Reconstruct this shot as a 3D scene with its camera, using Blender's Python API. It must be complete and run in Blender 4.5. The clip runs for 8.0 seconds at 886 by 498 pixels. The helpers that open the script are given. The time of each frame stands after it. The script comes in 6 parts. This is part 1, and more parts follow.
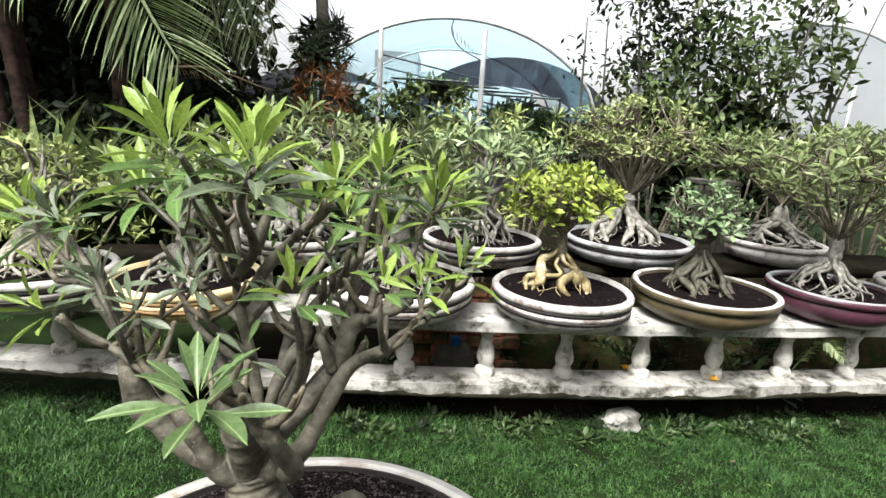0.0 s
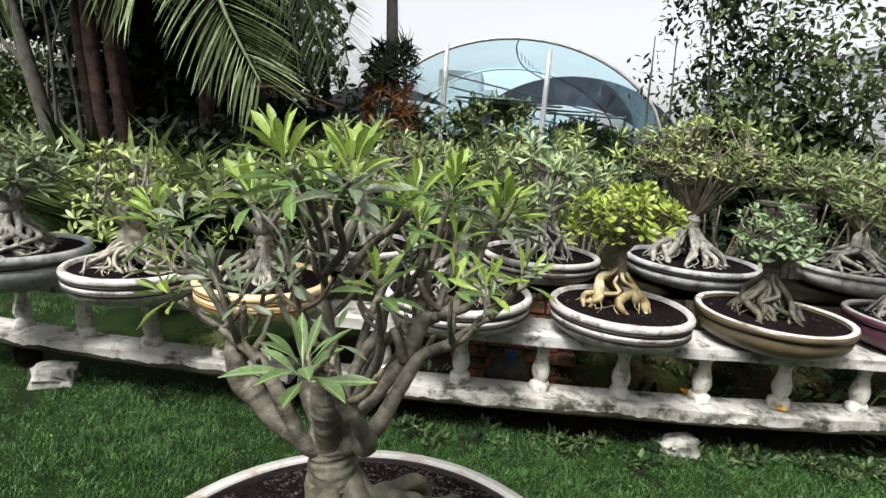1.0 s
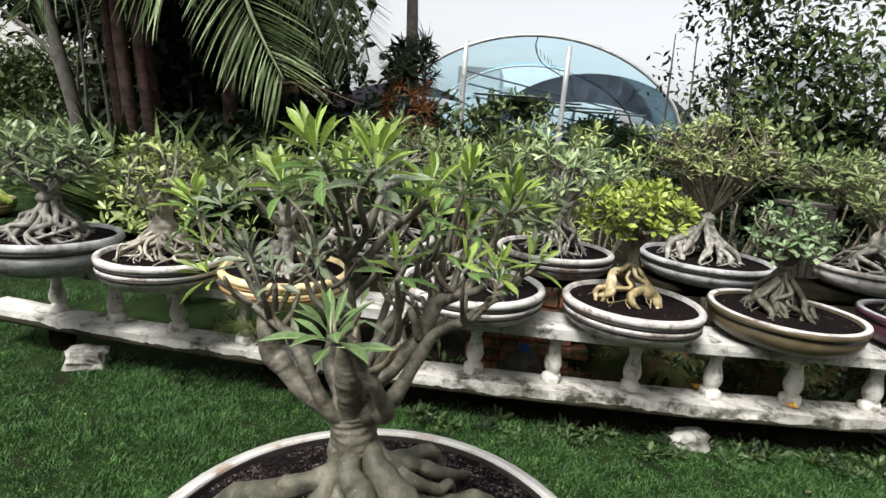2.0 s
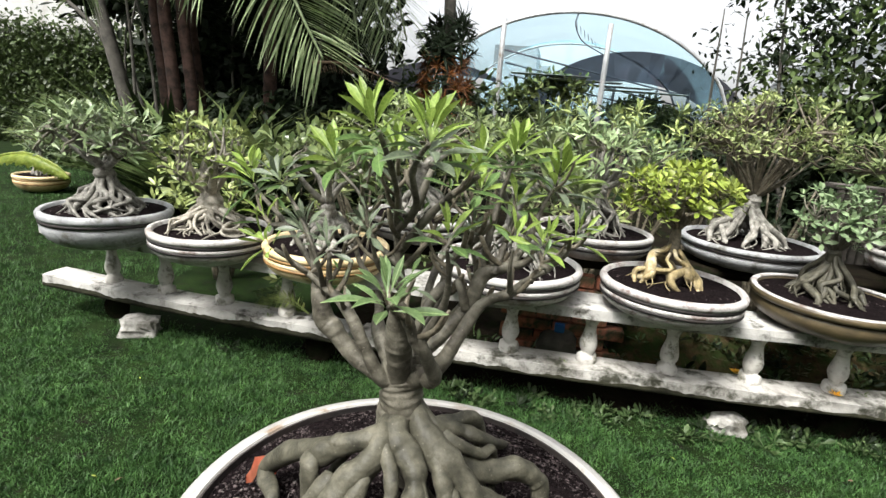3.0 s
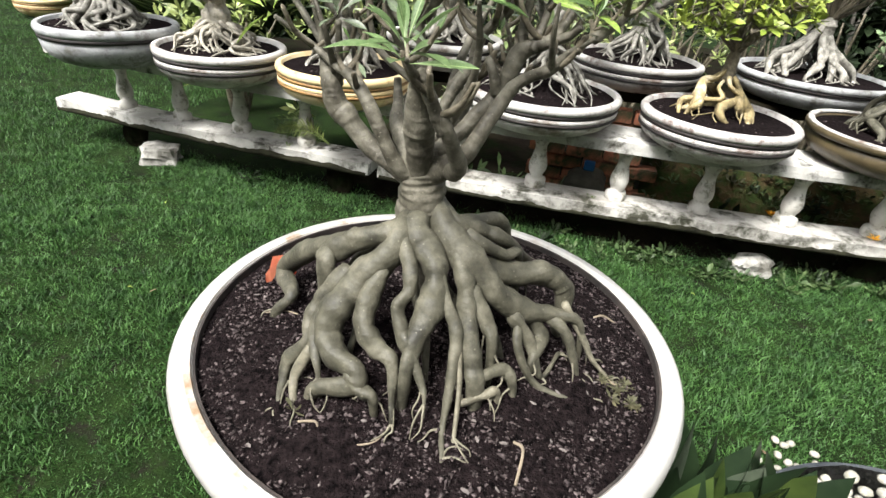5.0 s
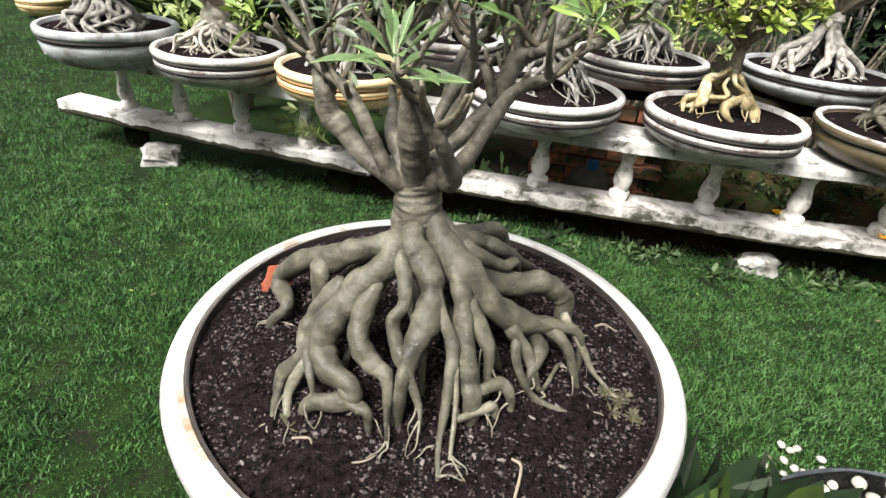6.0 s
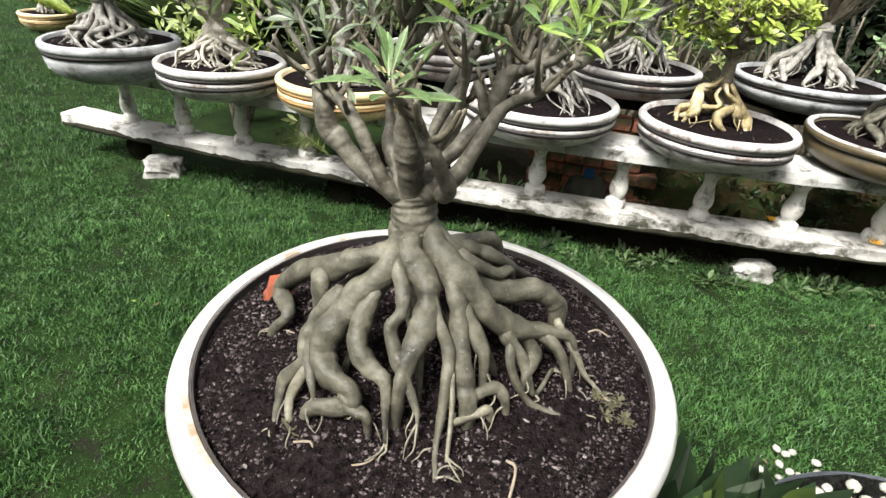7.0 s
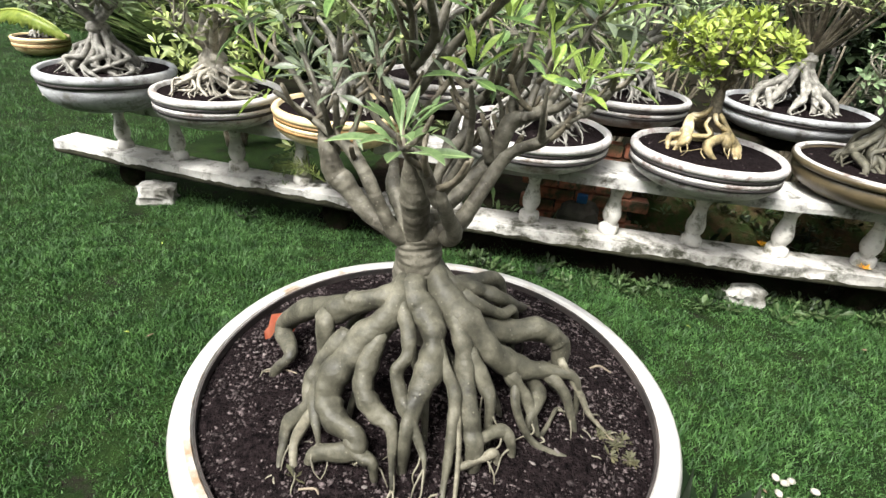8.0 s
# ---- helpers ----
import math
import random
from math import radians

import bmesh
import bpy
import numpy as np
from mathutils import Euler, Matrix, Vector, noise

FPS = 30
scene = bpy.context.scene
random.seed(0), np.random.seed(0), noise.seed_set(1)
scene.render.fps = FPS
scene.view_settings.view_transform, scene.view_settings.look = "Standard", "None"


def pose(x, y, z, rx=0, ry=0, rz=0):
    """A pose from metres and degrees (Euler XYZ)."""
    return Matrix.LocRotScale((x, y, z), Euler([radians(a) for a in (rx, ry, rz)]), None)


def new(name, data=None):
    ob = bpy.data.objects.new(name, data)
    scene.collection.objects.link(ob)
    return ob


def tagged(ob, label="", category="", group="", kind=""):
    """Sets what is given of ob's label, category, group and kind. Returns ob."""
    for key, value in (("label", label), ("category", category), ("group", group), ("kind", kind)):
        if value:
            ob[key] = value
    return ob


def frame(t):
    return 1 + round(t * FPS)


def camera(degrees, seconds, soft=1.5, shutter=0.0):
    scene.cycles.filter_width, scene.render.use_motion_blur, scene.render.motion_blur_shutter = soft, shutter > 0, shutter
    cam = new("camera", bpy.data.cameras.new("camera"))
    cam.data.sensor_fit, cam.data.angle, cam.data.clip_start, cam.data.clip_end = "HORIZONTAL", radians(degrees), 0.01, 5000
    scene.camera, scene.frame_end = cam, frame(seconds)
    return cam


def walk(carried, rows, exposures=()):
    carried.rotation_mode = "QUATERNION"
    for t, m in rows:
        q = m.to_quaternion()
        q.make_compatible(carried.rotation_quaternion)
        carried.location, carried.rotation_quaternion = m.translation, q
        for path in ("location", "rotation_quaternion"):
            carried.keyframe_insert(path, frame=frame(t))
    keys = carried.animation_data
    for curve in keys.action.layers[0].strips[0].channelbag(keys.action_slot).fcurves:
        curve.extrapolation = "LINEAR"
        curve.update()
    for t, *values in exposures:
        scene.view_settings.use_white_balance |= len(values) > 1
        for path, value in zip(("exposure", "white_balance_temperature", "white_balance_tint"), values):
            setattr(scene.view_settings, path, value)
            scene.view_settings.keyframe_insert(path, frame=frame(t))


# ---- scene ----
cam = camera(80.78, 8.0)
# seconds, x, y, z, yaw, pitch, roll
PATH = [
    (0.0, 0.1898, -0.6304, 1.4061, -0.01, -13.65, -3.57),
    (0.5, 0.1726, -0.6683, 1.4107, 4.78, -12.39, -3.50),
    (1.0, 0.1793, -0.7119, 1.4081, 6.54, -12.25, -4.15),
    (2.5, 0.1939, -0.8014, 1.4057, 10.28, -13.79, -4.58),
    (3.0, 0.1725, -0.8114, 1.3963, 12.20, -15.08, -4.60),
    (3.5, 0.1776, -0.8099, 1.3960, 12.45, -15.13, -4.46),
    (4.0, 0.1823, -0.8053, 1.3506, 13.21, -22.18, -5.02),
    (4.5, 0.1799, -0.7924, 1.2875, 14.82, -29.41, -4.80),
    (4.7, 0.1694, -0.7792, 1.2663, 15.04, -30.75, -5.05),
    (6.0, 0.1742, -0.7303, 1.2804, 15.44, -31.91, -4.42),
    (6.5, 0.1794, -0.7384, 1.2896, 15.33, -31.65, -4.22),
    (7.0, 0.1864, -0.7524, 1.2965, 15.24, -30.95, -4.05),
    (7.5, 0.1887, -0.7587, 1.3073, 15.16, -30.45, -3.99),
    (8.0, 0.1589, -0.7453, 1.3303, 14.22, -28.85, -4.31),
]
walk(cam, [(t, pose(x, y, z, 90 + pitch, roll, yaw)) for t, x, y, z, yaw, pitch, roll in PATH],
     exposures=((0.0, 1.42), (0.5, 1.22), (1.0, 1.08), (2.5, 1.04), (3.0, 1.28), (3.5, 1.14), (3.8, 1.24), (4.0, 1.42), (4.5, 1.57), (8.0, 1.65)))

# ---- world and light: bright overcast ----
SUN_EL, SUN_AZ = 57.0, 206.0
world = bpy.data.worlds.new("sky")
scene.world = world
world.use_nodes = True
wn, wl = world.node_tree.nodes, world.node_tree.links
sky = wn.new("ShaderNodeTexSky")
sky.sky_type = "NISHITA"
sky.sun_disc = False
sky.sun_elevation, sky.sun_rotation = radians(SUN_EL), radians(SUN_AZ)
sky.dust_density, sky.air_density = 4.0, 1.0
grey = wn.new("ShaderNodeHueSaturation")
grey.inputs["Saturation"].default_value = 0.14
wl.new(sky.outputs["Color"], grey.inputs["Color"])
wl.new(grey.outputs["Color"], wn["Background"].inputs["Color"])
wn["Background"].inputs["Strength"].default_value = 0.12
sun = new("sun", bpy.data.lights.new("sun", "SUN"))
sun.data.energy, sun.data.angle, sun.data.color = 2.9, radians(18), (1.0, 0.98, 0.94)
sun.matrix_world = Matrix.Rotation(radians(180 - SUN_AZ), 4, "Z") @ Matrix.Rotation(radians(90 - SUN_EL), 4, "X")


# ---- materials ----
def mat(name, base, other=None, rough=0.6, scale=8.0, bump=0.0, bump_scale=60.0, spec=0.5, detail=6.0, spread=0.12, stains=None, sheen=0.0, translucent=0.0, metal=0.0, rand=0.0, bands=0.0):
    """A node material: two base colours mixed by noise at two scales, with bump, and stains where asked."""
    m = bpy.data.materials.new(name)
    m.use_nodes = True
    n, l = m.node_tree.nodes, m.node_tree.links
    b = n["Principled BSDF"]
    tex = n.new("ShaderNodeTexCoord")
    big = n.new("ShaderNodeTexNoise")
    big.inputs["Scale"].default_value, big.inputs["Detail"].default_value = scale, detail
    big.inputs["Roughness"].default_value = 0.65
    l.new(tex.outputs["Object"], big.inputs["Vector"])
    ramp = n.new("ShaderNodeValToRGB")
    ramp.color_ramp.elements[0].position, ramp.color_ramp.elements[1].position = 0.5 - spread, 0.5 + spread
    ramp.color_ramp.elements[0].color = (*base, 1)
    ramp.color_ramp.elements[1].color = (*(other or base), 1)
    l.new(big.outputs["Fac"], ramp.inputs["Fac"])
    out = ramp.outputs["Color"]
    if stains:
        dark, amount, sscale = stains
        s = n.new("ShaderNodeTexNoise")
        s.inputs["Scale"].default_value, s.inputs["Detail"].default_value, s.inputs["Roughness"].default_value = sscale, 8.0, 0.7
        l.new(tex.outputs["Object"], s.inputs["Vector"])
        sr = n.new("ShaderNodeValToRGB")
        sr.color_ramp.elements[0].position, sr.color_ramp.elements[1].position = 0.62 - amount * 0.3, 0.72 - amount * 0.2
        l.new(s.outputs["Fac"], sr.inputs["Fac"])
        mix = n.new("ShaderNodeMix")
        mix.data_type = "RGBA"
        mix.inputs["B"].default_value = (*dark, 1)
        l.new(out, mix.inputs["A"])
        l.new(sr.outputs["Color"], mix.inputs["Factor"])
        out = mix.outputs["Result"]
    if rand:
        info = n.new("ShaderNodeObjectInfo")
        isl = n.new("ShaderNodeNewGeometry")
        add = n.new("ShaderNodeMath")
        add.operation = "ADD"
        l.new(info.outputs["Random"], add.inputs[0])
        l.new(isl.outputs["Random Per Island"], add.inputs[1])
        mr = n.new("ShaderNodeMapRange")
        mr.inputs["From Max"].default_value = 2.0
        mr.inputs["To Min"].default_value, mr.inputs["To Max"].default_value = 1 - rand, 1 + rand
        l.new(add.outputs["Value"], mr.inputs["Value"])
        hs = n.new("ShaderNodeHueSaturation")
        l.new(out, hs.inputs["Color"])
        l.new(mr.outputs["Result"], hs.inputs["Value"])
        out = hs.outputs["Color"]
    l.new(out, b.inputs["Base Color"])
    b.inputs["Roughness"].default_value = rough
    b.inputs["Specular IOR Level"].default_value = spec
    b.inputs["Metallic"].default_value = metal
    if bump:
        fine = n.new("ShaderNodeTexNoise")
        fine.inputs["Scale"].default_value, fine.inputs["Detail"].default_value = bump_scale, 5.0
        l.new(tex.outputs["Object"], fine.inputs["Vector"])
        bn = n.new("ShaderNodeBump")
        bn.inputs["Strength"].default_value, bn.inputs["Distance"].default_value = bump, 0.01
        l.new(fine.outputs["Fac"], bn.inputs["Height"])
        if bands:
            wave = n.new("ShaderNodeTexWave")
            wave.bands_direction = "Z"
            wave.inputs["Scale"].default_value, wave.inputs["Distortion"].default_value, wave.inputs["Detail"].default_value = bands, 7.0, 3.0
            l.new(tex.outputs["Object"], wave.inputs["Vector"])
            bw = n.new("ShaderNodeBump")
            bw.inputs["Strength"].default_value, bw.inputs["Distance"].default_value = 0.35, 0.004
            l.new(wave.outputs["Fac"], bw.inputs["Height"])
            l.new(bw.outputs["Normal"], bn.inputs["Normal"])
        l.new(bn.outputs["Normal"], b.inputs["Normal"])
    if translucent:
        tr = n.new("ShaderNodeBsdfTranslucent")
        l.new(out, tr.inputs["Color"])
        ms = n.new("ShaderNodeMixShader")
        ms.inputs["Fac"].default_value = translucent
        l.new(b.outputs["BSDF"], ms.inputs[1])
        l.new(tr.outputs["BSDF"], ms.inputs[2])
        l.new(ms.outputs["Shader"], n["Material Output"].inputs["Surface"])
    return m


def bark_mat(name, dark, mid, pale, scale=16.0, scars=0.0):
    """Smooth succulent bark: mottled in patches, with pale specks, fine wrinkles and pits."""
    m = bpy.data.materials.new(name)
    m.use_nodes = True
    n, l = m.node_tree.nodes, m.node_tree.links
    b = n["Principled BSDF"]
    tex = n.new("ShaderNodeTexCoord")
    geo = n.new("ShaderNodeNewGeometry")
    big = n.new("ShaderNodeTexNoise")
    big.inputs["Scale"].default_value, big.inputs["Detail"].default_value, big.inputs["Roughness"].default_value = scale, 9.0, 0.68
    l.new(geo.outputs["Position"], big.inputs["Vector"])
    ramp = n.new("ShaderNodeValToRGB")
    e = ramp.color_ramp.elements
    e[0].position, e[1].position = 0.34, 0.68
    e[0].color, e[1].color = (*dark, 1), (*pale, 1)
    k = e.new(0.52)
    k.color = (*mid, 1)
    l.new(big.outputs["Fac"], ramp.inputs["Fac"])
    spot = n.new("ShaderNodeTexVoronoi")
    spot.inputs["Scale"].default_value = scale * 3.6
    l.new(geo.outputs["Position"], spot.inputs["Vector"])
    sr = n.new("ShaderNodeMapRange")
    sr.inputs["From Min"].default_value, sr.inputs["From Max"].default_value = 0.15, 0.07
    sr.inputs["To Max"].default_value = 0.6
    l.new(spot.outputs["Distance"], sr.inputs["Value"])
    mix = n.new("ShaderNodeMix")
    mix.data_type = "RGBA"
    mix.inputs["B"].default_value = (pale[0] * 1.35, pale[1] * 1.35, pale[2] * 1.35, 1)
    l.new(ramp.outputs["Color"], mix.inputs["A"])
    l.new(sr.outputs["Result"], mix.inputs["Factor"])
    skin = mix.outputs["Result"]
    if scars:
        at = n.new("ShaderNodeAttribute")
        at.attribute_name = "along"
        wob = n.new("ShaderNodeMath")
        wob.operation = "MULTIPLY_ADD"
        wob.inputs[1].default_value = 0.022
        l.new(big.outputs["Fac"], wob.inputs[0])
        l.new(at.outputs["Fac"], wob.inputs[2])
        sw = n.new("ShaderNodeTexNoise")
        sw.noise_dimensions = "1D"
        sw.inputs["Scale"].default_value, sw.inputs["Detail"].default_value = 75.0, 3.0
        l.new(wob.outputs["Value"], sw.inputs["W"])
        sm = n.new("ShaderNodeMapRange")
        sm.inputs["From Min"].default_value, sm.inputs["From Max"].default_value = 0.58, 0.68
        sm.inputs["To Max"].default_value = scars
        l.new(sw.outputs["Fac"], sm.inputs["Value"])
        mix2 = n.new("ShaderNodeMix")
        mix2.data_type = "RGBA"
        mix2.inputs["B"].default_value = (pale[0] * 1.2, pale[1] * 1.2, pale[2] * 1.2, 1)
        l.new(skin, mix2.inputs["A"])
        l.new(sm.outputs["Result"], mix2.inputs["Factor"])
        skin = mix2.outputs["Result"]
    l.new(skin, b.inputs["Base Color"])
    rr = n.new("ShaderNodeMapRange")
    rr.inputs["To Min"].default_value, rr.inputs["To Max"].default_value = 0.42, 0.7
    l.new(big.outputs["Fac"], rr.inputs["Value"])
    l.new(rr.outputs["Result"], b.inputs["Roughness"])
    fine = n.new("ShaderNodeTexNoise")
    fine.inputs["Scale"].default_value, fine.inputs["Detail"].default_value = scale * 7, 8.0
    l.new(geo.outputs["Position"], fine.inputs["Vector"])
    b1 = n.new("ShaderNodeBump")
    b1.inputs["Strength"].default_value, b1.inputs["Distance"].default_value = 0.4, 0.003
    l.new(fine.outputs["Fac"], b1.inputs["Height"])
    wave = n.new("ShaderNodeTexWave")
    wave.bands_direction = "Z"
    wave.inputs["Scale"].default_value, wave.inputs["Distortion"].default_value, wave.inputs["Detail"].default_value = 26.0, 14.0, 4.0
    l.new(geo.outputs["Position"], wave.inputs["Vector"])
    b2 = n.new("ShaderNodeBump")
    b2.inputs["Strength"].default_value, b2.inputs["Distance"].default_value = 0.1, 0.004
    b.inputs["Specular IOR Level"].default_value = 0.3
    l.new(wave.outputs["Fac"], b2.inputs["Height"])
    l.new(b1.outputs["Normal"], b2.inputs["Normal"])
    l.new(b2.outputs["Normal"], b.inputs["Normal"])
    return m


def leaf_mat(name, a, b, rand=0.35, rough=0.42, tr=0.16, rib=None, spec=0.36):
    a, b = [(c[0] * 0.97, c[1] * 0.77, c[2] * 1.22) for c in (a, b)]
    m = mat(name, a, b, rough=rough, scale=14, spread=0.2, rand=rand, translucent=tr, spec=spec)
    if rib:
        n, l = m.node_tree.nodes, m.node_tree.links
        tex = n.new("ShaderNodeTexCoord")
        xyz = n.new("ShaderNodeSeparateXYZ")
        l.new(tex.outputs["Object"], xyz.inputs["Vector"])
        ab = n.new("ShaderNodeMath")
        ab.operation = "ABSOLUTE"
        l.new(xyz.outputs["Y"], ab.inputs[0])
        mr = n.new("ShaderNodeMapRange")
        mr.inputs["From Min"].default_value, mr.inputs["From Max"].default_value = 0.014, 0.005
        mr.inputs["To Max"].default_value = 0.7
        l.new(ab.outputs["Value"], mr.inputs["Value"])
        mix = n.new("ShaderNodeMix")
        mix.data_type = "RGBA"
        mix.inputs["B"].default_value = (*rib, 1)
        p = n["Principled BSDF"]
        l.new(p.inputs["Base Color"].links[0].from_socket, mix.inputs["A"])
        l.new(mr.outputs["Result"], mix.inputs["Factor"])
        l.new(mix.outputs["Result"], p.inputs["Base Color"])
    return m


M_GRASS = leaf_mat("grass_blades", (0.012, 0.055, 0.0075), (0.072, 0.198, 0.032), 0.9, 0.6, 0.25)
# Turf kept near black: the shade between grass blades is in its colour.
M_TURF_SHADE = mat("turf", (0.004, 0.010, 0.002), (0.012, 0.025, 0.005), rough=0.95, scale=5, bump=0.8, bump_scale=70, spec=0.1, stains=((0.010, 0.009, 0.006), 0.3, 12))
M_WHITE = mat("white_glaze", (0.375, 0.37, 0.355), (0.30, 0.29, 0.272), rough=0.3, scale=6, bump=0.08, bump_scale=40, stains=((0.24, 0.185, 0.12), 0.1, 7))
M_POTW = mat("aged_white_pot", (0.56, 0.545, 0.525), (0.38, 0.365, 0.345), rough=0.5, scale=10, spread=0.2, bump=0.2, bump_scale=60, stains=((0.16, 0.12, 0.10), 0.4, 9))
M_STRIPE = mat("brown_stripe", (0.008, 0.006, 0.006), (0.018, 0.013, 0.011), rough=0.7, scale=12, bump=0.1)
M_GREYPOT = mat("grey_weathered_pot", (0.42, 0.425, 0.43), (0.25, 0.255, 0.26), rough=0.6, scale=8, bump=0.2, stains=((0.12, 0.115, 0.10), 0.38, 12))
M_YELLOWPOT = mat("yellow_pot", (0.72, 0.60, 0.38), (0.64, 0.47, 0.22), rough=0.4, scale=5, spread=0.2, bump=0.1, stains=((0.30, 0.18, 0.08), 0.3, 10))
M_GOLDPOT = mat("brown_gold_pot", (0.105, 0.08, 0.042), (0.055, 0.043, 0.025), rough=0.35, scale=8, bump=0.1, stains=((0.07, 0.05, 0.03), 0.3, 12))
M_MAROON = mat("maroon_pot", (0.085, 0.027, 0.045), (0.05, 0.02, 0.031), rough=0.35, scale=9, bump=0.1, stains=((0.04, 0.02, 0.02), 0.3, 14))
M_SOIL = mat("potting_soil", (0.002, 0.0016, 0.0018), (0.018, 0.013, 0.0135), rough=1.0, scale=90, spread=0.15, bump=1.0, bump_scale=220, spec=0.02)
M_GRIT = mat("soil_grit", (0.005, 0.0035, 0.004), (0.16, 0.128, 0.126), rough=0.95, scale=130, spread=0.16, rand=0.9, spec=0.1)
M_BARK = bark_mat("grey_green_bark", (0.026, 0.025, 0.018), (0.074, 0.070, 0.050), (0.135, 0.126, 0.094), 24)
M_ROOT = mat("pale_root", (0.24, 0.195, 0.14), (0.15, 0.12, 0.085), rough=0.8, scale=25, bump=0.3, bump_scale=80)
M_BARK2 = bark_mat("pale_bark", (0.09, 0.085, 0.072), (0.27, 0.258, 0.225), (0.46, 0.44, 0.395), 30)
M_CREAM = bark_mat("cream_bark", (0.10, 0.09, 0.072), (0.33, 0.305, 0.25), (0.52, 0.49, 0.42), 26)
M_GREYROOT = bark_mat("grey_root_bark", (0.06, 0.057, 0.048), (0.20, 0.192, 0.168), (0.35, 0.335, 0.30), 30)
M_BARKY = bark_mat("ochre_bark", (0.05, 0.04, 0.022), (0.34, 0.27, 0.135), (0.60, 0.54, 0.41), 16)
M_TWIG = bark_mat("dark_twig", (0.04, 0.034, 0.024), (0.125, 0.108, 0.076), (0.24, 0.213, 0.16), 34)
M_STONEW = mat("weathered_white_concrete", (0.54, 0.53, 0.50), (0.33, 0.32, 0.295), rough=0.8, scale=5, bump=0.5, bump_scale=35, stains=((0.035, 0.032, 0.022), 0.36, 9))
M_BALUSTER = mat("painted_baluster", (0.60, 0.585, 0.545), (0.44, 0.42, 0.38), rough=0.7, scale=9, bump=0.3, stains=((0.10, 0.095, 0.06), 0.4, 15))
M_ROCK = mat("grey_white_rock", (0.40, 0.39, 0.36), (0.19, 0.185, 0.165), rough=0.85, scale=9, bump=0.7, bump_scale=30, stains=((0.08, 0.075, 0.06), 0.5, 11))
M_LEAF_MAIN = leaf_mat("main_leaf", (0.045, 0.10, 0.02), (0.19, 0.29, 0.07), 0.6, 0.3)
M_LEAF_A = leaf_mat("mid_green_leaf", (0.045, 0.12, 0.02), (0.44, 0.62, 0.14), 0.8, 0.36)
M_LEAF_Y = leaf_mat("yellow_green_leaf", (0.14, 0.28, 0.02), (0.42, 0.60, 0.08), 0.7, 0.4)
M_LEAF_S = leaf_mat("grey_green_small_leaf", (0.06, 0.15, 0.035), (0.38, 0.58, 0.19), 0.75, 0.4)
M_LEAF_V = leaf_mat("olive_green_leaf", (0.05, 0.12, 0.02), (0.37, 0.52, 0.13), 0.75, 0.4)
M_LEAF_T = leaf_mat("blue_green_round_leaf", (0.055, 0.13, 0.034), (0.205, 0.34, 0.112), 0.6, 0.45)
# Dark foliage with the deep shade between leaves put into its colour.
M_LEAF_DARK_SHADE = leaf_mat("dark_leaf", (0.005, 0.014, 0.003), (0.018, 0.036, 0.009), 0.5, 0.6, 0.1, spec=0.15)
M_LEAF_B = leaf_mat("bush_leaf", (0.028, 0.075, 0.015), (0.26, 0.39, 0.10), 0.75, 0.36, 0.2)
M_LEAF_RED = leaf_mat("red_brown_leaf", (0.07, 0.036, 0.007), (0.26, 0.12, 0.018), 0.7)
M_LEAF_PALM = leaf_mat("palm_leaflet", (0.12, 0.225, 0.06), (0.31, 0.46, 0.16), 0.45)
M_PALMBARK = mat("red_brown_palm_bark", (0.012, 0.007, 0.005), (0.052, 0.030, 0.023), rough=0.9, scale=9, bump=0.6, bump_scale=20, spec=0.2)
M_GREYBARK = mat("grey_tree_bark", (0.032, 0.030, 0.024), (0.08, 0.073, 0.06), rough=0.85, scale=7, bump=0.6, bump_scale=25)
M_METAL = mat("galvanised_post", (0.40, 0.41, 0.41), (0.30, 0.31, 0.31), rough=0.5, metal=0.3, scale=6, stains=((0.18, 0.14, 0.10), 0.2, 9))
M_WALL = mat("pale_plaster", (0.50, 0.50, 0.49), (0.42, 0.42, 0.41), rough=0.85, scale=1.2, bump=0.1, stains=((0.35, 0.34, 0.31), 0.3, 2))
M_BRICK = mat("red_brick", (0.40, 0.14, 0.08), (0.24, 0.10, 0.06), rough=0.9, scale=12, bump=0.5, stains=((0.035, 0.042, 0.016), 0.55, 9), rand=0.3)
M_ORANGE = mat("orange_terracotta", (0.88, 0.29, 0.17), (0.76, 0.24, 0.13), rough=0.7, scale=20, bump=0.2)
M_BLUE = mat("blue_plastic", (0.01, 0.09, 0.30), (0.015, 0.12, 0.36), rough=0.4, scale=10)
# Earth colour taken near black: the shade under the bench is painted in.
M_EARTH_SHADE = mat("earth_with_shade", (0.007, 0.005, 0.004), (0.017, 0.014, 0.009), rough=1.0, scale=6, bump=0.8, bump_scale=40, spec=0.03, stains=((0.007, 0.012, 0.004), 0.4, 5))
M_PETAL = mat("orange_petal", (0.90, 0.45, 0.02), (0.92, 0.58, 0.05), rough=0.6, scale=20)


# ---- builders ----
def link(name, bm, material, parent=None, label="", smooth=True):
    me = bpy.data.meshes.new(name)
    bm.to_mesh(me)
    bm.free()
    me.materials.append(material)
    if smooth:
        me.shade_smooth()
    ob = new(name, me)
    ob.parent = parent
    if label:
        ob["label"] = label
    return ob


part = link


def thing(name, x, y, z, label, category, group="", kind=""):
    ob = new(name)
    ob.empty_display_size = 0.1
    ob.location = (x, y, z)
    return tagged(ob, label, category, group, kind)


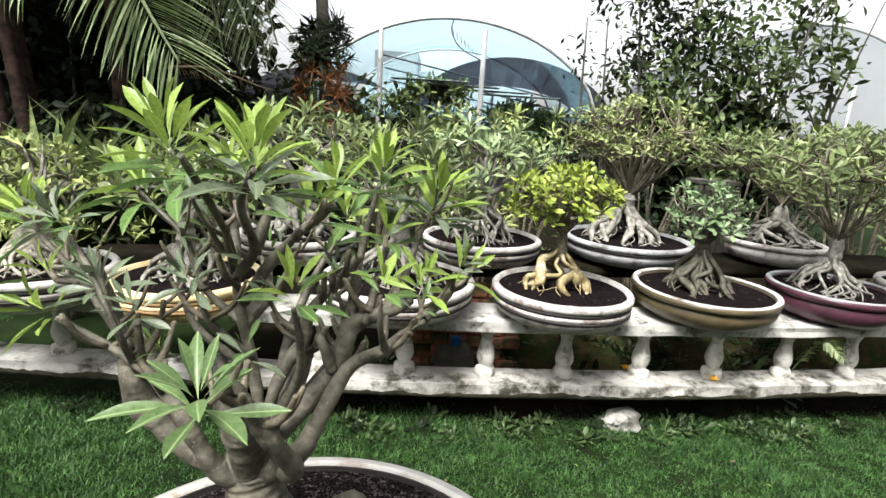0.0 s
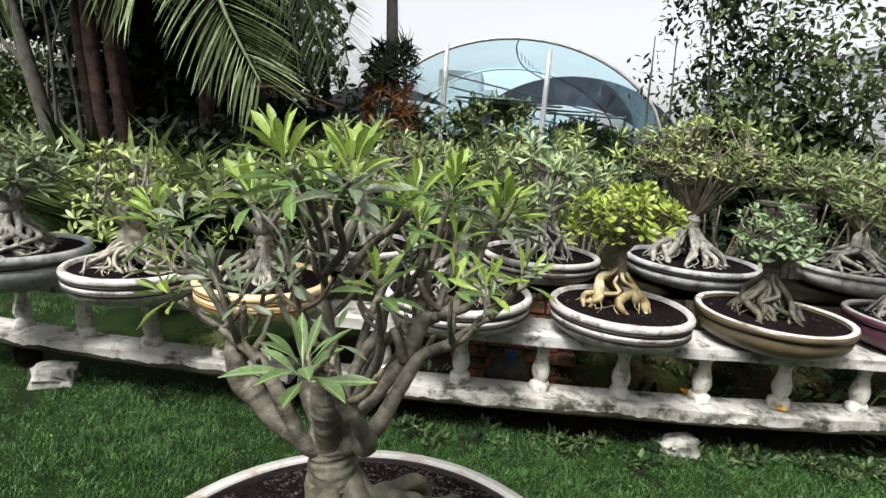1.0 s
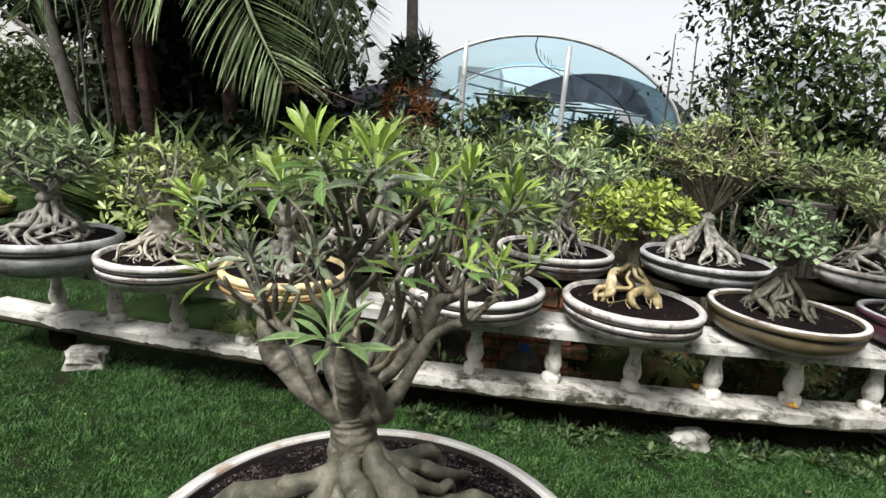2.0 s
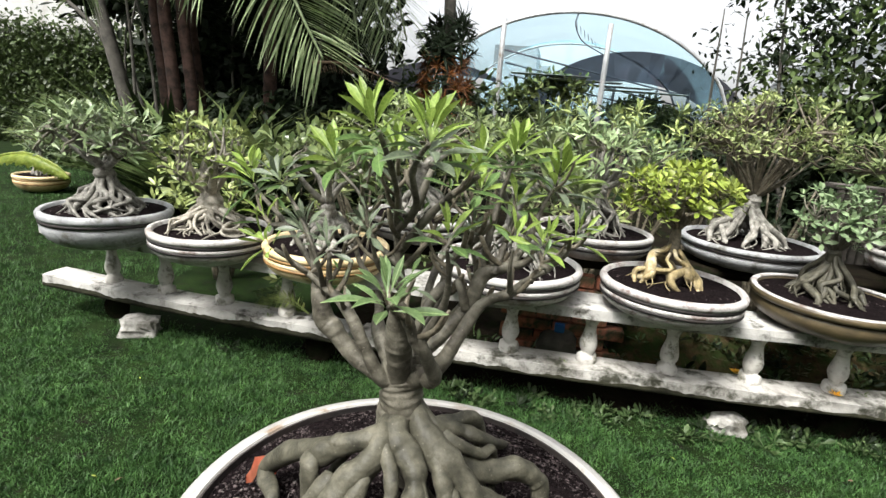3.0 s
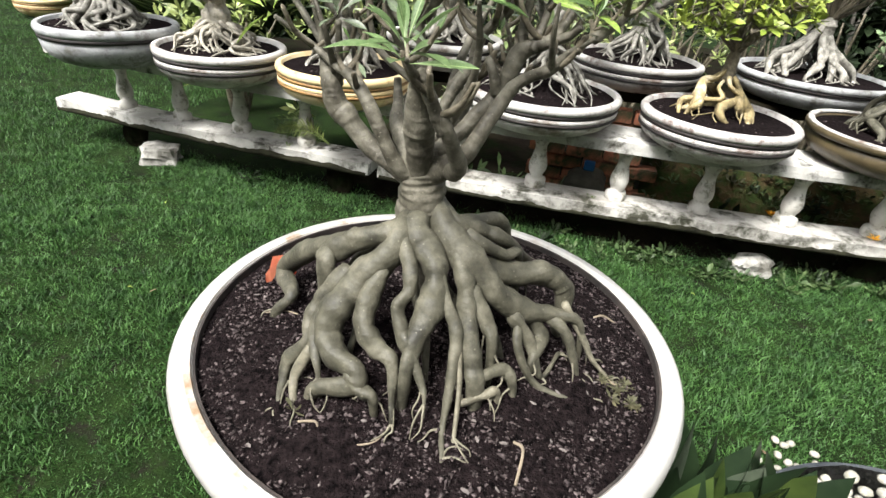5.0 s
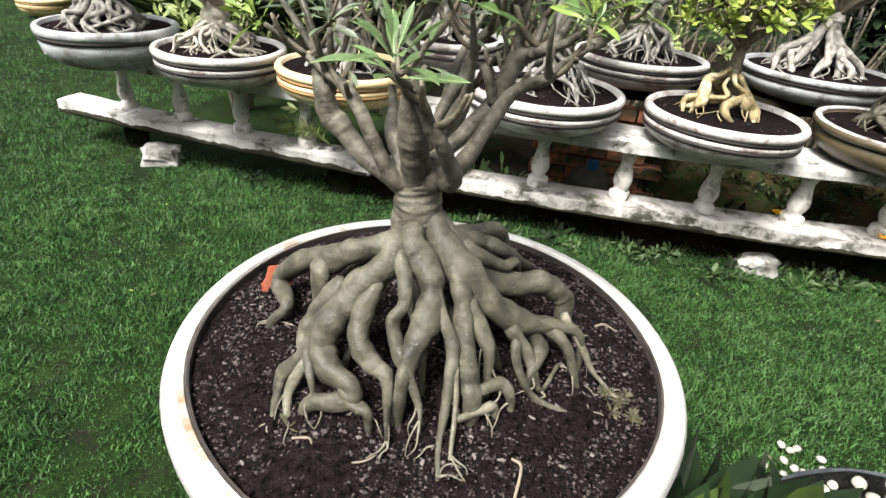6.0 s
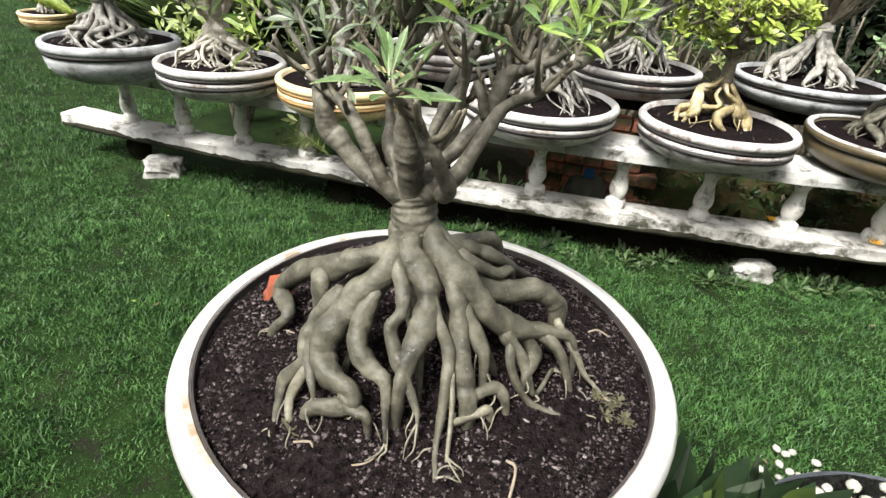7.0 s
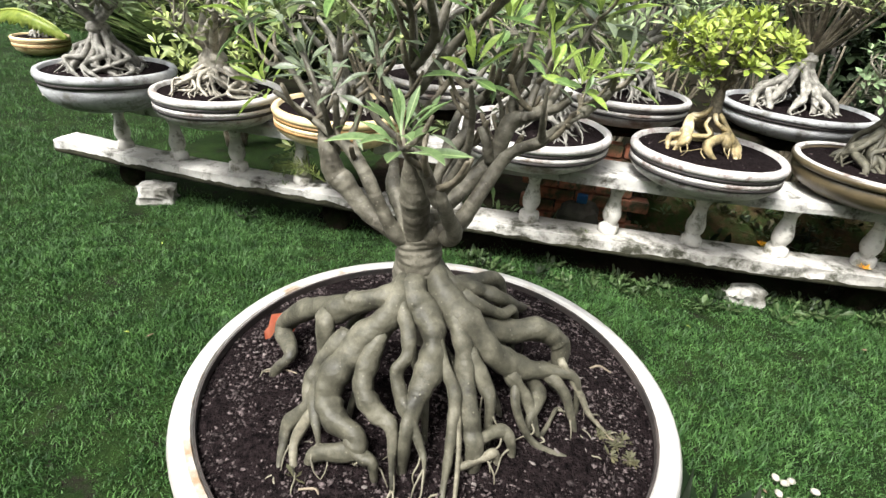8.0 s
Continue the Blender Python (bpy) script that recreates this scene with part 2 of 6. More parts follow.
def spline(pts, n):
    """Catmull-Rom through rows of (x, y, z, r)."""
    p = np.array(pts, float)
    p = np.vstack([2 * p[0] - p[1], p, 2 * p[-1] - p[-2]])
    out = []
    for i in range(1, len(p) - 2):
        a, b, c, d = p[i - 1:i + 3]
        for k in range(n):
            t = k / n
            out.append(0.5 * (2 * b + (c - a) * t + (2 * a - 5 * b + 4 * c - d) * t * t + (3 * b - a - 3 * c + d) * t ** 3))
    out.append(p[-2])
    out = np.array(out)
    out[:, 3] = np.maximum(out[:, 3], 0.0006)
    return out


def tube(bm, pts, n=5, segs=8, rough=0.0, seed=0, flat=1.0, rings=0.0, knobs=0.0):
    """A closed tapering tube along rows of (x, y, z, r), with uneven girth; rings swells it at old leaf scars, knobs adds lumps."""
    s = spline(pts, n)
    rng = np.random.default_rng(seed)
    ph = rng.uniform(0, 6.28, 4)
    far = np.concatenate([[0], np.cumsum(np.linalg.norm(np.diff(s[:, :3], axis=0), axis=1))])
    scars = np.cumsum(rng.uniform(0.014, 0.034, 60)) if rings else []
    layer = bm.verts.layers.float.get("along") or bm.verts.layers.float.new("along")
    loops = []
    up = Vector((0.31, 0.17, 0.93))
    o = Vector(rng.uniform(-9, 9, 3))
    for i, (x, y, z, r) in enumerate(s):
        d = Vector(s[min(i + 1, len(s) - 1), :3] - s[max(i - 1, 0), :3])
        if d.length < 1e-7:
            d = Vector((0, 0, 1))
        d.normalize()
        side = d.cross(up)
        if side.length < 0.05:
            side = d.cross(Vector((1, 0, 0)))
        side.normalize()
        up = side.cross(d).normalized()
        ring = []
        swell = 1 + rings * sum(math.exp(-((far[i] - q) / 0.0032) ** 2) for q in scars)
        for k in range(segs):
            a = 6.28318 * k / segs
            w = 1 + rough * (0.5 * math.sin(2 * a + ph[0] + i * 0.35) + 0.5 * math.sin(3 * a + ph[1] - i * 0.22) + 0.8 * math.sin(i * 0.9 + ph[2]) * math.sin(i * 0.37 + ph[3]))
            p = Vector((x, y, z)) + (side * math.cos(a) + up * math.sin(a) * flat) * r * w * swell
            if knobs:
                p += (side * math.cos(a) + up * math.sin(a)) * r * knobs * (noise.noise(p * 34 + o) + 0.5 * noise.noise(p * 90 + o))
            v = bm.verts.new(p)
            v[layer] = far[i] + ph[0]
            ring.append(v)
        loops.append(ring)
    for a, b in zip(loops, loops[1:]):
        for k in range(segs):
            bm.faces.new((a[k], a[(k + 1) % segs], b[(k + 1) % segs], b[k]))
    bm.faces.new(loops[0][::-1])
    bm.faces.new(loops[-1])
    return bm


def lathe(bm, profile, segs=64, wob=0.0, seed=0, ring=False):
    """A turned solid from rows of (radius, height); the first and last rows close it."""
    rng = np.random.default_rng(seed)
    ph = rng.uniform(0, 6.28, 3)
    rings = []
    for r, z in profile:
        rings.append([bm.verts.new((r * (1 + wob * math.sin(2 * a + ph[0]) + 0.6 * wob * math.sin(5 * a + ph[1])) * math.cos(a), r * (1 + wob * math.sin(3 * a + ph[2])) * math.sin(a), z + wob * 0.3 * math.sin(2 * a + ph[1])))
                      for a in (6.283185 * k / segs for k in range(segs))])
    for a, b in zip(rings, rings[1:] + (rings[:1] if ring else [])):
        for k in range(segs):
            bm.faces.new((a[k], a[(k + 1) % segs], b[(k + 1) % segs], b[k]))
    if not ring:
        bm.faces.new(rings[0][::-1])
        bm.faces.new(rings[-1])
    return bm


def raw(name, v, f, material, parent=None, label="", smooth=False):
    """A mesh straight from arrays of corners and equal-sided faces."""
    me = bpy.data.meshes.new(name)
    k = f.shape[1]
    me.vertices.add(len(v))
    me.vertices.foreach_set("co", np.ascontiguousarray(v, np.float32).ravel())
    me.loops.add(f.size)
    me.loops.foreach_set("vertex_index", np.ascontiguousarray(f, np.int32).ravel())
    me.polygons.add(len(f))
    me.polygons.foreach_set("loop_start", np.arange(0, f.size, k, dtype=np.int32))
    me.polygons.foreach_set("loop_total", np.full(len(f), k, np.int32))
    me.update(calc_edges=True)
    me.materials.append(material)
    if smooth:
        me.shade_smooth()
    ob = new(name, me)
    ob.parent = parent
    if label:
        ob["label"] = label
    return ob


def leaf_shape(width=0.3, fold=0.25, droop=0.25, rows=3, tip=0.55):
    """A folded, drooping leaf of length 1 along +x: corners and triangles."""
    v, f = [(0, 0, 0)], []
    for i in range(1, rows + 1):
        t = i / (rows + 1)
        w = width * 0.5 * math.sin(math.pi * t ** (math.log(0.5) / math.log(tip)))
        z = -droop * t * t
        v += [(t, w, z + fold * w), (t, 0, z), (t, -w, z + fold * w)]
    v.append((1, 0, -droop))
    f += [(0, 2, 1), (0, 3, 2)]
    for i in range(rows - 1):
        a, b = 1 + 3 * i, 4 + 3 * i
        f += [(a, a + 1, b + 1), (a, b + 1, b), (a + 1, a + 2, b + 2), (a + 1, b + 2, b + 1)]
    e = 1 + 3 * (rows - 1)
    f += [(e, e + 1, len(v) - 1), (e + 1, e + 2, len(v) - 1)]
    return np.array(v, float), np.array(f, int)


def leaves(places, ways, sizes, shape, rng, roll=0.5):
    """Corners and triangles of many leaves: each grows from its place along its way."""
    v, f = shape
    n = len(places)
    x = ways / np.linalg.norm(ways, axis=1)[:, None]
    up = np.tile([0.0, 0.0, 1.0], (n, 1)) + rng.normal(0, roll, (n, 3))
    y = np.cross(up, x)
    y /= np.linalg.norm(y, axis=1)[:, None] + 1e-9
    z = np.cross(x, y)
    vv = v[None] * sizes[:, None, None]
    out = places[:, None] + vv[..., :1] * x[:, None] + vv[..., 1:2] * y[:, None] + vv[..., 2:] * z[:, None]
    faces = f[None] + (np.arange(n) * len(v))[:, None, None]
    return out.reshape(-1, 3), faces.reshape(-1, f.shape[1])


def join(chunks):
    v, f, k = [], [], 0
    for a, b in chunks:
        v.append(a)
        f.append(b + k)
        k += len(a)
    return np.vstack(v), np.vstack(f)


def rosette(rng, n, length, shape, lift=(5, 75), weld=False):
    """Leaves in a whorl round the z axis, the inner ones steeper and shorter."""
    i = np.arange(n)
    az = i * 2.39996 + rng.normal(0, 0.15, n)
    el = np.radians(lift[0] + (lift[1] - lift[0]) * (i / max(n - 1, 1)) ** 0.9 + rng.normal(0, 6, n))
    way = np.stack([np.cos(el) * np.cos(az), np.cos(el) * np.sin(az), np.sin(el)], 1)
    size = length * (1.0 - 0.45 * (i / n) ** 2) * rng.uniform(0.82, 1.1, n)
    place = np.stack([0.006 * np.cos(az), 0.006 * np.sin(az), 0.03 * length / 0.09 * (i / n)], 1)
    v, f = leaves(place, way, size, shape, rng, 0.12)
    if weld:
        v[::len(shape[0])] = 0
        f = np.where(f % len(shape[0]) == 0, 0, f)
    return v, f


def blob(bm, r, rng, amount=0.25, sub=3):
    bmesh.ops.create_icosphere(bm, subdivisions=sub, radius=1.0)
    o = Vector(rng.uniform(-50, 50, 3))
    for v in bm.verts:
        k = 1 + amount * noise.noise(v.co * 1.3 + o) + amount * 0.5 * noise.noise(v.co * 3.1 + o)
        v.co = Vector((v.co.x * r[0] * k, v.co.y * r[1] * k, v.co.z * r[2] * k))
    return bm


def box(bm, sx, sy, sz, x=0, y=0, z=0, bevel=0.0):
    r = bmesh.ops.create_cube(bm, size=1.0)
    for v in r["verts"]:
        v.co = Vector((v.co.x * sx + x, v.co.y * sy + y, v.co.z * sz + z))
    if bevel:
        bmesh.ops.bevel(bm, geom=[e for e in bm.edges if all(v in r["verts"] for v in e.verts)], offset=bevel, segments=2, affect="EDGES")
    return bm


M_DARKLEAF = mat("glossy_dark_leaf", (0.006, 0.014, 0.006), (0.020, 0.036, 0.015), rough=0.4, scale=9, spread=0.2, spec=0.3, rand=0.5)
M_OLIVELEAF = mat("olive_broad_leaf", (0.016, 0.030, 0.008), (0.05, 0.075, 0.018), rough=0.35, scale=9, spread=0.2, spec=0.4, rand=0.5)
M_GREYLEAF = mat("grey_green_broad_leaf", (0.045, 0.06, 0.04), (0.09, 0.11, 0.075), rough=0.4, scale=9, spread=0.2, spec=0.4, rand=0.4)
M_WOOD = mat("weathered_wood", (0.035, 0.03, 0.025), (0.10, 0.088, 0.075), rough=0.85, scale=12, bump=0.4, bump_scale=40)
M_DRY = mat("dry_frond", (0.11, 0.07, 0.042), (0.20, 0.135, 0.085), rough=0.8, scale=12, spread=0.2, rand=0.4)
M_PEBBLE = mat("pale_pebble", (0.36, 0.335, 0.30), (0.15, 0.15, 0.11), rough=0.7, scale=1.4, spread=0.25, bump=0.3, rand=0.55)
M_MOSS = leaf_mat("mossy_weed", (0.035, 0.05, 0.016), (0.12, 0.135, 0.045), 0.5, 0.7)
M_BIG_MAIN = leaf_mat("large_green_leaf", (0.045, 0.125, 0.018), (0.125, 0.255, 0.05), 0.55, 0.4, 0.3, (0.26, 0.38, 0.13))
M_BIG_YOUNG = leaf_mat("large_young_leaf", (0.115, 0.265, 0.022), (0.29, 0.47, 0.07), 0.5, 0.4, 0.34, (0.4, 0.52, 0.16))
M_BIG_BLUE = leaf_mat("large_grey_green_leaf", (0.06, 0.115, 0.038), (0.17, 0.25, 0.11), 0.5, 0.4, 0.22, (0.22, 0.28, 0.14))
M_WEED = leaf_mat("weed_leaf", (0.024, 0.066, 0.013), (0.085, 0.155, 0.038), 0.6, 0.45, 0.2)
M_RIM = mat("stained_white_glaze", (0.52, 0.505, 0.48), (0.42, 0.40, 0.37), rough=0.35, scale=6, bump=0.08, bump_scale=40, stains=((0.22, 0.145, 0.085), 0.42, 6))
M_ROOTTIP = bark_mat("pale_root_skin", (0.075, 0.07, 0.052), (0.15, 0.138, 0.10), (0.25, 0.23, 0.175), 34)
M_GRAVEL = mat("grey_gravel", (0.27, 0.255, 0.225), (0.07, 0.07, 0.055), rough=0.85, scale=45, spread=0.2, bump=0.9, bump_scale=70)
M_SLATE = mat("slate_grey_tray", (0.022, 0.026, 0.032), (0.045, 0.05, 0.056), rough=0.5, scale=12, bump=0.1)
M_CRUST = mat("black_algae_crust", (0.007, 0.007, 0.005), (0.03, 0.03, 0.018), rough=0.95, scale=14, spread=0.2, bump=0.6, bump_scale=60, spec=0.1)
M_PALETWIG = bark_mat("grey_twig", (0.05, 0.046, 0.034), (0.14, 0.13, 0.10), (0.26, 0.245, 0.20), 40)
# Soil stain plus the rim's shade, both put into one near-black colour.
M_SOILWALL_SHADE = mat("soil_shade_clay", (0.014, 0.011, 0.010), (0.04, 0.03, 0.026), rough=0.9, scale=14, bump=0.3)
M_BIG_FRESH = leaf_mat("large_fresh_leaf", (0.07, 0.165, 0.032), (0.155, 0.285, 0.075), 0.5, 0.42, 0.28, (0.34, 0.44, 0.2))
M_BRANCH = bark_mat("scarred_grey_bark", (0.034, 0.030, 0.022), (0.10, 0.092, 0.070), (0.185, 0.172, 0.136), 30, 0.25)
M_LEAF_H = leaf_mat("hedge_leaf", (0.018, 0.05, 0.009), (0.125, 0.215, 0.045), 0.75, 0.45, 0.2)
M_POTM = mat("mossy_white_pot", (0.55, 0.53, 0.51), (0.36, 0.335, 0.32), rough=0.6, scale=12, spread=0.2, bump=0.4, bump_scale=50, stains=((0.16, 0.115, 0.10), 0.46, 18))
M_STONED = mat("dirty_white_concrete", (0.52, 0.505, 0.47), (0.29, 0.275, 0.25), rough=0.85, scale=5, bump=0.6, bump_scale=35, stains=((0.04, 0.04, 0.025), 0.5, 8))
M_BANK = mat("mossy_earth", (0.022, 0.016, 0.009), (0.075, 0.05, 0.026), rough=0.95, scale=22, spread=0.2, bump=1.0, bump_scale=60, spec=0.05, stains=((0.022, 0.036, 0.010), 0.7, 14))
M_CHIP = mat("grey_bark_chip", (0.15, 0.13, 0.122), (0.05, 0.042, 0.038), rough=0.9, scale=60, spread=0.2, rand=0.6)
M_OCHRE = mat("ochre_groove", (0.30, 0.17, 0.055), (0.16, 0.09, 0.035), rough=0.6, scale=12, bump=0.1)


# ---- ground ----
def bench_front(x):
    """The bench's front edge: two old balustrades set end to end on a slight bend."""
    return 1.5065 + 0.026 * (x + 0.805) ** 2


def ground_z(x, y):
    return 0.012 * noise.noise(Vector((x * 0.7, y * 0.7, 0))) + 0.006 * noise.noise(Vector((x * 2.3, y * 2.3, 4)))


def make_ground():
    bm = bmesh.new()
    xs = [-400, -120, -40, -18] + [-12 + 0.4 * i for i in range(61)] + [18, 40, 120, 400]
    ys = [-400, -120, -40, -12] + [-4 + 0.4 * i for i in range(51)] + [24, 45, 120, 400]
    rows = [[bm.verts.new((x, y, ground_z(x, y) if abs(x) < 13 and -5 < y < 17 else 0.0)) for x in xs] for y in ys]
    for a, b in zip(rows, rows[1:]):
        for i in range(len(xs) - 1):
            bm.faces.new((a[i], a[i + 1], b[i + 1], b[i]))
    return tagged(link("ground", bm, M_TURF_SHADE), "green mown lawn, bare soil below the blades near black as painted shade", "lawn", kind="structure")


make_ground()


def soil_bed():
    """Bare earth under and behind the bench, coloured near black for its shade."""
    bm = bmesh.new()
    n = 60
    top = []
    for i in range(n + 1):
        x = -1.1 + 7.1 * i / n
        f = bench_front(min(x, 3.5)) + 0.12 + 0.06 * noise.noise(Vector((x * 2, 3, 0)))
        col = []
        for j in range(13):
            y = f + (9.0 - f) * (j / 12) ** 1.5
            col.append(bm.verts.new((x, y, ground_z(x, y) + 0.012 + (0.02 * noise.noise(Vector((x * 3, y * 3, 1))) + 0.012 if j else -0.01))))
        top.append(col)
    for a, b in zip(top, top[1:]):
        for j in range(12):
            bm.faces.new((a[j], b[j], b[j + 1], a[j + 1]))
    return tagged(link("soil_bed", bm, M_EARTH_SHADE), "earth under the potted plants, coloured near black for shade", "soil", kind="structure")


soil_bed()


# ---- the old balustrade that serves as a bench ----
def rail(x0, x1, z0, z1, depth, seed, parent, name):
    """A weathered concrete rail with chipped edges that follows the bend."""
    bm = bmesh.new()
    n = max(8, int((x1 - x0) / 0.045))
    o = Vector((seed * 7.1, 0, 0))
    prof = [(0, 0.012), (0, 0.5), (0, 1.0), (0.08, 1.0), (0.35, 1.0), (0.7, 1.0), (1, 1.0), (1, 0.5), (1, 0), (0.5, 0), (0.06, 0)]
    rings = []
    for i in range(n + 1):
        x = x0 + (x1 - x0) * i / n
        ring = []
        for k, (d, h) in enumerate(prof):
            w = noise.noise(Vector((x * 6, d * 4 + h * 2, k * 0.7)) + o)
            c = max(0.0, noise.noise(Vector((x * 3.1, 9.0, 2)) + o) - 0.05)
            yy = bench_front(x) + d * depth + (0.006 * w if k < 4 else 0.003 * w) + (0.018 * c if k in (1, 2) else 0)
            zz = z0 + h * (z1 - z0) + 0.003 * w - (0.02 * c if k == 2 else 0)
            ring.append(bm.verts.new((x + (0.02 * w if i in (0, n) else 0), yy, zz)))
        rings.append(ring)
    m = len(prof)
    for a, b in zip(rings, rings[1:]):
        for k in range(m):
            bm.faces.new((a[k], b[k], b[(k + 1) % m], a[(k + 1) % m]))
    bm.faces.new(rings[0])
    bm.faces.new(rings[-1][::-1])
    bmesh.ops.recalc_face_normals(bm, faces=bm.faces)
    ob = part(name, bm, M_STONED if x0 > -1 and z0 < 0.3 else M_STONEW, parent, smooth=False)
    if z0 > 0.3:
        return ob
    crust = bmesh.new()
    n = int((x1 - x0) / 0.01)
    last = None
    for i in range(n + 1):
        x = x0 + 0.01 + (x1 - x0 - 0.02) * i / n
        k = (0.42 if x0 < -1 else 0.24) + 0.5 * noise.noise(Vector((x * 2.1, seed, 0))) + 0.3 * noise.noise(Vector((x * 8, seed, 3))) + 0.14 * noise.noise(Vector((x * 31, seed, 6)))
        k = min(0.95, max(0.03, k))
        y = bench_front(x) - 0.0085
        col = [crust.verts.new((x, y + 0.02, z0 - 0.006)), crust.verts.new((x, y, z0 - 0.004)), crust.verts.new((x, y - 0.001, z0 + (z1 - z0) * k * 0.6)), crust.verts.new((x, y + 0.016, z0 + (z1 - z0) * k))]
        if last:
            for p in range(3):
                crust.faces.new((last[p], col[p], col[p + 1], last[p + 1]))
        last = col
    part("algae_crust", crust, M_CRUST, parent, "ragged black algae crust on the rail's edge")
    return ob


BALUSTER = None
for k, (x0, x1, label) in enumerate(((-2.72, -0.74, "short weathered white concrete balustrade lying as a bench on stones"),
                                     (-0.69, 4.4, "long weathered white concrete balustrade lying as a bench on stones"))):
    bench = thing("balustrade_bench", 0, 0, 0, label, "bench", "balustrade benches")
    rail(x0, x1, 0.19, 0.25, 0.17, 1 + k, bench, "lower_rail")
    rail(x0 + (0.02 if k == 0 else 0), x1, 0.508, 0.56, 0.25, 5 + k, bench, "upper_rail")
    for j in range(-6, 12):
        x = 0.075 + 0.385 * j - (0.055 if k == 0 else 0)
        if not x0 + 0.05 < x < x1 - 0.05:
            continue
        if BALUSTER is None:
            bm = lathe(bmesh.new(), [(0.046, -0.006), (0.05, 0.004), (0.048, 0.034), (0.043, 0.042), (0.029, 0.048), (0.031, 0.058), (0.038, 0.072), (0.0425, 0.09), (0.0425, 0.108), (0.038, 0.13), (0.031, 0.155), (0.0265, 0.18), (0.027, 0.2), (0.033, 0.218), (0.039, 0.232), (0.039, 0.27)], 20, 0.03, 3)
            ob = part("baluster", bm, M_BALUSTER, bench)
            BALUSTER = ob.data
        else:
            ob = new("baluster", BALUSTER)
            ob.parent = bench
        ob.matrix_basis = pose(x, bench_front(x) + 0.115, 0.246, 0, 0, 40 * j)


def rock(x, y, z, r, seed, label, category="stone", turn=0, name="rock", material=M_ROCK):
    bm = blob(bmesh.new(), r, np.random.default_rng(seed), 0.35, 3)
    ob = link(name, bm, material, smooth=False)
    ob.matrix_basis = pose(x, y, z, 0, 0, turn)
    return tagged(ob, label, category, "bench stones")


def lump(x, y, z, size, seed, label, turn):
    """A broken lump of old concrete with flat worn faces."""
    rng = np.random.default_rng(seed)
    bm = bmesh.new()
    bmesh.ops.create_cube(bm, size=1.0)
    bmesh.ops.bevel(bm, geom=bm.edges[:], offset=0.12, segments=1, affect="EDGES")
    bmesh.ops.subdivide_edges(bm, edges=bm.edges[:], cuts=3, use_grid_fill=True)
    o = Vector(rng.uniform(-9, 9, 3))
    for v in bm.verts:
        c = v.co.copy()
        c += Vector((noise.noise(c * 2.2 + o), noise.noise(c * 2.2 - o), noise.noise(c * 2.6 + o * 2))) * 0.16
        c += c.normalized() * 0.05 * noise.noise(c * 7 + o)
        v.co = Vector((c.x * size[0], c.y * size[1], c.z * size[2]))
    ob = link("rock", bm, M_ROCK, smooth=False)
    ob.matrix_basis = pose(x, y, z, 0, 0, turn)
    return tagged(ob, label, "stone", "bench stones")


rock(1.165, 1.69, 0.022, (0.104, 0.075, 0.06), 11, "rounded grey-white stone beside the bench on the lawn", turn=8)
lump(-2.03, 1.58, 0.04, (0.19, 0.14, 0.105), 12, "broken pale concrete lump on the lawn", 24)
# Added supports in the earth's near-black colour, so shade seems to hide them.
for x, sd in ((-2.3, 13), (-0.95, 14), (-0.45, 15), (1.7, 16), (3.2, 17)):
    rock(x, bench_front(x) + 0.14, 0.082, (0.08, 0.035, 0.118), sd, "added rough stone holding up the bench, coloured near black for shade", turn=0, material=M_EARTH_SHADE)


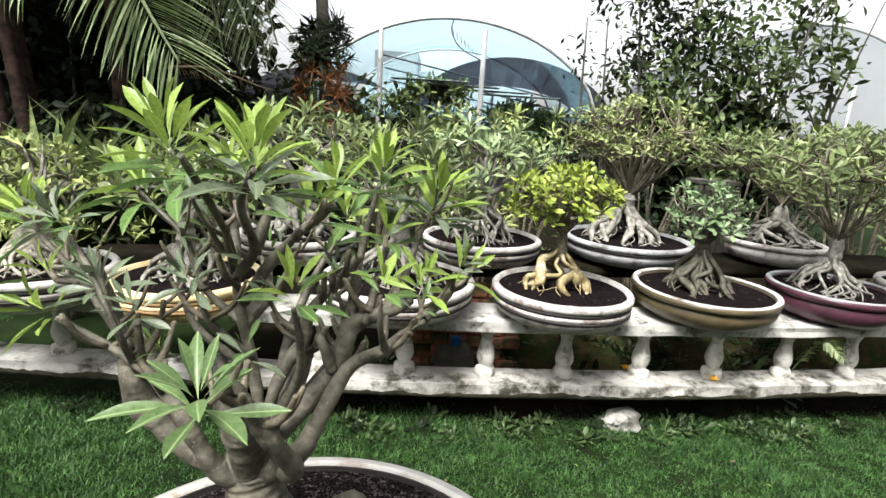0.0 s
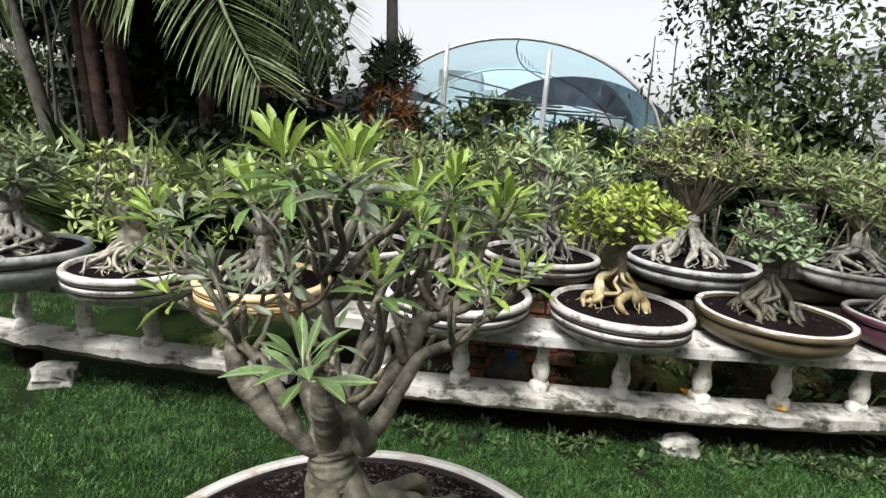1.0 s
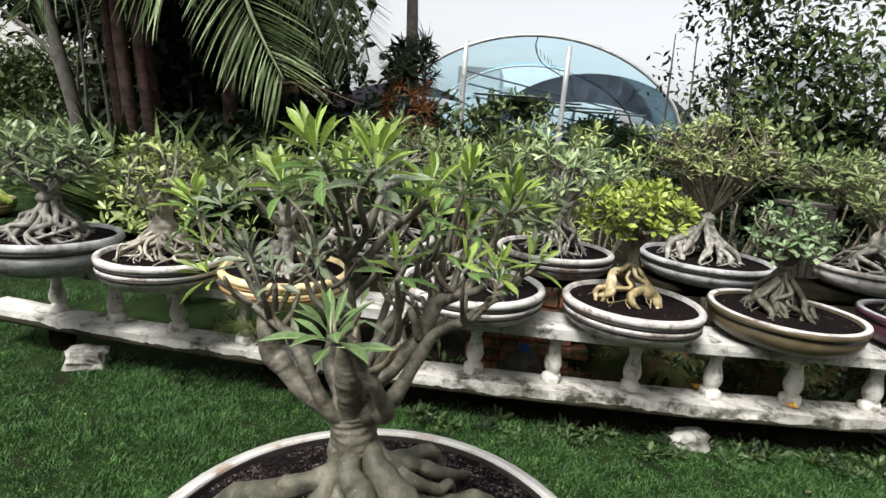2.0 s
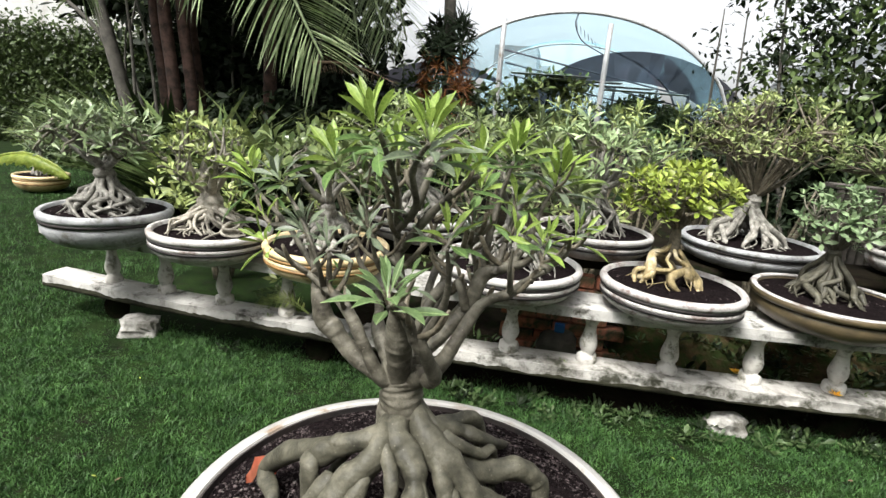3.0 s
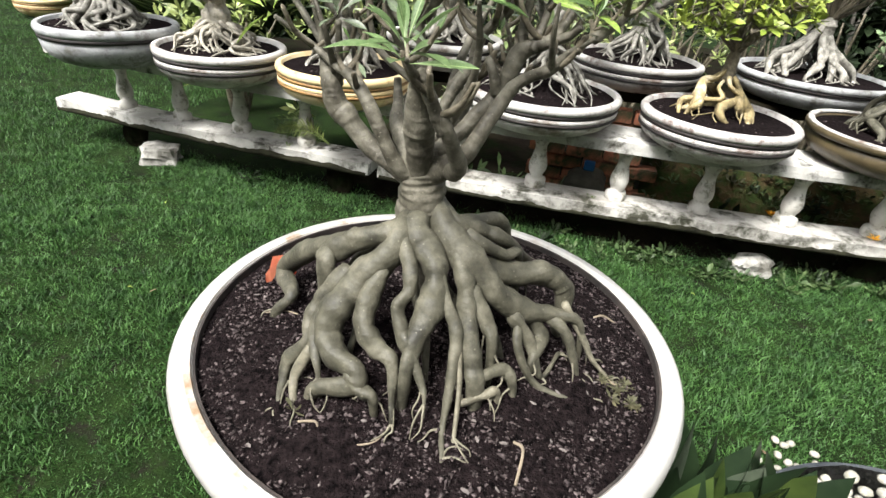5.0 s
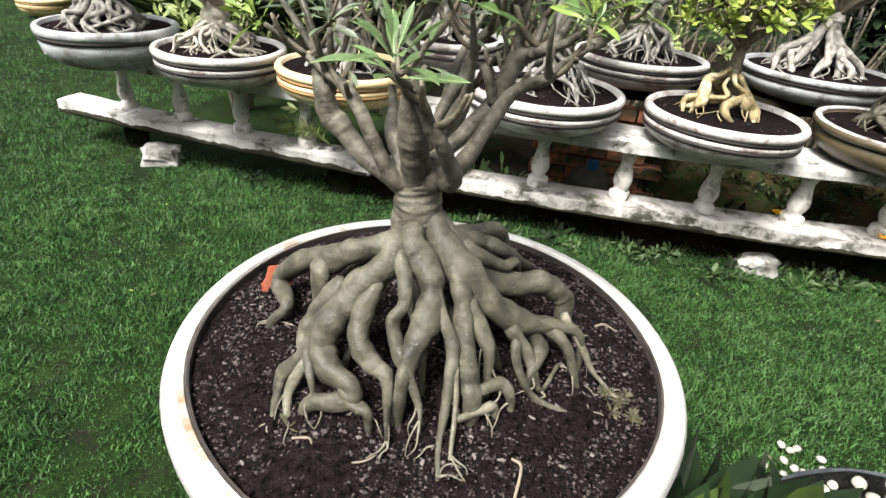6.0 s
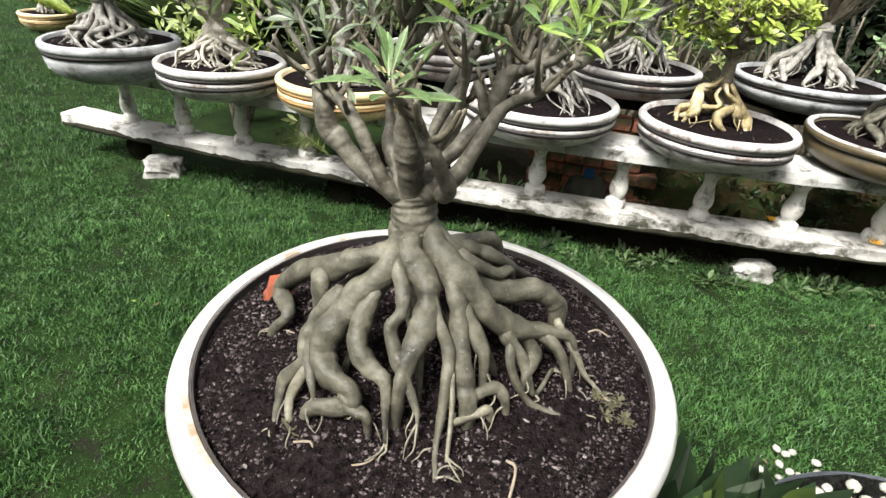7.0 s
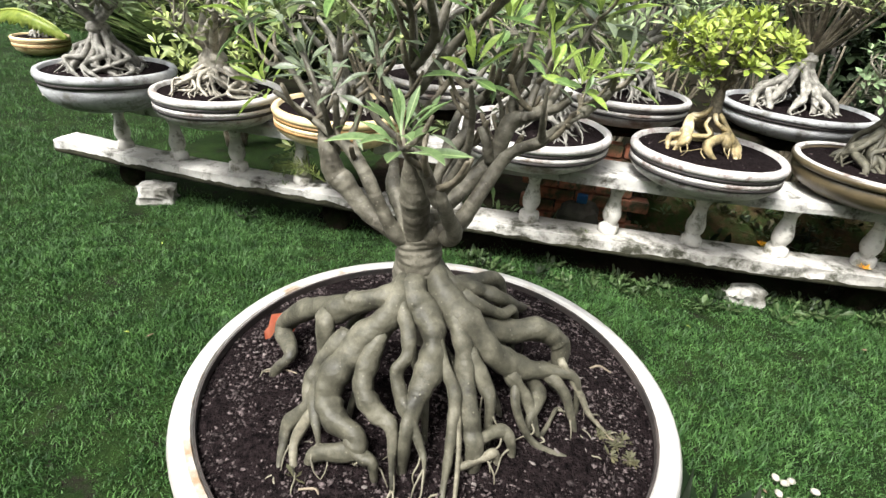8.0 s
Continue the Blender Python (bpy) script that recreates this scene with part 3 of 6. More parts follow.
# ---- pots ----
def pot(name, x, y, rim_z, r, h, style, label, group="bench bonsai pots", rimw=0.03, seed=0):
    """A wide shallow bonsai bowl with a rolled rim, bands and soil."""
    t = thing(name, x, y, rim_z - h, label, "plant pot", group)
    foot = 0.62 * r
    body, bands = {"striped": (M_POTW, M_STRIPE), "mossy": (M_POTM, M_STRIPE), "grey": (M_GREYPOT, M_STRIPE), "yellow": (M_YELLOWPOT, M_OCHRE), "gold": (M_GOLDPOT, None), "maroon": (M_MAROON, None), "white": (M_POTW, None), "main": (M_WHITE, None)}[style]
    outer = [(foot * 0.9, 0.0), (foot, 0.0), (foot + 0.01, 0.01), (0.77 * r, 0.1 * h), (0.89 * r, 0.26 * h), (0.95 * r, 0.45 * h), (0.965 * r, 0.6 * h), (0.945 * r, 0.70 * h), (0.935 * r, 0.76 * h)]
    rim = [(0.93 * r, 0.755 * h), (0.985 * r, 0.79 * h), (r, 0.86 * h), (r, 0.93 * h), (r - 0.006, 0.985 * h), (r - 0.012, h), (r - rimw + 0.006, h), (r - rimw, 0.985 * h), (r - rimw - 0.004, 0.7 * h), (r - rimw - 0.02, 0.6 * h)]
    if style in ("striped", "yellow", "mossy"):
        outer = [(foot * 0.9, 0.0), (foot, 0.0), (foot + 0.01, 0.01), (0.76 * r, 0.1 * h), (0.88 * r, 0.24 * h), (0.945 * r, 0.38 * h), (0.96 * r, 0.46 * h), (0.945 * r, 0.50 * h), (0.945 * r, 0.53 * h), (0.975 * r, 0.56 * h), (0.98 * r, 0.62 * h), (0.972 * r, 0.68 * h), (0.94 * r, 0.70 * h), (0.935 * r, 0.77 * h)]
        rim[0] = (0.94 * r, 0.755 * h)
    part("bowl", lathe(bmesh.new(), outer + rim + [(0.7 * r, 0.55 * h)], 72, 0.006, seed), body, t)
    if bands:
        for a, b, s in ((0.475, 0.555, 0.966), (0.685, 0.775, 0.966))[1 if style == "grey" else 0:]:
            part("stripe", lathe(bmesh.new(), [(s * r * 0.9, a * h), (s * r + 0.004, a * h), (s * r + 0.004, b * h), (s * r * 0.9, b * h)], 72, 0.006, seed, True), bands, t, "thin dark brown groove band")
    if style in ("gold", "maroon"):
        part("rim_band", lathe(bmesh.new(), [(r - rimw - 0.002, 0.94 * h), (r - 0.01, 0.94 * h), (r - 0.004, 0.99 * h), (r - 0.008, 1.012 * h), (r - rimw + 0.004, 1.012 * h), (r - rimw - 0.002, 0.98 * h)], 72, 0.006, seed, True), M_POTW if style == "gold" else M_GREYPOT, t, "pale worn rim")
    soil = bmesh.new()
    si = r - rimw + 0.003
    top = h - (0.017 if style == "main" else 0.020)
    rng = np.random.default_rng(seed)
    rows = [(si, top - 0.05)] + [(si * k, top + (0.063 if style == "main" else 0.014) * (1 - k * k)) for k in ([1.0 - 0.97 * i / 60 for i in range(61)] if style == "main" else (1.0, 0.9, 0.8, 0.7, 0.6, 0.5, 0.4, 0.3, 0.2, 0.1, 0.03))]
    lathe(soil, rows, 220 if style == "main" else 56, 0.0, seed)
    for v in soil.verts:
        if v.co.z > top - 0.01 and v.co.xy.length < si * 0.97:
            v.co.z += 0.006 * noise.noise(v.co * 14) + 0.004 * noise.noise(v.co * 40) + (0.0045 * noise.noise(v.co * 110) if style == "main" else 0)
    part("soil", soil, M_SOIL, t, "dark moist potting soil")
    return t


MAIN_R, MAIN_RIM = 0.46, 0.627
main_pot = pot("large_bonsai_pot", 0, 0, MAIN_RIM, MAIN_R, 0.24, "main", "large round white glazed bonsai bowl with stained rim", "", rimw=0.042, seed=2)
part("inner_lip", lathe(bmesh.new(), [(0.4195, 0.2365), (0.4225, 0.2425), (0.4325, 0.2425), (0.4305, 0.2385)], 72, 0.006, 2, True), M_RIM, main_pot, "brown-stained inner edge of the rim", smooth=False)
# Dark ring paints the shadow line below the rim onto the stained wall.
part("inner_wall", lathe(bmesh.new(), [(0.4135, 0.2), (0.4150, 0.2385), (0.4190, 0.2385), (0.4175, 0.2)], 72, 0.006, 2, True), M_SOILWALL_SHADE, main_pot, "soil-stained inner wall with the rim's shade painted in", smooth=False)
bm = lathe(bmesh.new(), [(0.20, 0.0), (0.22, 0.0), (0.22, 0.03), (0.17, 0.06), (0.15, 0.2), (0.17, 0.34), (0.24, 0.37), (0.24, 0.39), (0.2, 0.388)], 40, 0.008, 5)
tagged(link("pot_pedestal", bm, M_STONEW), "squat round weathered concrete pedestal under the large pot", "pedestal")


# ---- the large bonsai ----
tree = thing("desert_rose_bonsai", -0.035, 0.0, 0.60, "large desert rose bonsai with thick exposed grey-green roots", "bonsai tree")
T0 = Vector((-0.035, 0.0, 0.60))


def limb(name, rows, material, n=6, segs=12, rough=0.12, parent=tree, rings=0.0, knobs=0.0):
    bm = bmesh.new()
    tube(bm, [(x - T0.x, y - T0.y, z - T0.z, r) for x, y, z, r in rows], n, segs, rough, int(abs(rows[0][0] * 9973 + rows[-1][2] * 7919)) % 9999, rings=rings, knobs=knobs)
    return part(name, bm, material, parent)


def dome(x, y):
    """Height of the heaped soil in the large pot."""
    return 0.610 + 0.063 * (1 - (x * x + y * y) / 0.1747)


def root(rows):
    """A root that arches out of the trunk's foot, or forks off another root, down into the soil, with rootlets at its end."""
    low = [(x, y, z if z < 0.83 else 0.83 + (z - 0.83) * 0.62, r) for x, y, z, r in rows]
    if rows[0][2] < 0.862:
        x, y, z, r = low[1]
        low[0] = (x * 0.97, y + 0.010, z + 0.008, r * 0.75)
    rows = low
    end = rows[-1]
    thin = end[3] < 0.0062
    last = (end[0] + (end[0] - rows[-2][0]) * 0.25, end[1] + (end[1] - rows[-2][1]) * 0.25, min(end[2] - 0.03, 0.6), end[3] * 0.7)
    rng = np.random.default_rng(int(abs(end[0] * 7919 + end[1] * 6007)))
    for k in range(3 if thin else 2):
        e = rows[-1 - k % 2]
        a = math.atan2(end[1], end[0]) + rng.normal(0, 0.8)
        s = rng.uniform(0.016, 0.045)
        p = [(e[0], e[1], e[2], 0.0022)]
        for j in (1, 2, 3):
            a += rng.normal(0, 0.75)
            x, y = p[-1][0] + s * 0.45 * math.cos(a), p[-1][1] + s * 0.45 * math.sin(a)
            h = dome(x, y)
            p.append((x, y, max(h, e[2] + (h - e[2]) * (0.35 * j)) + (0.001 if j < 3 else -0.008), 0.0021 - 0.0005 * j))
        limb("rootlet", p, M_ROOTTIP, 4, 6, 0.15)
    return limb("root", [*rows, last], M_ROOTTIP if rows[1][3] < 0.0085 else M_BARK, 7, 14, rough=0.12, rings=0.02, knobs=0.13)


TUFTS = []
STUBS = np.random.default_rng(77)


def branch(rows):
    """A scarred limb with a few stubby side twigs, some of which end in small leaves."""
    k = 0.88 if max(p[3] for p in rows) > 0.0095 else 0.95
    rows = [(x, y, z, r * k) for x, y, z, r in rows]
    for p, q in zip(rows[1:], rows[2:]):
        if 1.04 < p[2] < 1.26 and p[3] < 0.016 and STUBS.uniform() < 0.5:
            for k in range(2):
                a, s, u = STUBS.uniform(0, 6.283), STUBS.uniform(0.025, 0.06), STUBS.uniform(0, 1)
                m = [p[i] + (q[i] - p[i]) * u for i in range(3)]
                w = min(0.0052, p[3] * 0.7)
                x, y = math.cos(a), math.sin(a)
                limb("twig", [(*m, w), (m[0] + s * 0.5 * x, m[1] + s * 0.5 * y, m[2] + s * 0.35, w * 0.9), (m[0] + s * 0.8 * x, m[1] + s * 0.8 * y, m[2] + s * 0.9, w * 0.75), (m[0] + s * 0.82 * x, m[1] + s * 0.82 * y, m[2] + s * 1.0, w * 0.5)], M_TWIG, 3, 8, 0.15)
                if k == 0 and STUBS.uniform() < 0.6:
                    TUFTS.append((m[0] + s * 0.82 * x, m[1] + s * 0.82 * y, m[2] + s))
    return limb("branch", rows, M_BRANCH if max(p[3] for p in rows) > 0.0055 else M_TWIG, 9, 14, rough=0.04 if rows[0][3] > 0.011 else 0.1, rings=0.045, knobs=0.06)


limb("trunk", [(-0.03, 0.06, 0.62, 0.026), (-0.032, 0.045, 0.74, 0.028), (-0.034, 0.005, 0.82, 0.043), (-0.032, -0.016, 0.868, 0.0445), (-0.033, -0.02, 0.892, 0.0405), (-0.034, -0.022, 0.915, 0.0365), (-0.037, -0.022, 0.937, 0.0355), (-0.038, -0.022, 0.958, 0.0345), (-0.034, -0.02, 0.985, 0.024)], M_BRANCH, 9, 28, 0.05, rings=0.008, knobs=0.1)
root([(-0.041, 0.004, 0.914, 0.0101), (-0.053, -0.082, 0.884, 0.0168), (-0.106, -0.097, 0.848, 0.0186), (-0.156, -0.099, 0.806, 0.0200), (-0.156, -0.121, 0.788, 0.0158)])
root([(-0.053, -0.019, 0.848, 0.0110), (-0.127, -0.095, 0.836, 0.0157), (-0.254, -0.019, 0.733, 0.0200), (-0.301, -0.012, 0.676, 0.0180), (-0.251, -0.075, 0.678, 0.0125), (-0.271, -0.096, 0.648, 0.0099)])
root([(-0.037, 0.004, 0.911, 0.0128), (-0.042, -0.081, 0.881, 0.0213), (-0.053, -0.118, 0.840, 0.0232), (-0.085, -0.145, 0.799, 0.0248), (-0.114, -0.170, 0.758, 0.0242), (-0.120, -0.194, 0.726, 0.0219), (-0.100, -0.218, 0.707, 0.0193), (-0.057, -0.233, 0.698, 0.0167), (-0.059, -0.245, 0.680, 0.0160), (-0.116, -0.253, 0.660, 0.0111)])
root([(-0.040, -0.048, 0.704, 0.0082), (-0.062, -0.241, 0.692, 0.0117), (-0.040, -0.251, 0.680, 0.0116), (-0.021, -0.257, 0.674, 0.0079)])
root([(-0.051, -0.028, 0.810, 0.0108), (-0.117, -0.139, 0.798, 0.0154), (-0.138, -0.160, 0.761, 0.0170), (-0.154, -0.181, 0.729, 0.0147), (-0.150, -0.206, 0.703, 0.0122), (-0.178, -0.219, 0.668, 0.0109), (-0.177, -0.242, 0.642, 0.0077), (-0.164, -0.277, 0.634, 0.0045)])
root([(-0.056, -0.043, 0.711, 0.0058), (-0.140, -0.217, 0.699, 0.0083), (-0.157, -0.239, 0.659, 0.0084), (-0.145, -0.269, 0.636, 0.0067)])
root([(-0.054, -0.033, 0.775, 0.0086), (-0.130, -0.167, 0.763, 0.0122), (-0.140, -0.201, 0.716, 0.0114), (-0.114, -0.244, 0.678, 0.0045)])
root([(-0.039, -0.030, 0.826, 0.0083), (-0.054, -0.148, 0.814, 0.0119), (-0.066, -0.169, 0.782, 0.0163), (-0.060, -0.194, 0.751, 0.0176), (-0.034, -0.210, 0.732, 0.0146), (-0.007, -0.220, 0.721, 0.0108), (0.006, -0.251, 0.678, 0.0057), (0.014, -0.271, 0.653, 0.0029)])
root([(-0.036, 0.003, 0.910, 0.0082), (-0.037, -0.088, 0.880, 0.0136), (-0.013, -0.130, 0.835, 0.0111), (-0.007, -0.154, 0.804, 0.0103), (-0.017, -0.172, 0.784, 0.0110), (0.001, -0.194, 0.752, 0.0109), (0.023, -0.210, 0.727, 0.0094), (0.044, -0.228, 0.698, 0.0058), (0.053, -0.241, 0.678, 0.0029)])
root([(-0.031, 0.005, 0.920, 0.0128), (-0.023, -0.071, 0.890, 0.0213), (0.000, -0.093, 0.860, 0.0218), (0.024, -0.117, 0.826, 0.0209), (0.031, -0.145, 0.792, 0.0214), (0.023, -0.173, 0.765, 0.0190), (0.018, -0.201, 0.735, 0.0145), (0.017, -0.230, 0.702, 0.0101)])
root([(-0.025, -0.020, 0.869, 0.0063), (0.016, -0.100, 0.857, 0.0090), (0.050, -0.143, 0.795, 0.0089), (0.073, -0.161, 0.759, 0.0103), (0.080, -0.191, 0.722, 0.0095), (0.084, -0.220, 0.686, 0.0065), (0.086, -0.252, 0.647, 0.0050), (0.097, -0.293, 0.638, 0.0028)])
root([(-0.011, -0.036, 0.744, 0.0041), (0.084, -0.181, 0.732, 0.0059), (0.096, -0.207, 0.696, 0.0044), (0.106, -0.260, 0.645, 0.0028)])
root([(-0.018, 0.007, 0.921, 0.0148), (0.013, -0.047, 0.891, 0.0247), (0.058, -0.073, 0.842, 0.0252), (0.109, -0.080, 0.788, 0.0240), (0.159, -0.056, 0.746, 0.0202), (0.208, -0.033, 0.734, 0.0140), (0.261, -0.026, 0.721, 0.0075)])
root([(0.004, -0.014, 0.758, 0.0062), (0.160, -0.072, 0.746, 0.0088), (0.168, -0.111, 0.712, 0.0071), (0.206, -0.123, 0.657, 0.0063), (0.271, -0.121, 0.640, 0.0048), (0.295, -0.102, 0.637, 0.0024)])
root([(0.007, -0.009, 0.748, 0.0081), (0.174, -0.045, 0.736, 0.0115), (0.201, -0.051, 0.697, 0.0133), (0.194, -0.102, 0.685, 0.0072)])
root([(0.003, -0.016, 0.757, 0.0089), (0.154, -0.082, 0.745, 0.0127), (0.184, -0.084, 0.706, 0.0104), (0.214, -0.107, 0.659, 0.0048), (0.238, -0.035, 0.656, 0.0034)])
root([(0.013, -0.007, 0.746, 0.0075), (0.203, -0.035, 0.734, 0.0107), (0.237, -0.045, 0.714, 0.0099), (0.260, -0.057, 0.675, 0.0075), (0.274, -0.068, 0.640, 0.0042)])
root([(0.019, -0.005, 0.757, 0.0052), (0.235, -0.026, 0.745, 0.0074), (0.269, -0.027, 0.699, 0.0059), (0.294, -0.038, 0.663, 0.0042), (0.332, -0.039, 0.627, 0.0026)])
root([(-0.013, -0.010, 0.821, 0.0134), (0.076, -0.050, 0.809, 0.0191), (0.137, -0.010, 0.782, 0.0207), (0.185, 0.021, 0.777, 0.0220), (0.219, 0.030, 0.755, 0.0189), (0.229, 0.027, 0.724, 0.0148)])
root([(-0.018, -0.017, 0.857, 0.0107), (0.051, -0.084, 0.845, 0.0152), (0.074, -0.113, 0.803, 0.0158), (0.087, -0.143, 0.761, 0.0157), (0.107, -0.174, 0.711, 0.0170), (0.118, -0.193, 0.685, 0.0133)])
root([(-0.011, -0.022, 0.806, 0.0095), (0.086, -0.111, 0.794, 0.0136), (0.114, -0.126, 0.755, 0.0129), (0.129, -0.145, 0.728, 0.0083)])
root([(-0.005, -0.037, 0.710, 0.0062), (0.117, -0.184, 0.698, 0.0089), (0.152, -0.151, 0.697, 0.0107), (0.172, -0.157, 0.672, 0.0069)])
root([(-0.007, -0.044, 0.686, 0.0036), (0.103, -0.219, 0.674, 0.0051), (0.135, -0.191, 0.676, 0.0074), (0.151, -0.180, 0.673, 0.0068)])
root([(-0.012, 0.008, 0.925, 0.0084), (0.030, -0.037, 0.895, 0.0140), (0.075, -0.006, 0.863, 0.0130), (0.116, 0.029, 0.817, 0.0119), (0.144, 0.291, 0.633, 0.0102)])
root([(-0.001, 0.008, 0.898, 0.0061), (0.063, -0.042, 0.868, 0.0102), (0.113, -0.019, 0.820, 0.0098), (0.137, 0.021, 0.794, 0.0077)])
root([(-0.019, 0.007, 0.931, 0.0074), (0.012, -0.046, 0.901, 0.0124), (0.054, -0.011, 0.883, 0.0144), (0.101, 0.047, 0.830, 0.0121)])
INNER = np.random.default_rng(91)
for k in range(5):
    a = radians(200 + 140 * k / 4) + INNER.normal(0, 0.08)
    e, r0 = INNER.uniform(0.13, 0.19), INNER.uniform(0.006, 0.009)
    w = INNER.normal(0, 0.12, 3)
    x, y = e * math.cos(a + w[2]), -0.02 + e * math.sin(a + w[2])
    limb("root", [(-0.03 + 0.02 * math.cos(a), -0.01 + 0.02 * math.sin(a), 0.835, r0), (-0.03 + e * 0.45 * math.cos(a + w[0]), -0.02 + e * 0.45 * math.sin(a + w[0]), 0.80, r0 * 1.15), (0.8 * x - 0.01, 0.8 * y, 0.735, r0), (x, y, dome(x, y) + 0.004, r0 * 0.7), (x * 1.04, y * 1.04, dome(x, y) - 0.02, r0 * 0.4)], M_BARK, 7, 12, 0.12, rings=0.02, knobs=0.12)
branch([(-0.035, -0.035, 0.950, 0.026), (-0.033, -0.052, 0.990, 0.0245), (-0.033, -0.062, 1.018, 0.0255), (-0.031, -0.072, 1.043, 0.0250), (-0.031, -0.086, 1.074, 0.0175), (-0.030, -0.100, 1.100, 0.0105), (-0.024, -0.14, 1.120, 0.0055), (-0.006, -0.22, 1.149, 0.0032)])
branch([(-0.062, -0.026, 0.928, 0.0150), (-0.088, -0.024, 0.945, 0.0145), (-0.118, -0.020, 0.962, 0.0175), (-0.150, -0.014, 0.988, 0.0178), (-0.168, -0.012, 1.006, 0.0212), (-0.184, -0.010, 1.020, 0.0212), (-0.196, -0.010, 1.058, 0.0160), (-0.203, -0.006, 1.078, 0.0118), (-0.212, 0.000, 1.118, 0.0053), (-0.225, 0.000, 1.162, 0.0037)])
branch([(-0.050, -0.042, 0.940, 0.0165), (-0.068, -0.055, 0.960, 0.0140), (-0.090, -0.062, 1.006, 0.0122), (-0.119, -0.054, 1.053, 0.0120), (-0.151, -0.035, 1.076, 0.0100), (-0.178, -0.022, 1.083, 0.0074), (-0.208, -0.018, 1.100, 0.0060), (-0.242, -0.020, 1.122, 0.0048), (-0.276, -0.020, 1.140, 0.0042)])
branch([(0.012, -0.105, 1.036, 0.0090), (0.003, -0.106, 1.058, 0.0105), (-0.006, -0.108, 1.082, 0.0101), (-0.016, -0.110, 1.104, 0.0077), (-0.023, -0.112, 1.118, 0.0046)])
branch([(0.020, -0.050, 0.962, 0.0180), (0.032, -0.070, 0.982, 0.0148), (0.025, -0.088, 1.012, 0.0128), (0.020, -0.102, 1.036, 0.0112), (0.013, -0.108, 1.058, 0.0086), (0.011, -0.109, 1.064, 0.0040)])
branch([(-0.018, -0.030, 0.948, 0.0265), (0.012, -0.040, 0.968, 0.0200), (0.036, -0.046, 0.992, 0.0155), (0.055, -0.036, 1.030, 0.0127), (0.071, -0.020, 1.062, 0.0120), (0.087, -0.014, 1.090, 0.0106), (0.106, -0.014, 1.106, 0.0092), (0.133, -0.018, 1.121, 0.0100), (0.150, -0.022, 1.142, 0.0056), (0.166, -0.026, 1.156, 0.0046), (0.182, -0.030, 1.168, 0.0040)])
branch([(-0.020, -0.015, 0.972, 0.0150), (0.018, 0.005, 1.010, 0.0137), (0.036, 0.020, 1.036, 0.0145), (0.062, 0.036, 1.062, 0.0158), (0.070, 0.042, 1.092, 0.0146), (0.079, 0.050, 1.122, 0.0158), (0.100, 0.050, 1.136, 0.0130), (0.122, 0.046, 1.146, 0.0100), (0.145, 0.040, 1.156, 0.0075), (0.162, 0.034, 1.172, 0.0060)])
branch([(0.059, 0.024, 1.066, 0.0090), (0.049, 0.022, 1.098, 0.0078), (0.038, 0.030, 1.116, 0.0052)])
branch([(-0.022, 0.000, 1.005, 0.0100), (-0.015, 0.010, 1.044, 0.0096), (-0.002, 0.030, 1.075, 0.0112), (0.014, 0.046, 1.100, 0.0112), (0.020, 0.056, 1.138, 0.0092), (0.050, 0.062, 1.173, 0.0084), (0.070, 0.066, 1.200, 0.0070), (0.082, 0.070, 1.218, 0.0052)])
branch([(-0.020, 0.015, 0.980, 0.0150), (-0.002, 0.048, 1.026, 0.0176), (0.009, 0.060, 1.052, 0.0132), (0.016, 0.070, 1.076, 0.0083)])
branch([(-0.050, 0.000, 0.935, 0.0180), (-0.090, 0.040, 0.968, 0.0186), (-0.108, 0.060, 0.990, 0.0154), (-0.114, 0.080, 1.012, 0.0103), (-0.122, 0.095, 1.05, 0.007)])
branch([(-0.204, 0.000, 1.098, 0.0062), (-0.288, 0.050, 1.165, 0.0052), (-0.378, 0.110, 1.204, 0.0041), (-0.400, 0.120, 1.223, 0.0035)])
branch([(-0.189, 0.000, 1.053, 0.0062), (-0.183, -0.050, 1.141, 0.0040), (-0.229, -0.020, 1.205, 0.0035), (-0.282, 0.020, 1.242, 0.0025)])
branch([(0.084, 0.050, 1.124, 0.0090), (0.080, 0.062, 1.168, 0.0072), (0.092, 0.090, 1.254, 0.0049), (0.106, 0.107, 1.318, 0.0036)])
branch([(0.128, 0.045, 1.149, 0.0076), (0.149, 0.080, 1.193, 0.0062), (0.169, 0.110, 1.255, 0.0043), (0.183, 0.119, 1.280, 0.0031)])
branch([(0.163, -0.030, 1.149, 0.0049), (0.177, 0.000, 1.168, 0.0039), (0.172, 0.018, 1.183, 0.0028)])
branch([(0.134, -0.019, 1.121, 0.0060), (0.131, -0.060, 1.169, 0.0037), (0.132, -0.070, 1.207, 0.0020)])
branch([(-0.036, 0.020, 0.961, 0.0094), (-0.058, 0.050, 1.045, 0.0085), (-0.072, 0.050, 1.129, 0.0079), (-0.077, 0.040, 1.193, 0.0068), (-0.067, 0.000, 1.249, 0.0047), (-0.061, -0.062, 1.306, 0.0048), (-0.066, -0.112, 1.359, 0.0036)])
branch([(-0.075, 0.040, 1.188, 0.0073), (-0.035, 0.000, 1.239, 0.0063), (-0.032, -0.046, 1.294, 0.0050), (-0.013, -0.085, 1.328, 0.0042), (0.005, -0.108, 1.349, 0.0034)])
branch([(-0.066, 0.040, 1.153, 0.0080), (-0.022, 0.020, 1.215, 0.0076), (0.010, 0.020, 1.253, 0.0063), (0.022, 0.020, 1.266, 0.0046)])
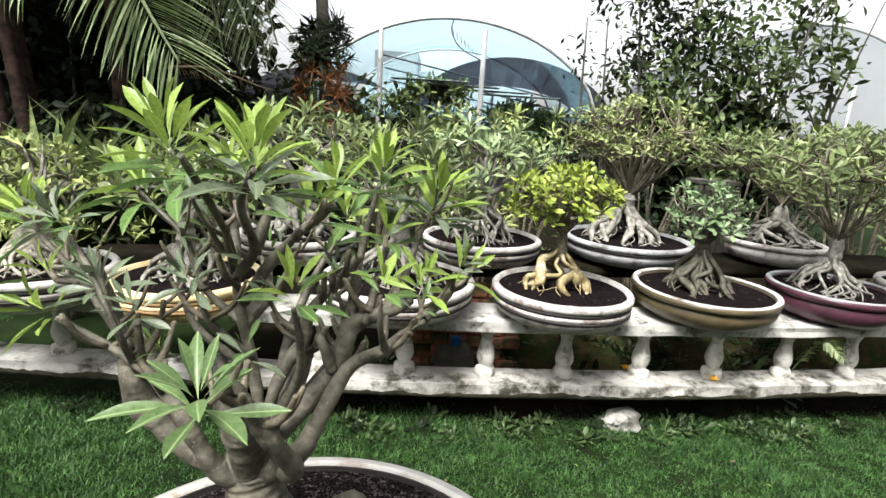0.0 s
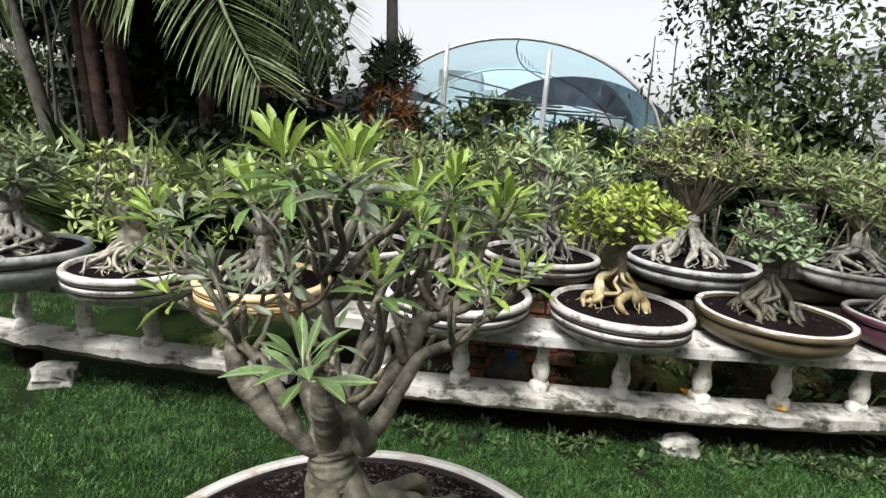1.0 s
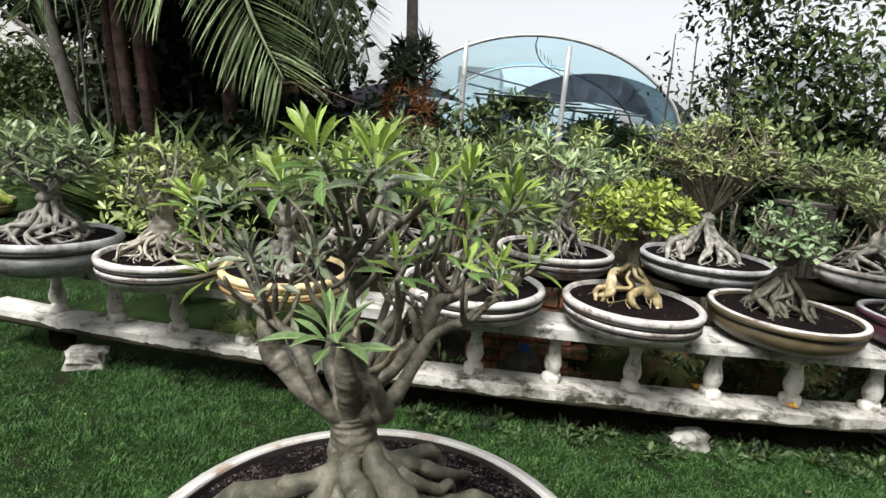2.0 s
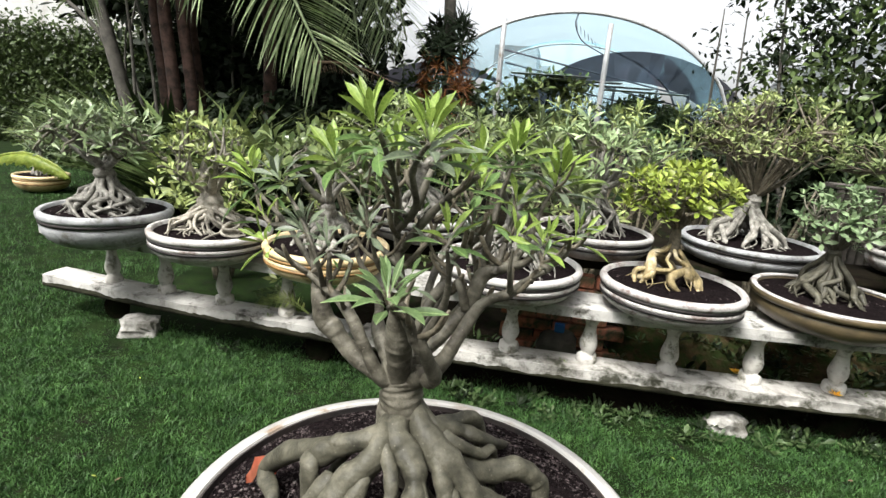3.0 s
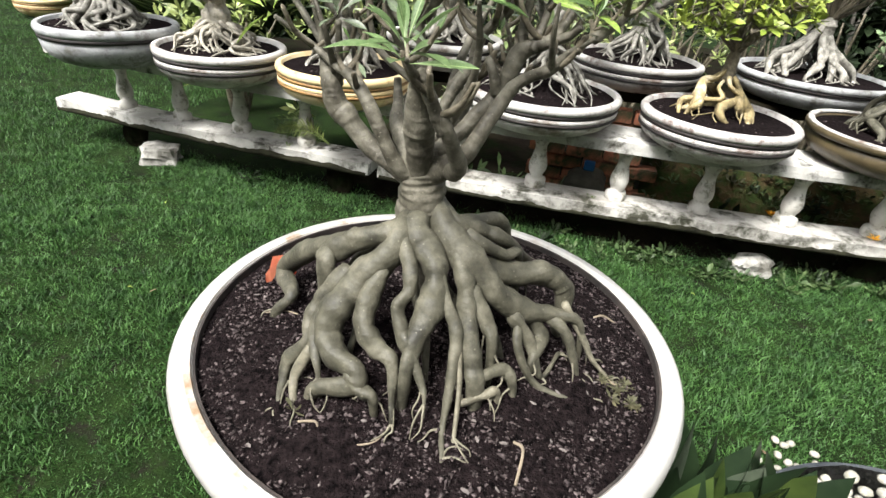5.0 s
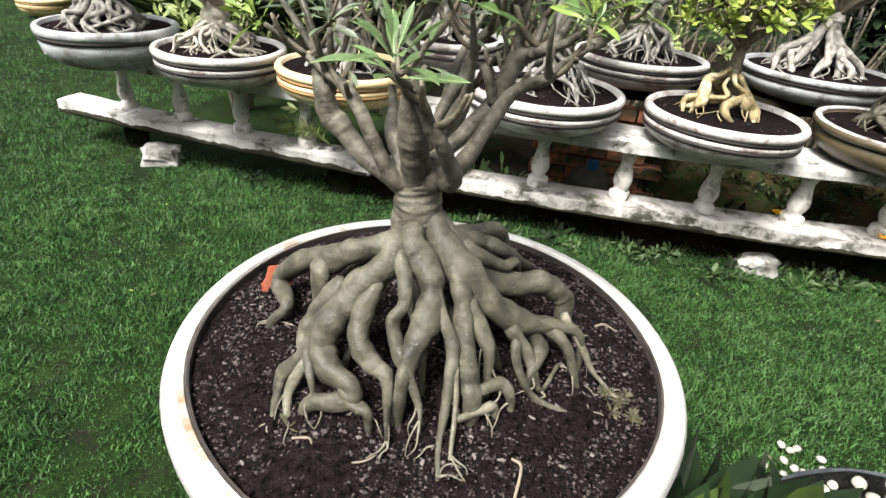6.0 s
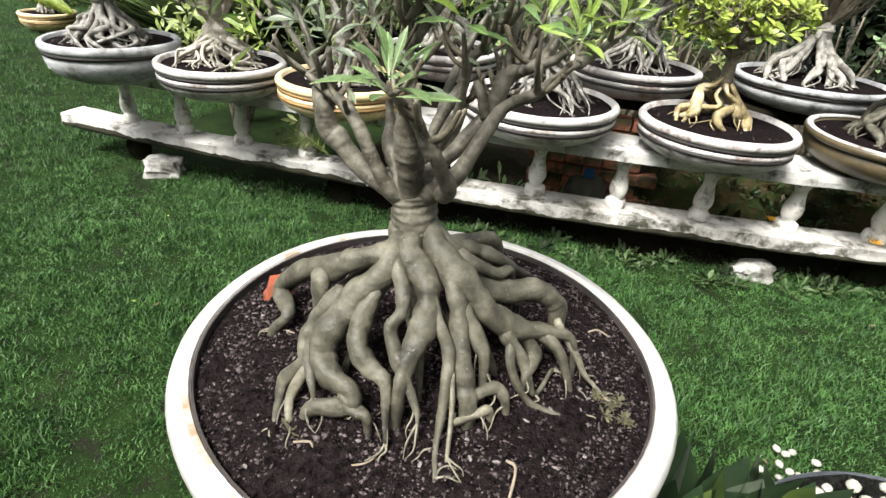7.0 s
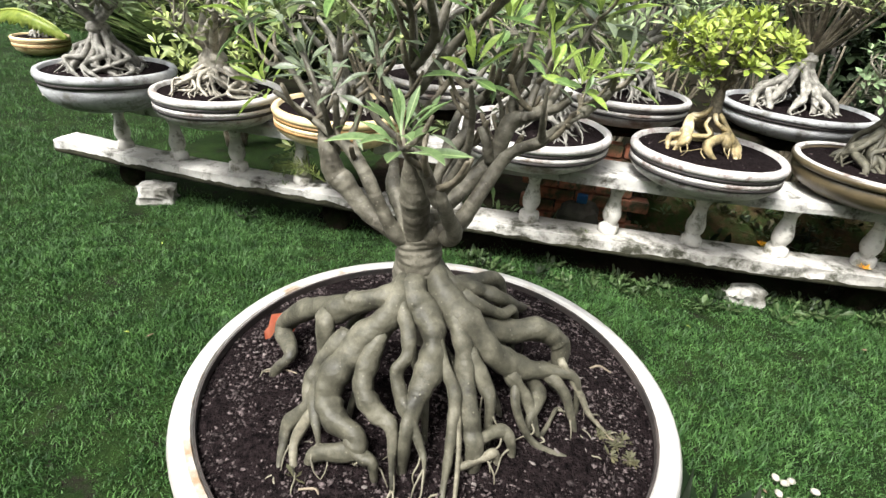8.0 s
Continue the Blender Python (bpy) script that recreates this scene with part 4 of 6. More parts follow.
branch([(-0.072, 0.050, 1.119, 0.0063), (-0.126, 0.060, 1.162, 0.0051), (-0.150, 0.060, 1.231, 0.0037), (-0.203, 0.080, 1.274, 0.0025)])
branch([(-0.005, -0.030, 1.012, 0.0088), (0.032, -0.050, 1.091, 0.0072), (0.043, -0.080, 1.154, 0.0047), (0.041, -0.100, 1.202, 0.0030)])
branch([(-0.023, 0.050, 1.012, 0.0090), (-0.022, 0.100, 1.078, 0.0079), (0.001, 0.160, 1.156, 0.0061), (0.040, 0.210, 1.228, 0.0042)])
branch([(-0.059, 0.050, 1.067, 0.0064), (-0.099, 0.020, 1.123, 0.0055), (-0.110, 0.000, 1.177, 0.0030)])
branch([(-0.010, 0.050, 0.986, 0.0084), (0.042, 0.080, 1.050, 0.0071), (0.061, 0.100, 1.113, 0.0052), (0.044, 0.100, 1.164, 0.0032)])
branch([(-0.088, 0.060, 1.059, 0.0065), (-0.153, 0.080, 1.099, 0.0053), (-0.172, 0.080, 1.173, 0.0039), (-0.154, 0.070, 1.229, 0.0025)])
branch([(-0.072, 0.050, 1.108, 0.0057), (-0.038, 0.070, 1.150, 0.0050), (-0.017, 0.080, 1.192, 0.0038), (-0.025, 0.080, 1.222, 0.0025)])
branch([(-0.190, 0.000, 1.074, 0.0056), (-0.173, 0.020, 1.113, 0.0044), (-0.163, 0.020, 1.156, 0.0031)])

branch([(-0.035, 0.0, 1.235, 0.009), (-0.028, 0.02, 1.27, 0.007), (-0.02, 0.03, 1.298, 0.005)])
branch([(0.02, 0.02, 1.262, 0.007), (0.04, 0.02, 1.28, 0.006), (0.06, 0.02, 1.298, 0.005)])
for rows in (((-0.2, 0.0, 1.09), (-0.23, 0.02, 1.15), (-0.25, 0.03, 1.195)), ((-0.185, 0.0, 1.05), (-0.175, -0.02, 1.10), (-0.17, -0.03, 1.148)), ((-0.288, 0.05, 1.165), (-0.31, 0.058, 1.162), (-0.33, 0.06, 1.16)),
             ((-0.126, 0.06, 1.16), (-0.14, 0.062, 1.20), (-0.15, 0.06, 1.24)), ((0.18, -0.01, 1.165), (0.205, 0.02, 1.18), (0.22, 0.04, 1.198)), ((0.1, 0.04, 1.13), (0.11, 0.07, 1.18), (0.12, 0.09, 1.228)), ((-0.075, 0.045, 1.19), (-0.09, 0.08, 1.25), (-0.10, 0.10, 1.298))):
    branch([(*p, 0.0075 - 0.0016 * i) for i, p in enumerate(rows)])
RNG = np.random.default_rng(5)
LONG = leaf_shape(0.26, 0.25, 0.2, 4, 0.6)
OBOV = leaf_shape(0.36, 0.28, 0.14, 4, 0.68)
ROUND = leaf_shape(0.42, 0.2, 0.2, 3, 0.6)
STRAP = leaf_shape(0.085, 0.3, 0.75, 8, 0.45)
TINY = leaf_shape(0.5, 0.2, 0.15, 2, 0.55)

LEAF_MESHES = {}


def leaf_mesh(material, k):
    """One of a few leaf meshes of length 1, shared by the leaves of the large bonsai."""
    key = (material.name, k)
    if key not in LEAF_MESHES:
        v, f = leaf_shape(0.205 + 0.028 * (k % 3), 0.40 + 0.14 * (k % 2), 0.05 + 0.08 * k, 7, 0.62)
        me = bpy.data.meshes.new("leaf")
        me.from_pydata([tuple(p) for p in v], [], [tuple(int(i) for i in q) for q in f])
        me.materials.append(material)
        me.shade_smooth()
        LEAF_MESHES[key] = me
    return LEAF_MESHES[key]


def whorl(parent, place, way, n, length, inner, outer_mat, rng, lift=(2, 70), origin=T0, rise=0.03):
    """Single leaves in a whorl at a twig's end, the outer ones lower and darker."""
    turn = Vector(way).to_track_quat("Z", "Y").to_matrix().to_4x4()
    base = Matrix.Translation(Vector(place) - origin) @ turn
    for i in range(n):
        t = i / max(n - 1, 1)
        az = i * 2.39996 + rng.normal(0, 0.2)
        el = lift[0] + (lift[1] - lift[0]) * t ** 0.9 + rng.normal(0, 7)
        s = length * (1 - 0.4 * t * t) * rng.uniform(0.8, 1.12)
        ob = new("leaf", leaf_mesh(inner if t > 0.36 else outer_mat, int(rng.integers(0, 4))))
        ob.parent = parent
        ob.matrix_basis = base @ Matrix.Rotation(az, 4, "Z") @ Matrix.Translation((0.004, 0, rise * (t - (0.5 if rise > 0.04 else 0)))) @ Matrix.Rotation(-radians(el), 4, "Y") @ Matrix.Rotation(rng.normal(0, 0.25), 4, "X") @ Matrix.Scale(s, 4)


def tuft(place, way, n, length, kinds):
    """One whorl of leaves; kinds picks its leaf colours."""
    inner, outer_mat = ((M_BIG_YOUNG, M_BIG_MAIN), (M_BIG_YOUNG, M_BIG_YOUNG), (M_BIG_BLUE, M_BIG_BLUE), (M_BIG_FRESH, M_BIG_FRESH), (M_BIG_YOUNG, M_BIG_MAIN), (M_BIG_YOUNG, M_BIG_BLUE))[kinds]
    if place[2] < 1.25 and kinds < 2:
        length *= 0.85
    if kinds == 2:
        n, length = int(n * 1.4), length * 0.72
    whorl(tree, place, way, n, length, inner, outer_mat, np.random.default_rng(31) if kinds == 3 else RNG, (4, 64) if kinds == 3 else (-2, 78) if kinds < 3 else (0, 70), rise=0.06 if kinds > 3 else 0.03)


tuft((-0.070, -0.118, 1.362), (-0.25, -0.1, 1), 26, 0.074, 4)
tuft((0.006, -0.110, 1.350), (0.1, -0.15, 1), 26, 0.077, 5)
tuft((0.108, 0.105, 1.324), (0.1, -0.1, 1), 22, 0.080, 4)
tuft((0.184, 0.125, 1.284), (0.2, -0.15, 1), 26, 0.088, 5)
tuft((-0.004, -0.228, 1.148), (0.06, -0.25, 1), 15, 0.072, 3)
tuft((0.041, -0.10, 1.205), (0.1, -0.2, 1), 11, 0.075, 0)
tuft((0.172, 0.018, 1.186), (0.25, -0.3, 1), 12, 0.075, 1)
tuft((-0.402, 0.122, 1.23), (-0.2, -0.2, 1), 24, 0.085, 4)
tuft((-0.225, -0.002, 1.165), (-0.2, -0.3, 1), 13, 0.085, 2)
tuft((-0.278, -0.022, 1.142), (-0.8, -0.3, 0.7), 9, 0.07, 1)
tuft((0.042, 0.212, 1.232), (0.0, -0.2, 1), 12, 0.09, 0)
tuft((-0.284, 0.02, 1.245), (-0.3, -0.2, 1), 10, 0.08, 2)
tuft((-0.205, 0.08, 1.277), (-0.3, -0.1, 1), 13, 0.095, 0)
tuft((0.133, -0.07, 1.209), (0.1, -0.3, 1), 8, 0.06, 0)
tuft((0.024, 0.02, 1.268), (0.4, -0.1, 1), 9, 0.075, 0)
tuft((0.044, 0.10, 1.168), (0.2, -0.2, 1), 9, 0.075, 2)
tuft((-0.112, 0.0, 1.18), (-0.3, -0.3, 1), 9, 0.07, 2)
tuft((0.06, 0.02, 1.30), (0.1, 0.0, 1), 10, 0.085, 0)
tuft((-0.17, -0.03, 1.15), (-0.1, -0.4, 1), 8, 0.07, 2)
tuft((-0.33, 0.06, 1.16), (-0.5, -0.2, 0.8), 8, 0.075, 0)
tuft((0.22, 0.04, 1.20), (0.5, -0.2, 0.8), 9, 0.07, 1)
tuft((0.12, 0.09, 1.23), (0.1, -0.2, 1), 10, 0.085, 0)
tuft((-0.10, 0.10, 1.30), (-0.1, 0.0, 1), 10, 0.085, 0)
for place in TUFTS:
    whorl(tree, place, (place[0] + 0.03, place[1] - 0.1, 0.5), 5, RNG.uniform(0.03, 0.05), M_BIG_MAIN if RNG.uniform() < 0.6 else M_BIG_BLUE, M_BIG_BLUE, RNG, (5, 75))

# ---- potted bonsai on the bench ----
def bonsai(x, y, z, spread, crown, style, label, seed, roots=12, bark=M_BARK2, leafm=M_LEAF_A, leaf_len=0.06, clusters=60, group="bonsai behind the lawn", trunk_r=0.05, root_h=0.16, name="desert_rose_bonsai", per=9, lean=(0, 0), swirl=0.25, bulb=0.0, root_r=0.45, cone=0.0, fan=False, up=0.0):
    """A pot-grown bonsai: flared roots, short trunk, forking branches and leaf whorls. crown: half-widths, middle height, half-height.
    cone heaps the roots to a steep cone; fan lets thin twigs rise straight from the trunk; up bends leaf whorls upward."""
    rng = np.random.default_rng(seed)
    t = thing(name, x, y, z, label, "bonsai tree", group)
    for i in range(roots):
        a = 6.283 * i / roots + rng.normal(0, 0.3)
        rr = spread * rng.uniform(0.6, 1.0)
        w = rng.normal(0, swirl, 4)
        r0 = trunk_r * root_r * rng.uniform(0.7, 1.2)
        hh = root_h * rng.uniform(0.7, 1.05)
        rows = [(0.35 * trunk_r * math.cos(a), 0.35 * trunk_r * math.sin(a), hh * 1.1, r0 * 0.9),
                (0.3 * rr * math.cos(a + 0.3 * w[0]), 0.3 * rr * math.sin(a + 0.3 * w[0]), hh * rng.uniform(0.85, 1.0) * (1 - 0.22 * cone), r0 * 0.95),
                (0.56 * rr * math.cos(a + w[0]), 0.56 * rr * math.sin(a + w[0]), hh * rng.uniform(0.55, 0.85) * (1 - 0.3 * cone), r0 * (0.8 + bulb * 0.5)),
                (0.76 * rr * math.cos(a + w[1]), 0.76 * rr * math.sin(a + w[1]), hh * rng.uniform(0.2, 0.5) * (1 - 0.2 * cone), r0 * (0.7 + bulb)),
                (0.88 * rr * math.cos(a + w[2]), 0.88 * rr * math.sin(a + w[2]), hh * rng.uniform(0.02, 0.12), r0 * (0.45 + 0.4 * bulb)),
                (rr * math.cos(a + w[3]), rr * math.sin(a + w[3]), -0.012, r0 * 0.2)]
        part("root", tube(bmesh.new(), rows, 4, 8, 0.16, seed * 50 + i), bark, t)
        for k in range(2):
            e, da = rows[3 - (k + i) % 2], rng.normal(0, 0.35 + 0.25 * k)
            toe = [(e[0], e[1], e[2], r0 * 0.36), (e[0] * 1.12 + rng.normal(0, 0.012), e[1] * 1.12 + rng.normal(0, 0.012), e[2] * 0.4 + 0.005, r0 * 0.3), (rr * 1.08 * math.cos(a + w[1] + da), rr * 1.08 * math.sin(a + w[1] + da), -0.01, r0 * 0.12)]
            part("root", tube(bmesh.new(), toe, 3, 6, 0.12, seed + k), bark, t)
    cw, cd, cz, ch = crown
    top = max(root_h * 1.25, cz - ch * (1.2 if fan else 0.75))
    tw, slim = trunk_r, 0.55 if fan else 1.0
    part("trunk", tube(bmesh.new(), [(0, 0, root_h * 0.78, tw * 0.7), (0, 0, root_h * 1.02, tw * 0.95), (lean[0] * 0.4, lean[1] * 0.4, root_h + (top - root_h) * 0.5, tw * 0.85), (lean[0], lean[1], top, tw * 0.62)], 5, 12, 0.14, seed), M_TWIG if bark is M_BARKY else bark, t)
    nb = max(6, clusters // (8 if fan else 7))
    ends = []
    for i in range(nb):
        a = 6.283 * i / nb + rng.normal(0, 0.3)
        e = rng.uniform(0.3, 0.75)
        end = np.array([lean[0] + cw * e * math.cos(a), lean[1] + cd * e * math.sin(a), cz + ch * rng.uniform(-0.45, 0.35)])
        mid = (lean[0] + (end[0] - lean[0]) * 0.5 + rng.normal(0, 0.02), lean[1] + (end[1] - lean[1]) * 0.5 + rng.normal(0, 0.02), top + (end[2] - top) * 0.42)
        part("branch", tube(bmesh.new(), [(lean[0], lean[1], top - 0.03, tw * 0.42 * slim), (*mid, tw * 0.3 * slim), (*end, tw * 0.19 * slim)], 4, 6, 0.14, seed + i), M_TWIG if bark is M_BARKY or fan else bark, t)
        ends.append(end)
    ends = np.array(ends)
    q = rng.normal(0, 1, (clusters, 3))
    q /= np.linalg.norm(q, axis=1)[:, None]
    q *= rng.uniform(0.35, 1.0, (clusters, 1)) ** 0.5
    if fan:
        q /= np.linalg.norm(q, axis=1)[:, None] ** 0.5
        q[:, 2] = np.maximum(q[:, 2], -0.45 + 0.55 * rng.uniform(0, 1, clusters))
    if not fan:
        q[:, 2] = np.where(q[:, 2] < -0.55, -0.4 * q[:, 2], q[:, 2])
    q *= 1 + 0.12 * np.sin(5 * np.arctan2(q[:, 1], q[:, 0]) + seed)[:, None]
    tips = q * np.array([cw, cd, ch]) + np.array([lean[0], lean[1], cz])
    bm = bmesh.new()
    chunks = []
    for p in tips:
        e = ends[np.argmin(np.sum((ends - p) ** 2, 1))]
        tube(bm, [(e[0], e[1], e[2] - 0.01, tw * 0.15), (*((e + p) / 2 + rng.normal(0, 0.016, 3) - np.array([0, 0, 0.012])), tw * 0.11), (*p, tw * 0.07)], 3, 5, 0.1, seed)
        v, f = rosette(rng, per, leaf_len * rng.uniform(0.7, 1.2), style)
        d = Vector(((p[0] - lean[0]) / cw * 0.7 + rng.normal(0, 0.3), (p[1] - lean[1]) / cd * 0.7 + rng.normal(0, 0.3), 0.9 + up))
        m = np.array(d.to_track_quat("Z", "Y").to_matrix())
        chunks.append((v @ m.T + p, f))
    tw_ob = part("twig_mass", bm, M_TWIG if bark is M_BARKY or fan else M_PALETWIG, t)
    tw_ob["kind"] = "stuff"
    v, f = join(chunks)
    ob = raw("foliage", v, f, leafm, t, smooth=True)
    ob["kind"] = "stuff"
    return t


# front row
ROWP = "bench bonsai pots"
pot("bonsai_pot", -2.11, 1.50, 0.75, 0.315, 0.188, "grey", "weathered grey-white bonsai bowl on the bench's end", ROWP, seed=11)
pot("bonsai_pot", -1.49, 1.50, 0.72, 0.30, 0.158, "striped", "white bonsai bowl with brown grooves on the bench", ROWP, seed=12)
pot("bonsai_pot", -0.855, 1.50, 0.72, 0.305, 0.158, "yellow", "yellow glazed bonsai bowl with cream bands on the bench", ROWP, seed=13)
pot("bonsai_pot", 0.03, 1.64, 0.72, 0.35, 0.158, "striped", "wide white bonsai bowl with brown grooves on the bench", ROWP, seed=14)
pot("bonsai_pot", 0.778, 1.645, 0.72, 0.319, 0.158, "mossy", "white banded bonsai bowl with mossy underside on the bench", ROWP, seed=15)
pot("bonsai_pot", 1.513, 1.798, 0.71, 0.337, 0.148, "gold", "brown-gold glazed bonsai bowl with pale rim on the bench", ROWP, seed=16)
pot("bonsai_pot", 2.23, 1.913, 0.72, 0.30, 0.158, "maroon", "maroon glazed bonsai bowl on the bench", ROWP, seed=17)
pot("bonsai_pot", 2.93, 2.05, 0.72, 0.29, 0.158, "striped", "white bonsai bowl at the bench's far part", ROWP, seed=18)

bonsai(-2.11, 1.50, 0.73, 0.24, (0.36, 0.27, 0.37, 0.16), LONG, "grey desert rose bonsai with tangled roots and sparse crown", 21, roots=34, bark=M_GREYROOT, leafm=M_LEAF_S, leaf_len=0.085, clusters=85, trunk_r=0.052, root_h=0.2, swirl=0.5, root_r=0.30, bulb=0.15, cone=1.0, per=8, up=0.4)
bonsai(-1.49, 1.50, 0.70, 0.25, (0.29, 0.25, 0.36, 0.19), OBOV, "pale desert rose bonsai with thick trunk and fine spreading roots", 22, roots=30, bark=M_CREAM, leafm=M_LEAF_A, leaf_len=0.062, clusters=80, trunk_r=0.062, root_h=0.125, swirl=0.4, root_r=0.22, per=7, up=0.3)
bonsai(-0.855, 1.50, 0.70, 0.2, (0.34, 0.27, 0.38, 0.2), OBOV, "leafy desert rose bonsai in a yellow bowl", 23, leafm=M_LEAF_MAIN, leaf_len=0.1, clusters=42, trunk_r=0.045)
bonsai(0.03, 1.64, 0.70, 0.28, (0.36, 0.28, 0.42, 0.2), LONG, "desert rose bonsai with slim pale roots in a wide bowl", 24, roots=18, root_r=0.28, bark=M_GREYROOT, leafm=M_LEAF_MAIN, leaf_len=0.11, clusters=42, trunk_r=0.045, root_h=0.18)
bonsai(0.755, 1.645, 0.70, 0.2, (0.235, 0.20, 0.40, 0.15), ROUND, "small bonsai with bright yellow-green leaves and ochre roots", 25, roots=10, bark=M_BARKY, leafm=M_LEAF_Y, leaf_len=0.056, clusters=150, trunk_r=0.027, root_h=0.18, name="yellow_leaf_bonsai", per=7, bulb=1.25, root_r=0.34, cone=0.15, swirl=0.4)
bonsai(1.47, 1.798, 0.69, 0.19, (0.185, 0.165, 0.355, 0.18), ROUND, "small bonsai with grey forked roots and round blue-green leaves", 26, roots=14, bark=M_BARK, leafm=M_LEAF_T, leaf_len=0.05, clusters=84, trunk_r=0.032, root_h=0.2, bulb=0.35, root_r=0.42, cone=0.8, per=8)
bonsai(2.2, 1.913, 0.70, 0.22, (0.42, 0.3, 0.55, 0.23), LONG, "tall desert rose bonsai with splayed grey roots in a maroon bowl", 27, roots=20, bark=M_GREYROOT, leafm=M_LEAF_B, leaf_len=0.078, clusters=170, trunk_r=0.036, root_h=0.17, root_r=0.36, cone=0.7, fan=True, up=0.3)
bonsai(2.93, 2.05, 0.70, 0.2, (0.3, 0.3, 0.5, 0.2), OBOV, "desert rose bonsai at the bench's far part", 28, leafm=M_LEAF_B, leaf_len=0.069, clusters=60)

# back row on a brick-propped slab
slab = thing("plank_bench", 0, 0, 0, "slab bench on brick piers behind the balustrade, coloured near black for shade", "bench")
# Slab shares the near-black earth colour, which carries its shade.
part("slab", box(bmesh.new(), 5.2, 0.42, 0.06, 1.0, 0, 0, 0.01), M_EARTH_SHADE, slab)
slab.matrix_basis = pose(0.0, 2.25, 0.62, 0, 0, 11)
ROWB = "back row bonsai pots"
for x, y, r, st, lb, sd in ((-0.55, 2.10, 0.31, "striped", "white bonsai bowl with brown grooves in the back row", 31), (0.45, 2.27, 0.335, "striped", "white bonsai bowl with a thick rim in the back row", 32), (1.36, 2.49, 0.377, "grey", "wide grey-brown bonsai bowl in the back row", 33), (2.4, 2.69, 0.30, "white", "pale stained bonsai bowl in the back row", 34)):
    pot("bonsai_pot", x, y, 0.80, r, 0.145, st, lb, ROWB, seed=sd)
bonsai(-0.55, 2.10, 0.78, 0.2, (0.38, 0.3, 0.46, 0.2), LONG, "leafy desert rose bonsai in the back row", 41, leafm=M_LEAF_B, leaf_len=0.1, clusters=55)
bonsai(0.45, 2.27, 0.78, 0.24, (0.38, 0.32, 0.44, 0.22), LONG, "desert rose bonsai with many pale upright roots", 42, roots=22, bark=M_GREYROOT, leafm=M_LEAF_S, leaf_len=0.09, clusters=80, root_h=0.2, root_r=0.28, cone=0.5)
bonsai(1.33, 2.49, 0.78, 0.28, (0.38, 0.34, 0.585, 0.25), OBOV, "dense round-headed desert rose bonsai with pale thick roots", 43, roots=20, leafm=M_LEAF_V, leaf_len=0.05, clusters=270, trunk_r=0.05, root_h=0.23, bulb=0.45, root_r=0.34, cone=0.5, fan=True, per=7, up=0.5)
bonsai(2.4, 2.69, 0.78, 0.28, (0.55, 0.4, 0.5, 0.2), LONG, "wide desert rose bonsai with spread grey roots", 44, roots=20, leafm=M_LEAF_B, leaf_len=0.075, clusters=200, root_h=0.14, root_r=0.3, fan=True, up=0.3)

# brick pier and a scrap of blue plastic in the shade
pier = thing("brick_pier", 0.34, 2.08, 0.0, "low mossy red brick pier under the slab bench", "brick pier")
BRICK = None
for c in range(8):
    for k in range(3):
        if BRICK is None:
            ob = part("brick", box(bmesh.new(), 0.19, 0.095, 0.062, 0, 0, 0, 0.006), M_BRICK, pier, smooth=False)
            BRICK = ob.data
        else:
            ob = new("brick", BRICK)
            ob.parent = pier
        ob.matrix_basis = pose(-0.25 + 0.2 * k + (0.1 if c % 2 else 0), 0.006 * math.sin(k * 7 + c * 3), 0.03 + 0.072 * c, 0, 0, 1.5 * math.sin(k * 3 + c))
def earth_bank():
    """A low mossy bank of earth and leaf mould behind the bench."""
    bm = bmesh.new()
    rows = []
    for i in range(71):
        x = 0.62 + 2.6 * i / 70
        f = bench_front(x) + 0.42 + 0.05 * noise.noise(Vector((x * 3, 0, 5)))
        rows.append([bm.verts.new((x, f + 0.09 * j + 0.02 * noise.noise(Vector((x * 9, j, 1))), 0.01 + 0.34 * min(1, j / 3.0) ** 0.8 * (0.75 + 0.3 * noise.noise(Vector((x * 2.5, 2, 0)))) + 0.03 * noise.noise(Vector((x * 14, j * 1.3, 2))))) for j in range(7)])
    for a, b in zip(rows, rows[1:]):
        for j in range(6):
            bm.faces.new((a[j], b[j], b[j + 1], a[j + 1]))
    return tagged(link("earth_bank", bm, M_BANK), "low mossy bank of brown earth behind the bench", "soil", kind="structure")


earth_bank()
bm = box(bmesh.new(), 0.055, 0.03, 0.05, 0, 0, 0.025, 0.004)
ob = tagged(link("plastic_scrap", bm, M_BLUE, smooth=False), "small scrap of blue plastic below the bench", "plastic scrap")
ob.location = (0.33, 1.98, 0.245)
bm = blob(bmesh.new(), (0.12, 0.09, 0.10), np.random.default_rng(9), 0.25, 3)
ob = tagged(link("rock", bm, M_GREYBARK, smooth=False), "dark stone in the shade below the bench", "stone")
ob.location = (0.33, 2.0, 0.15)


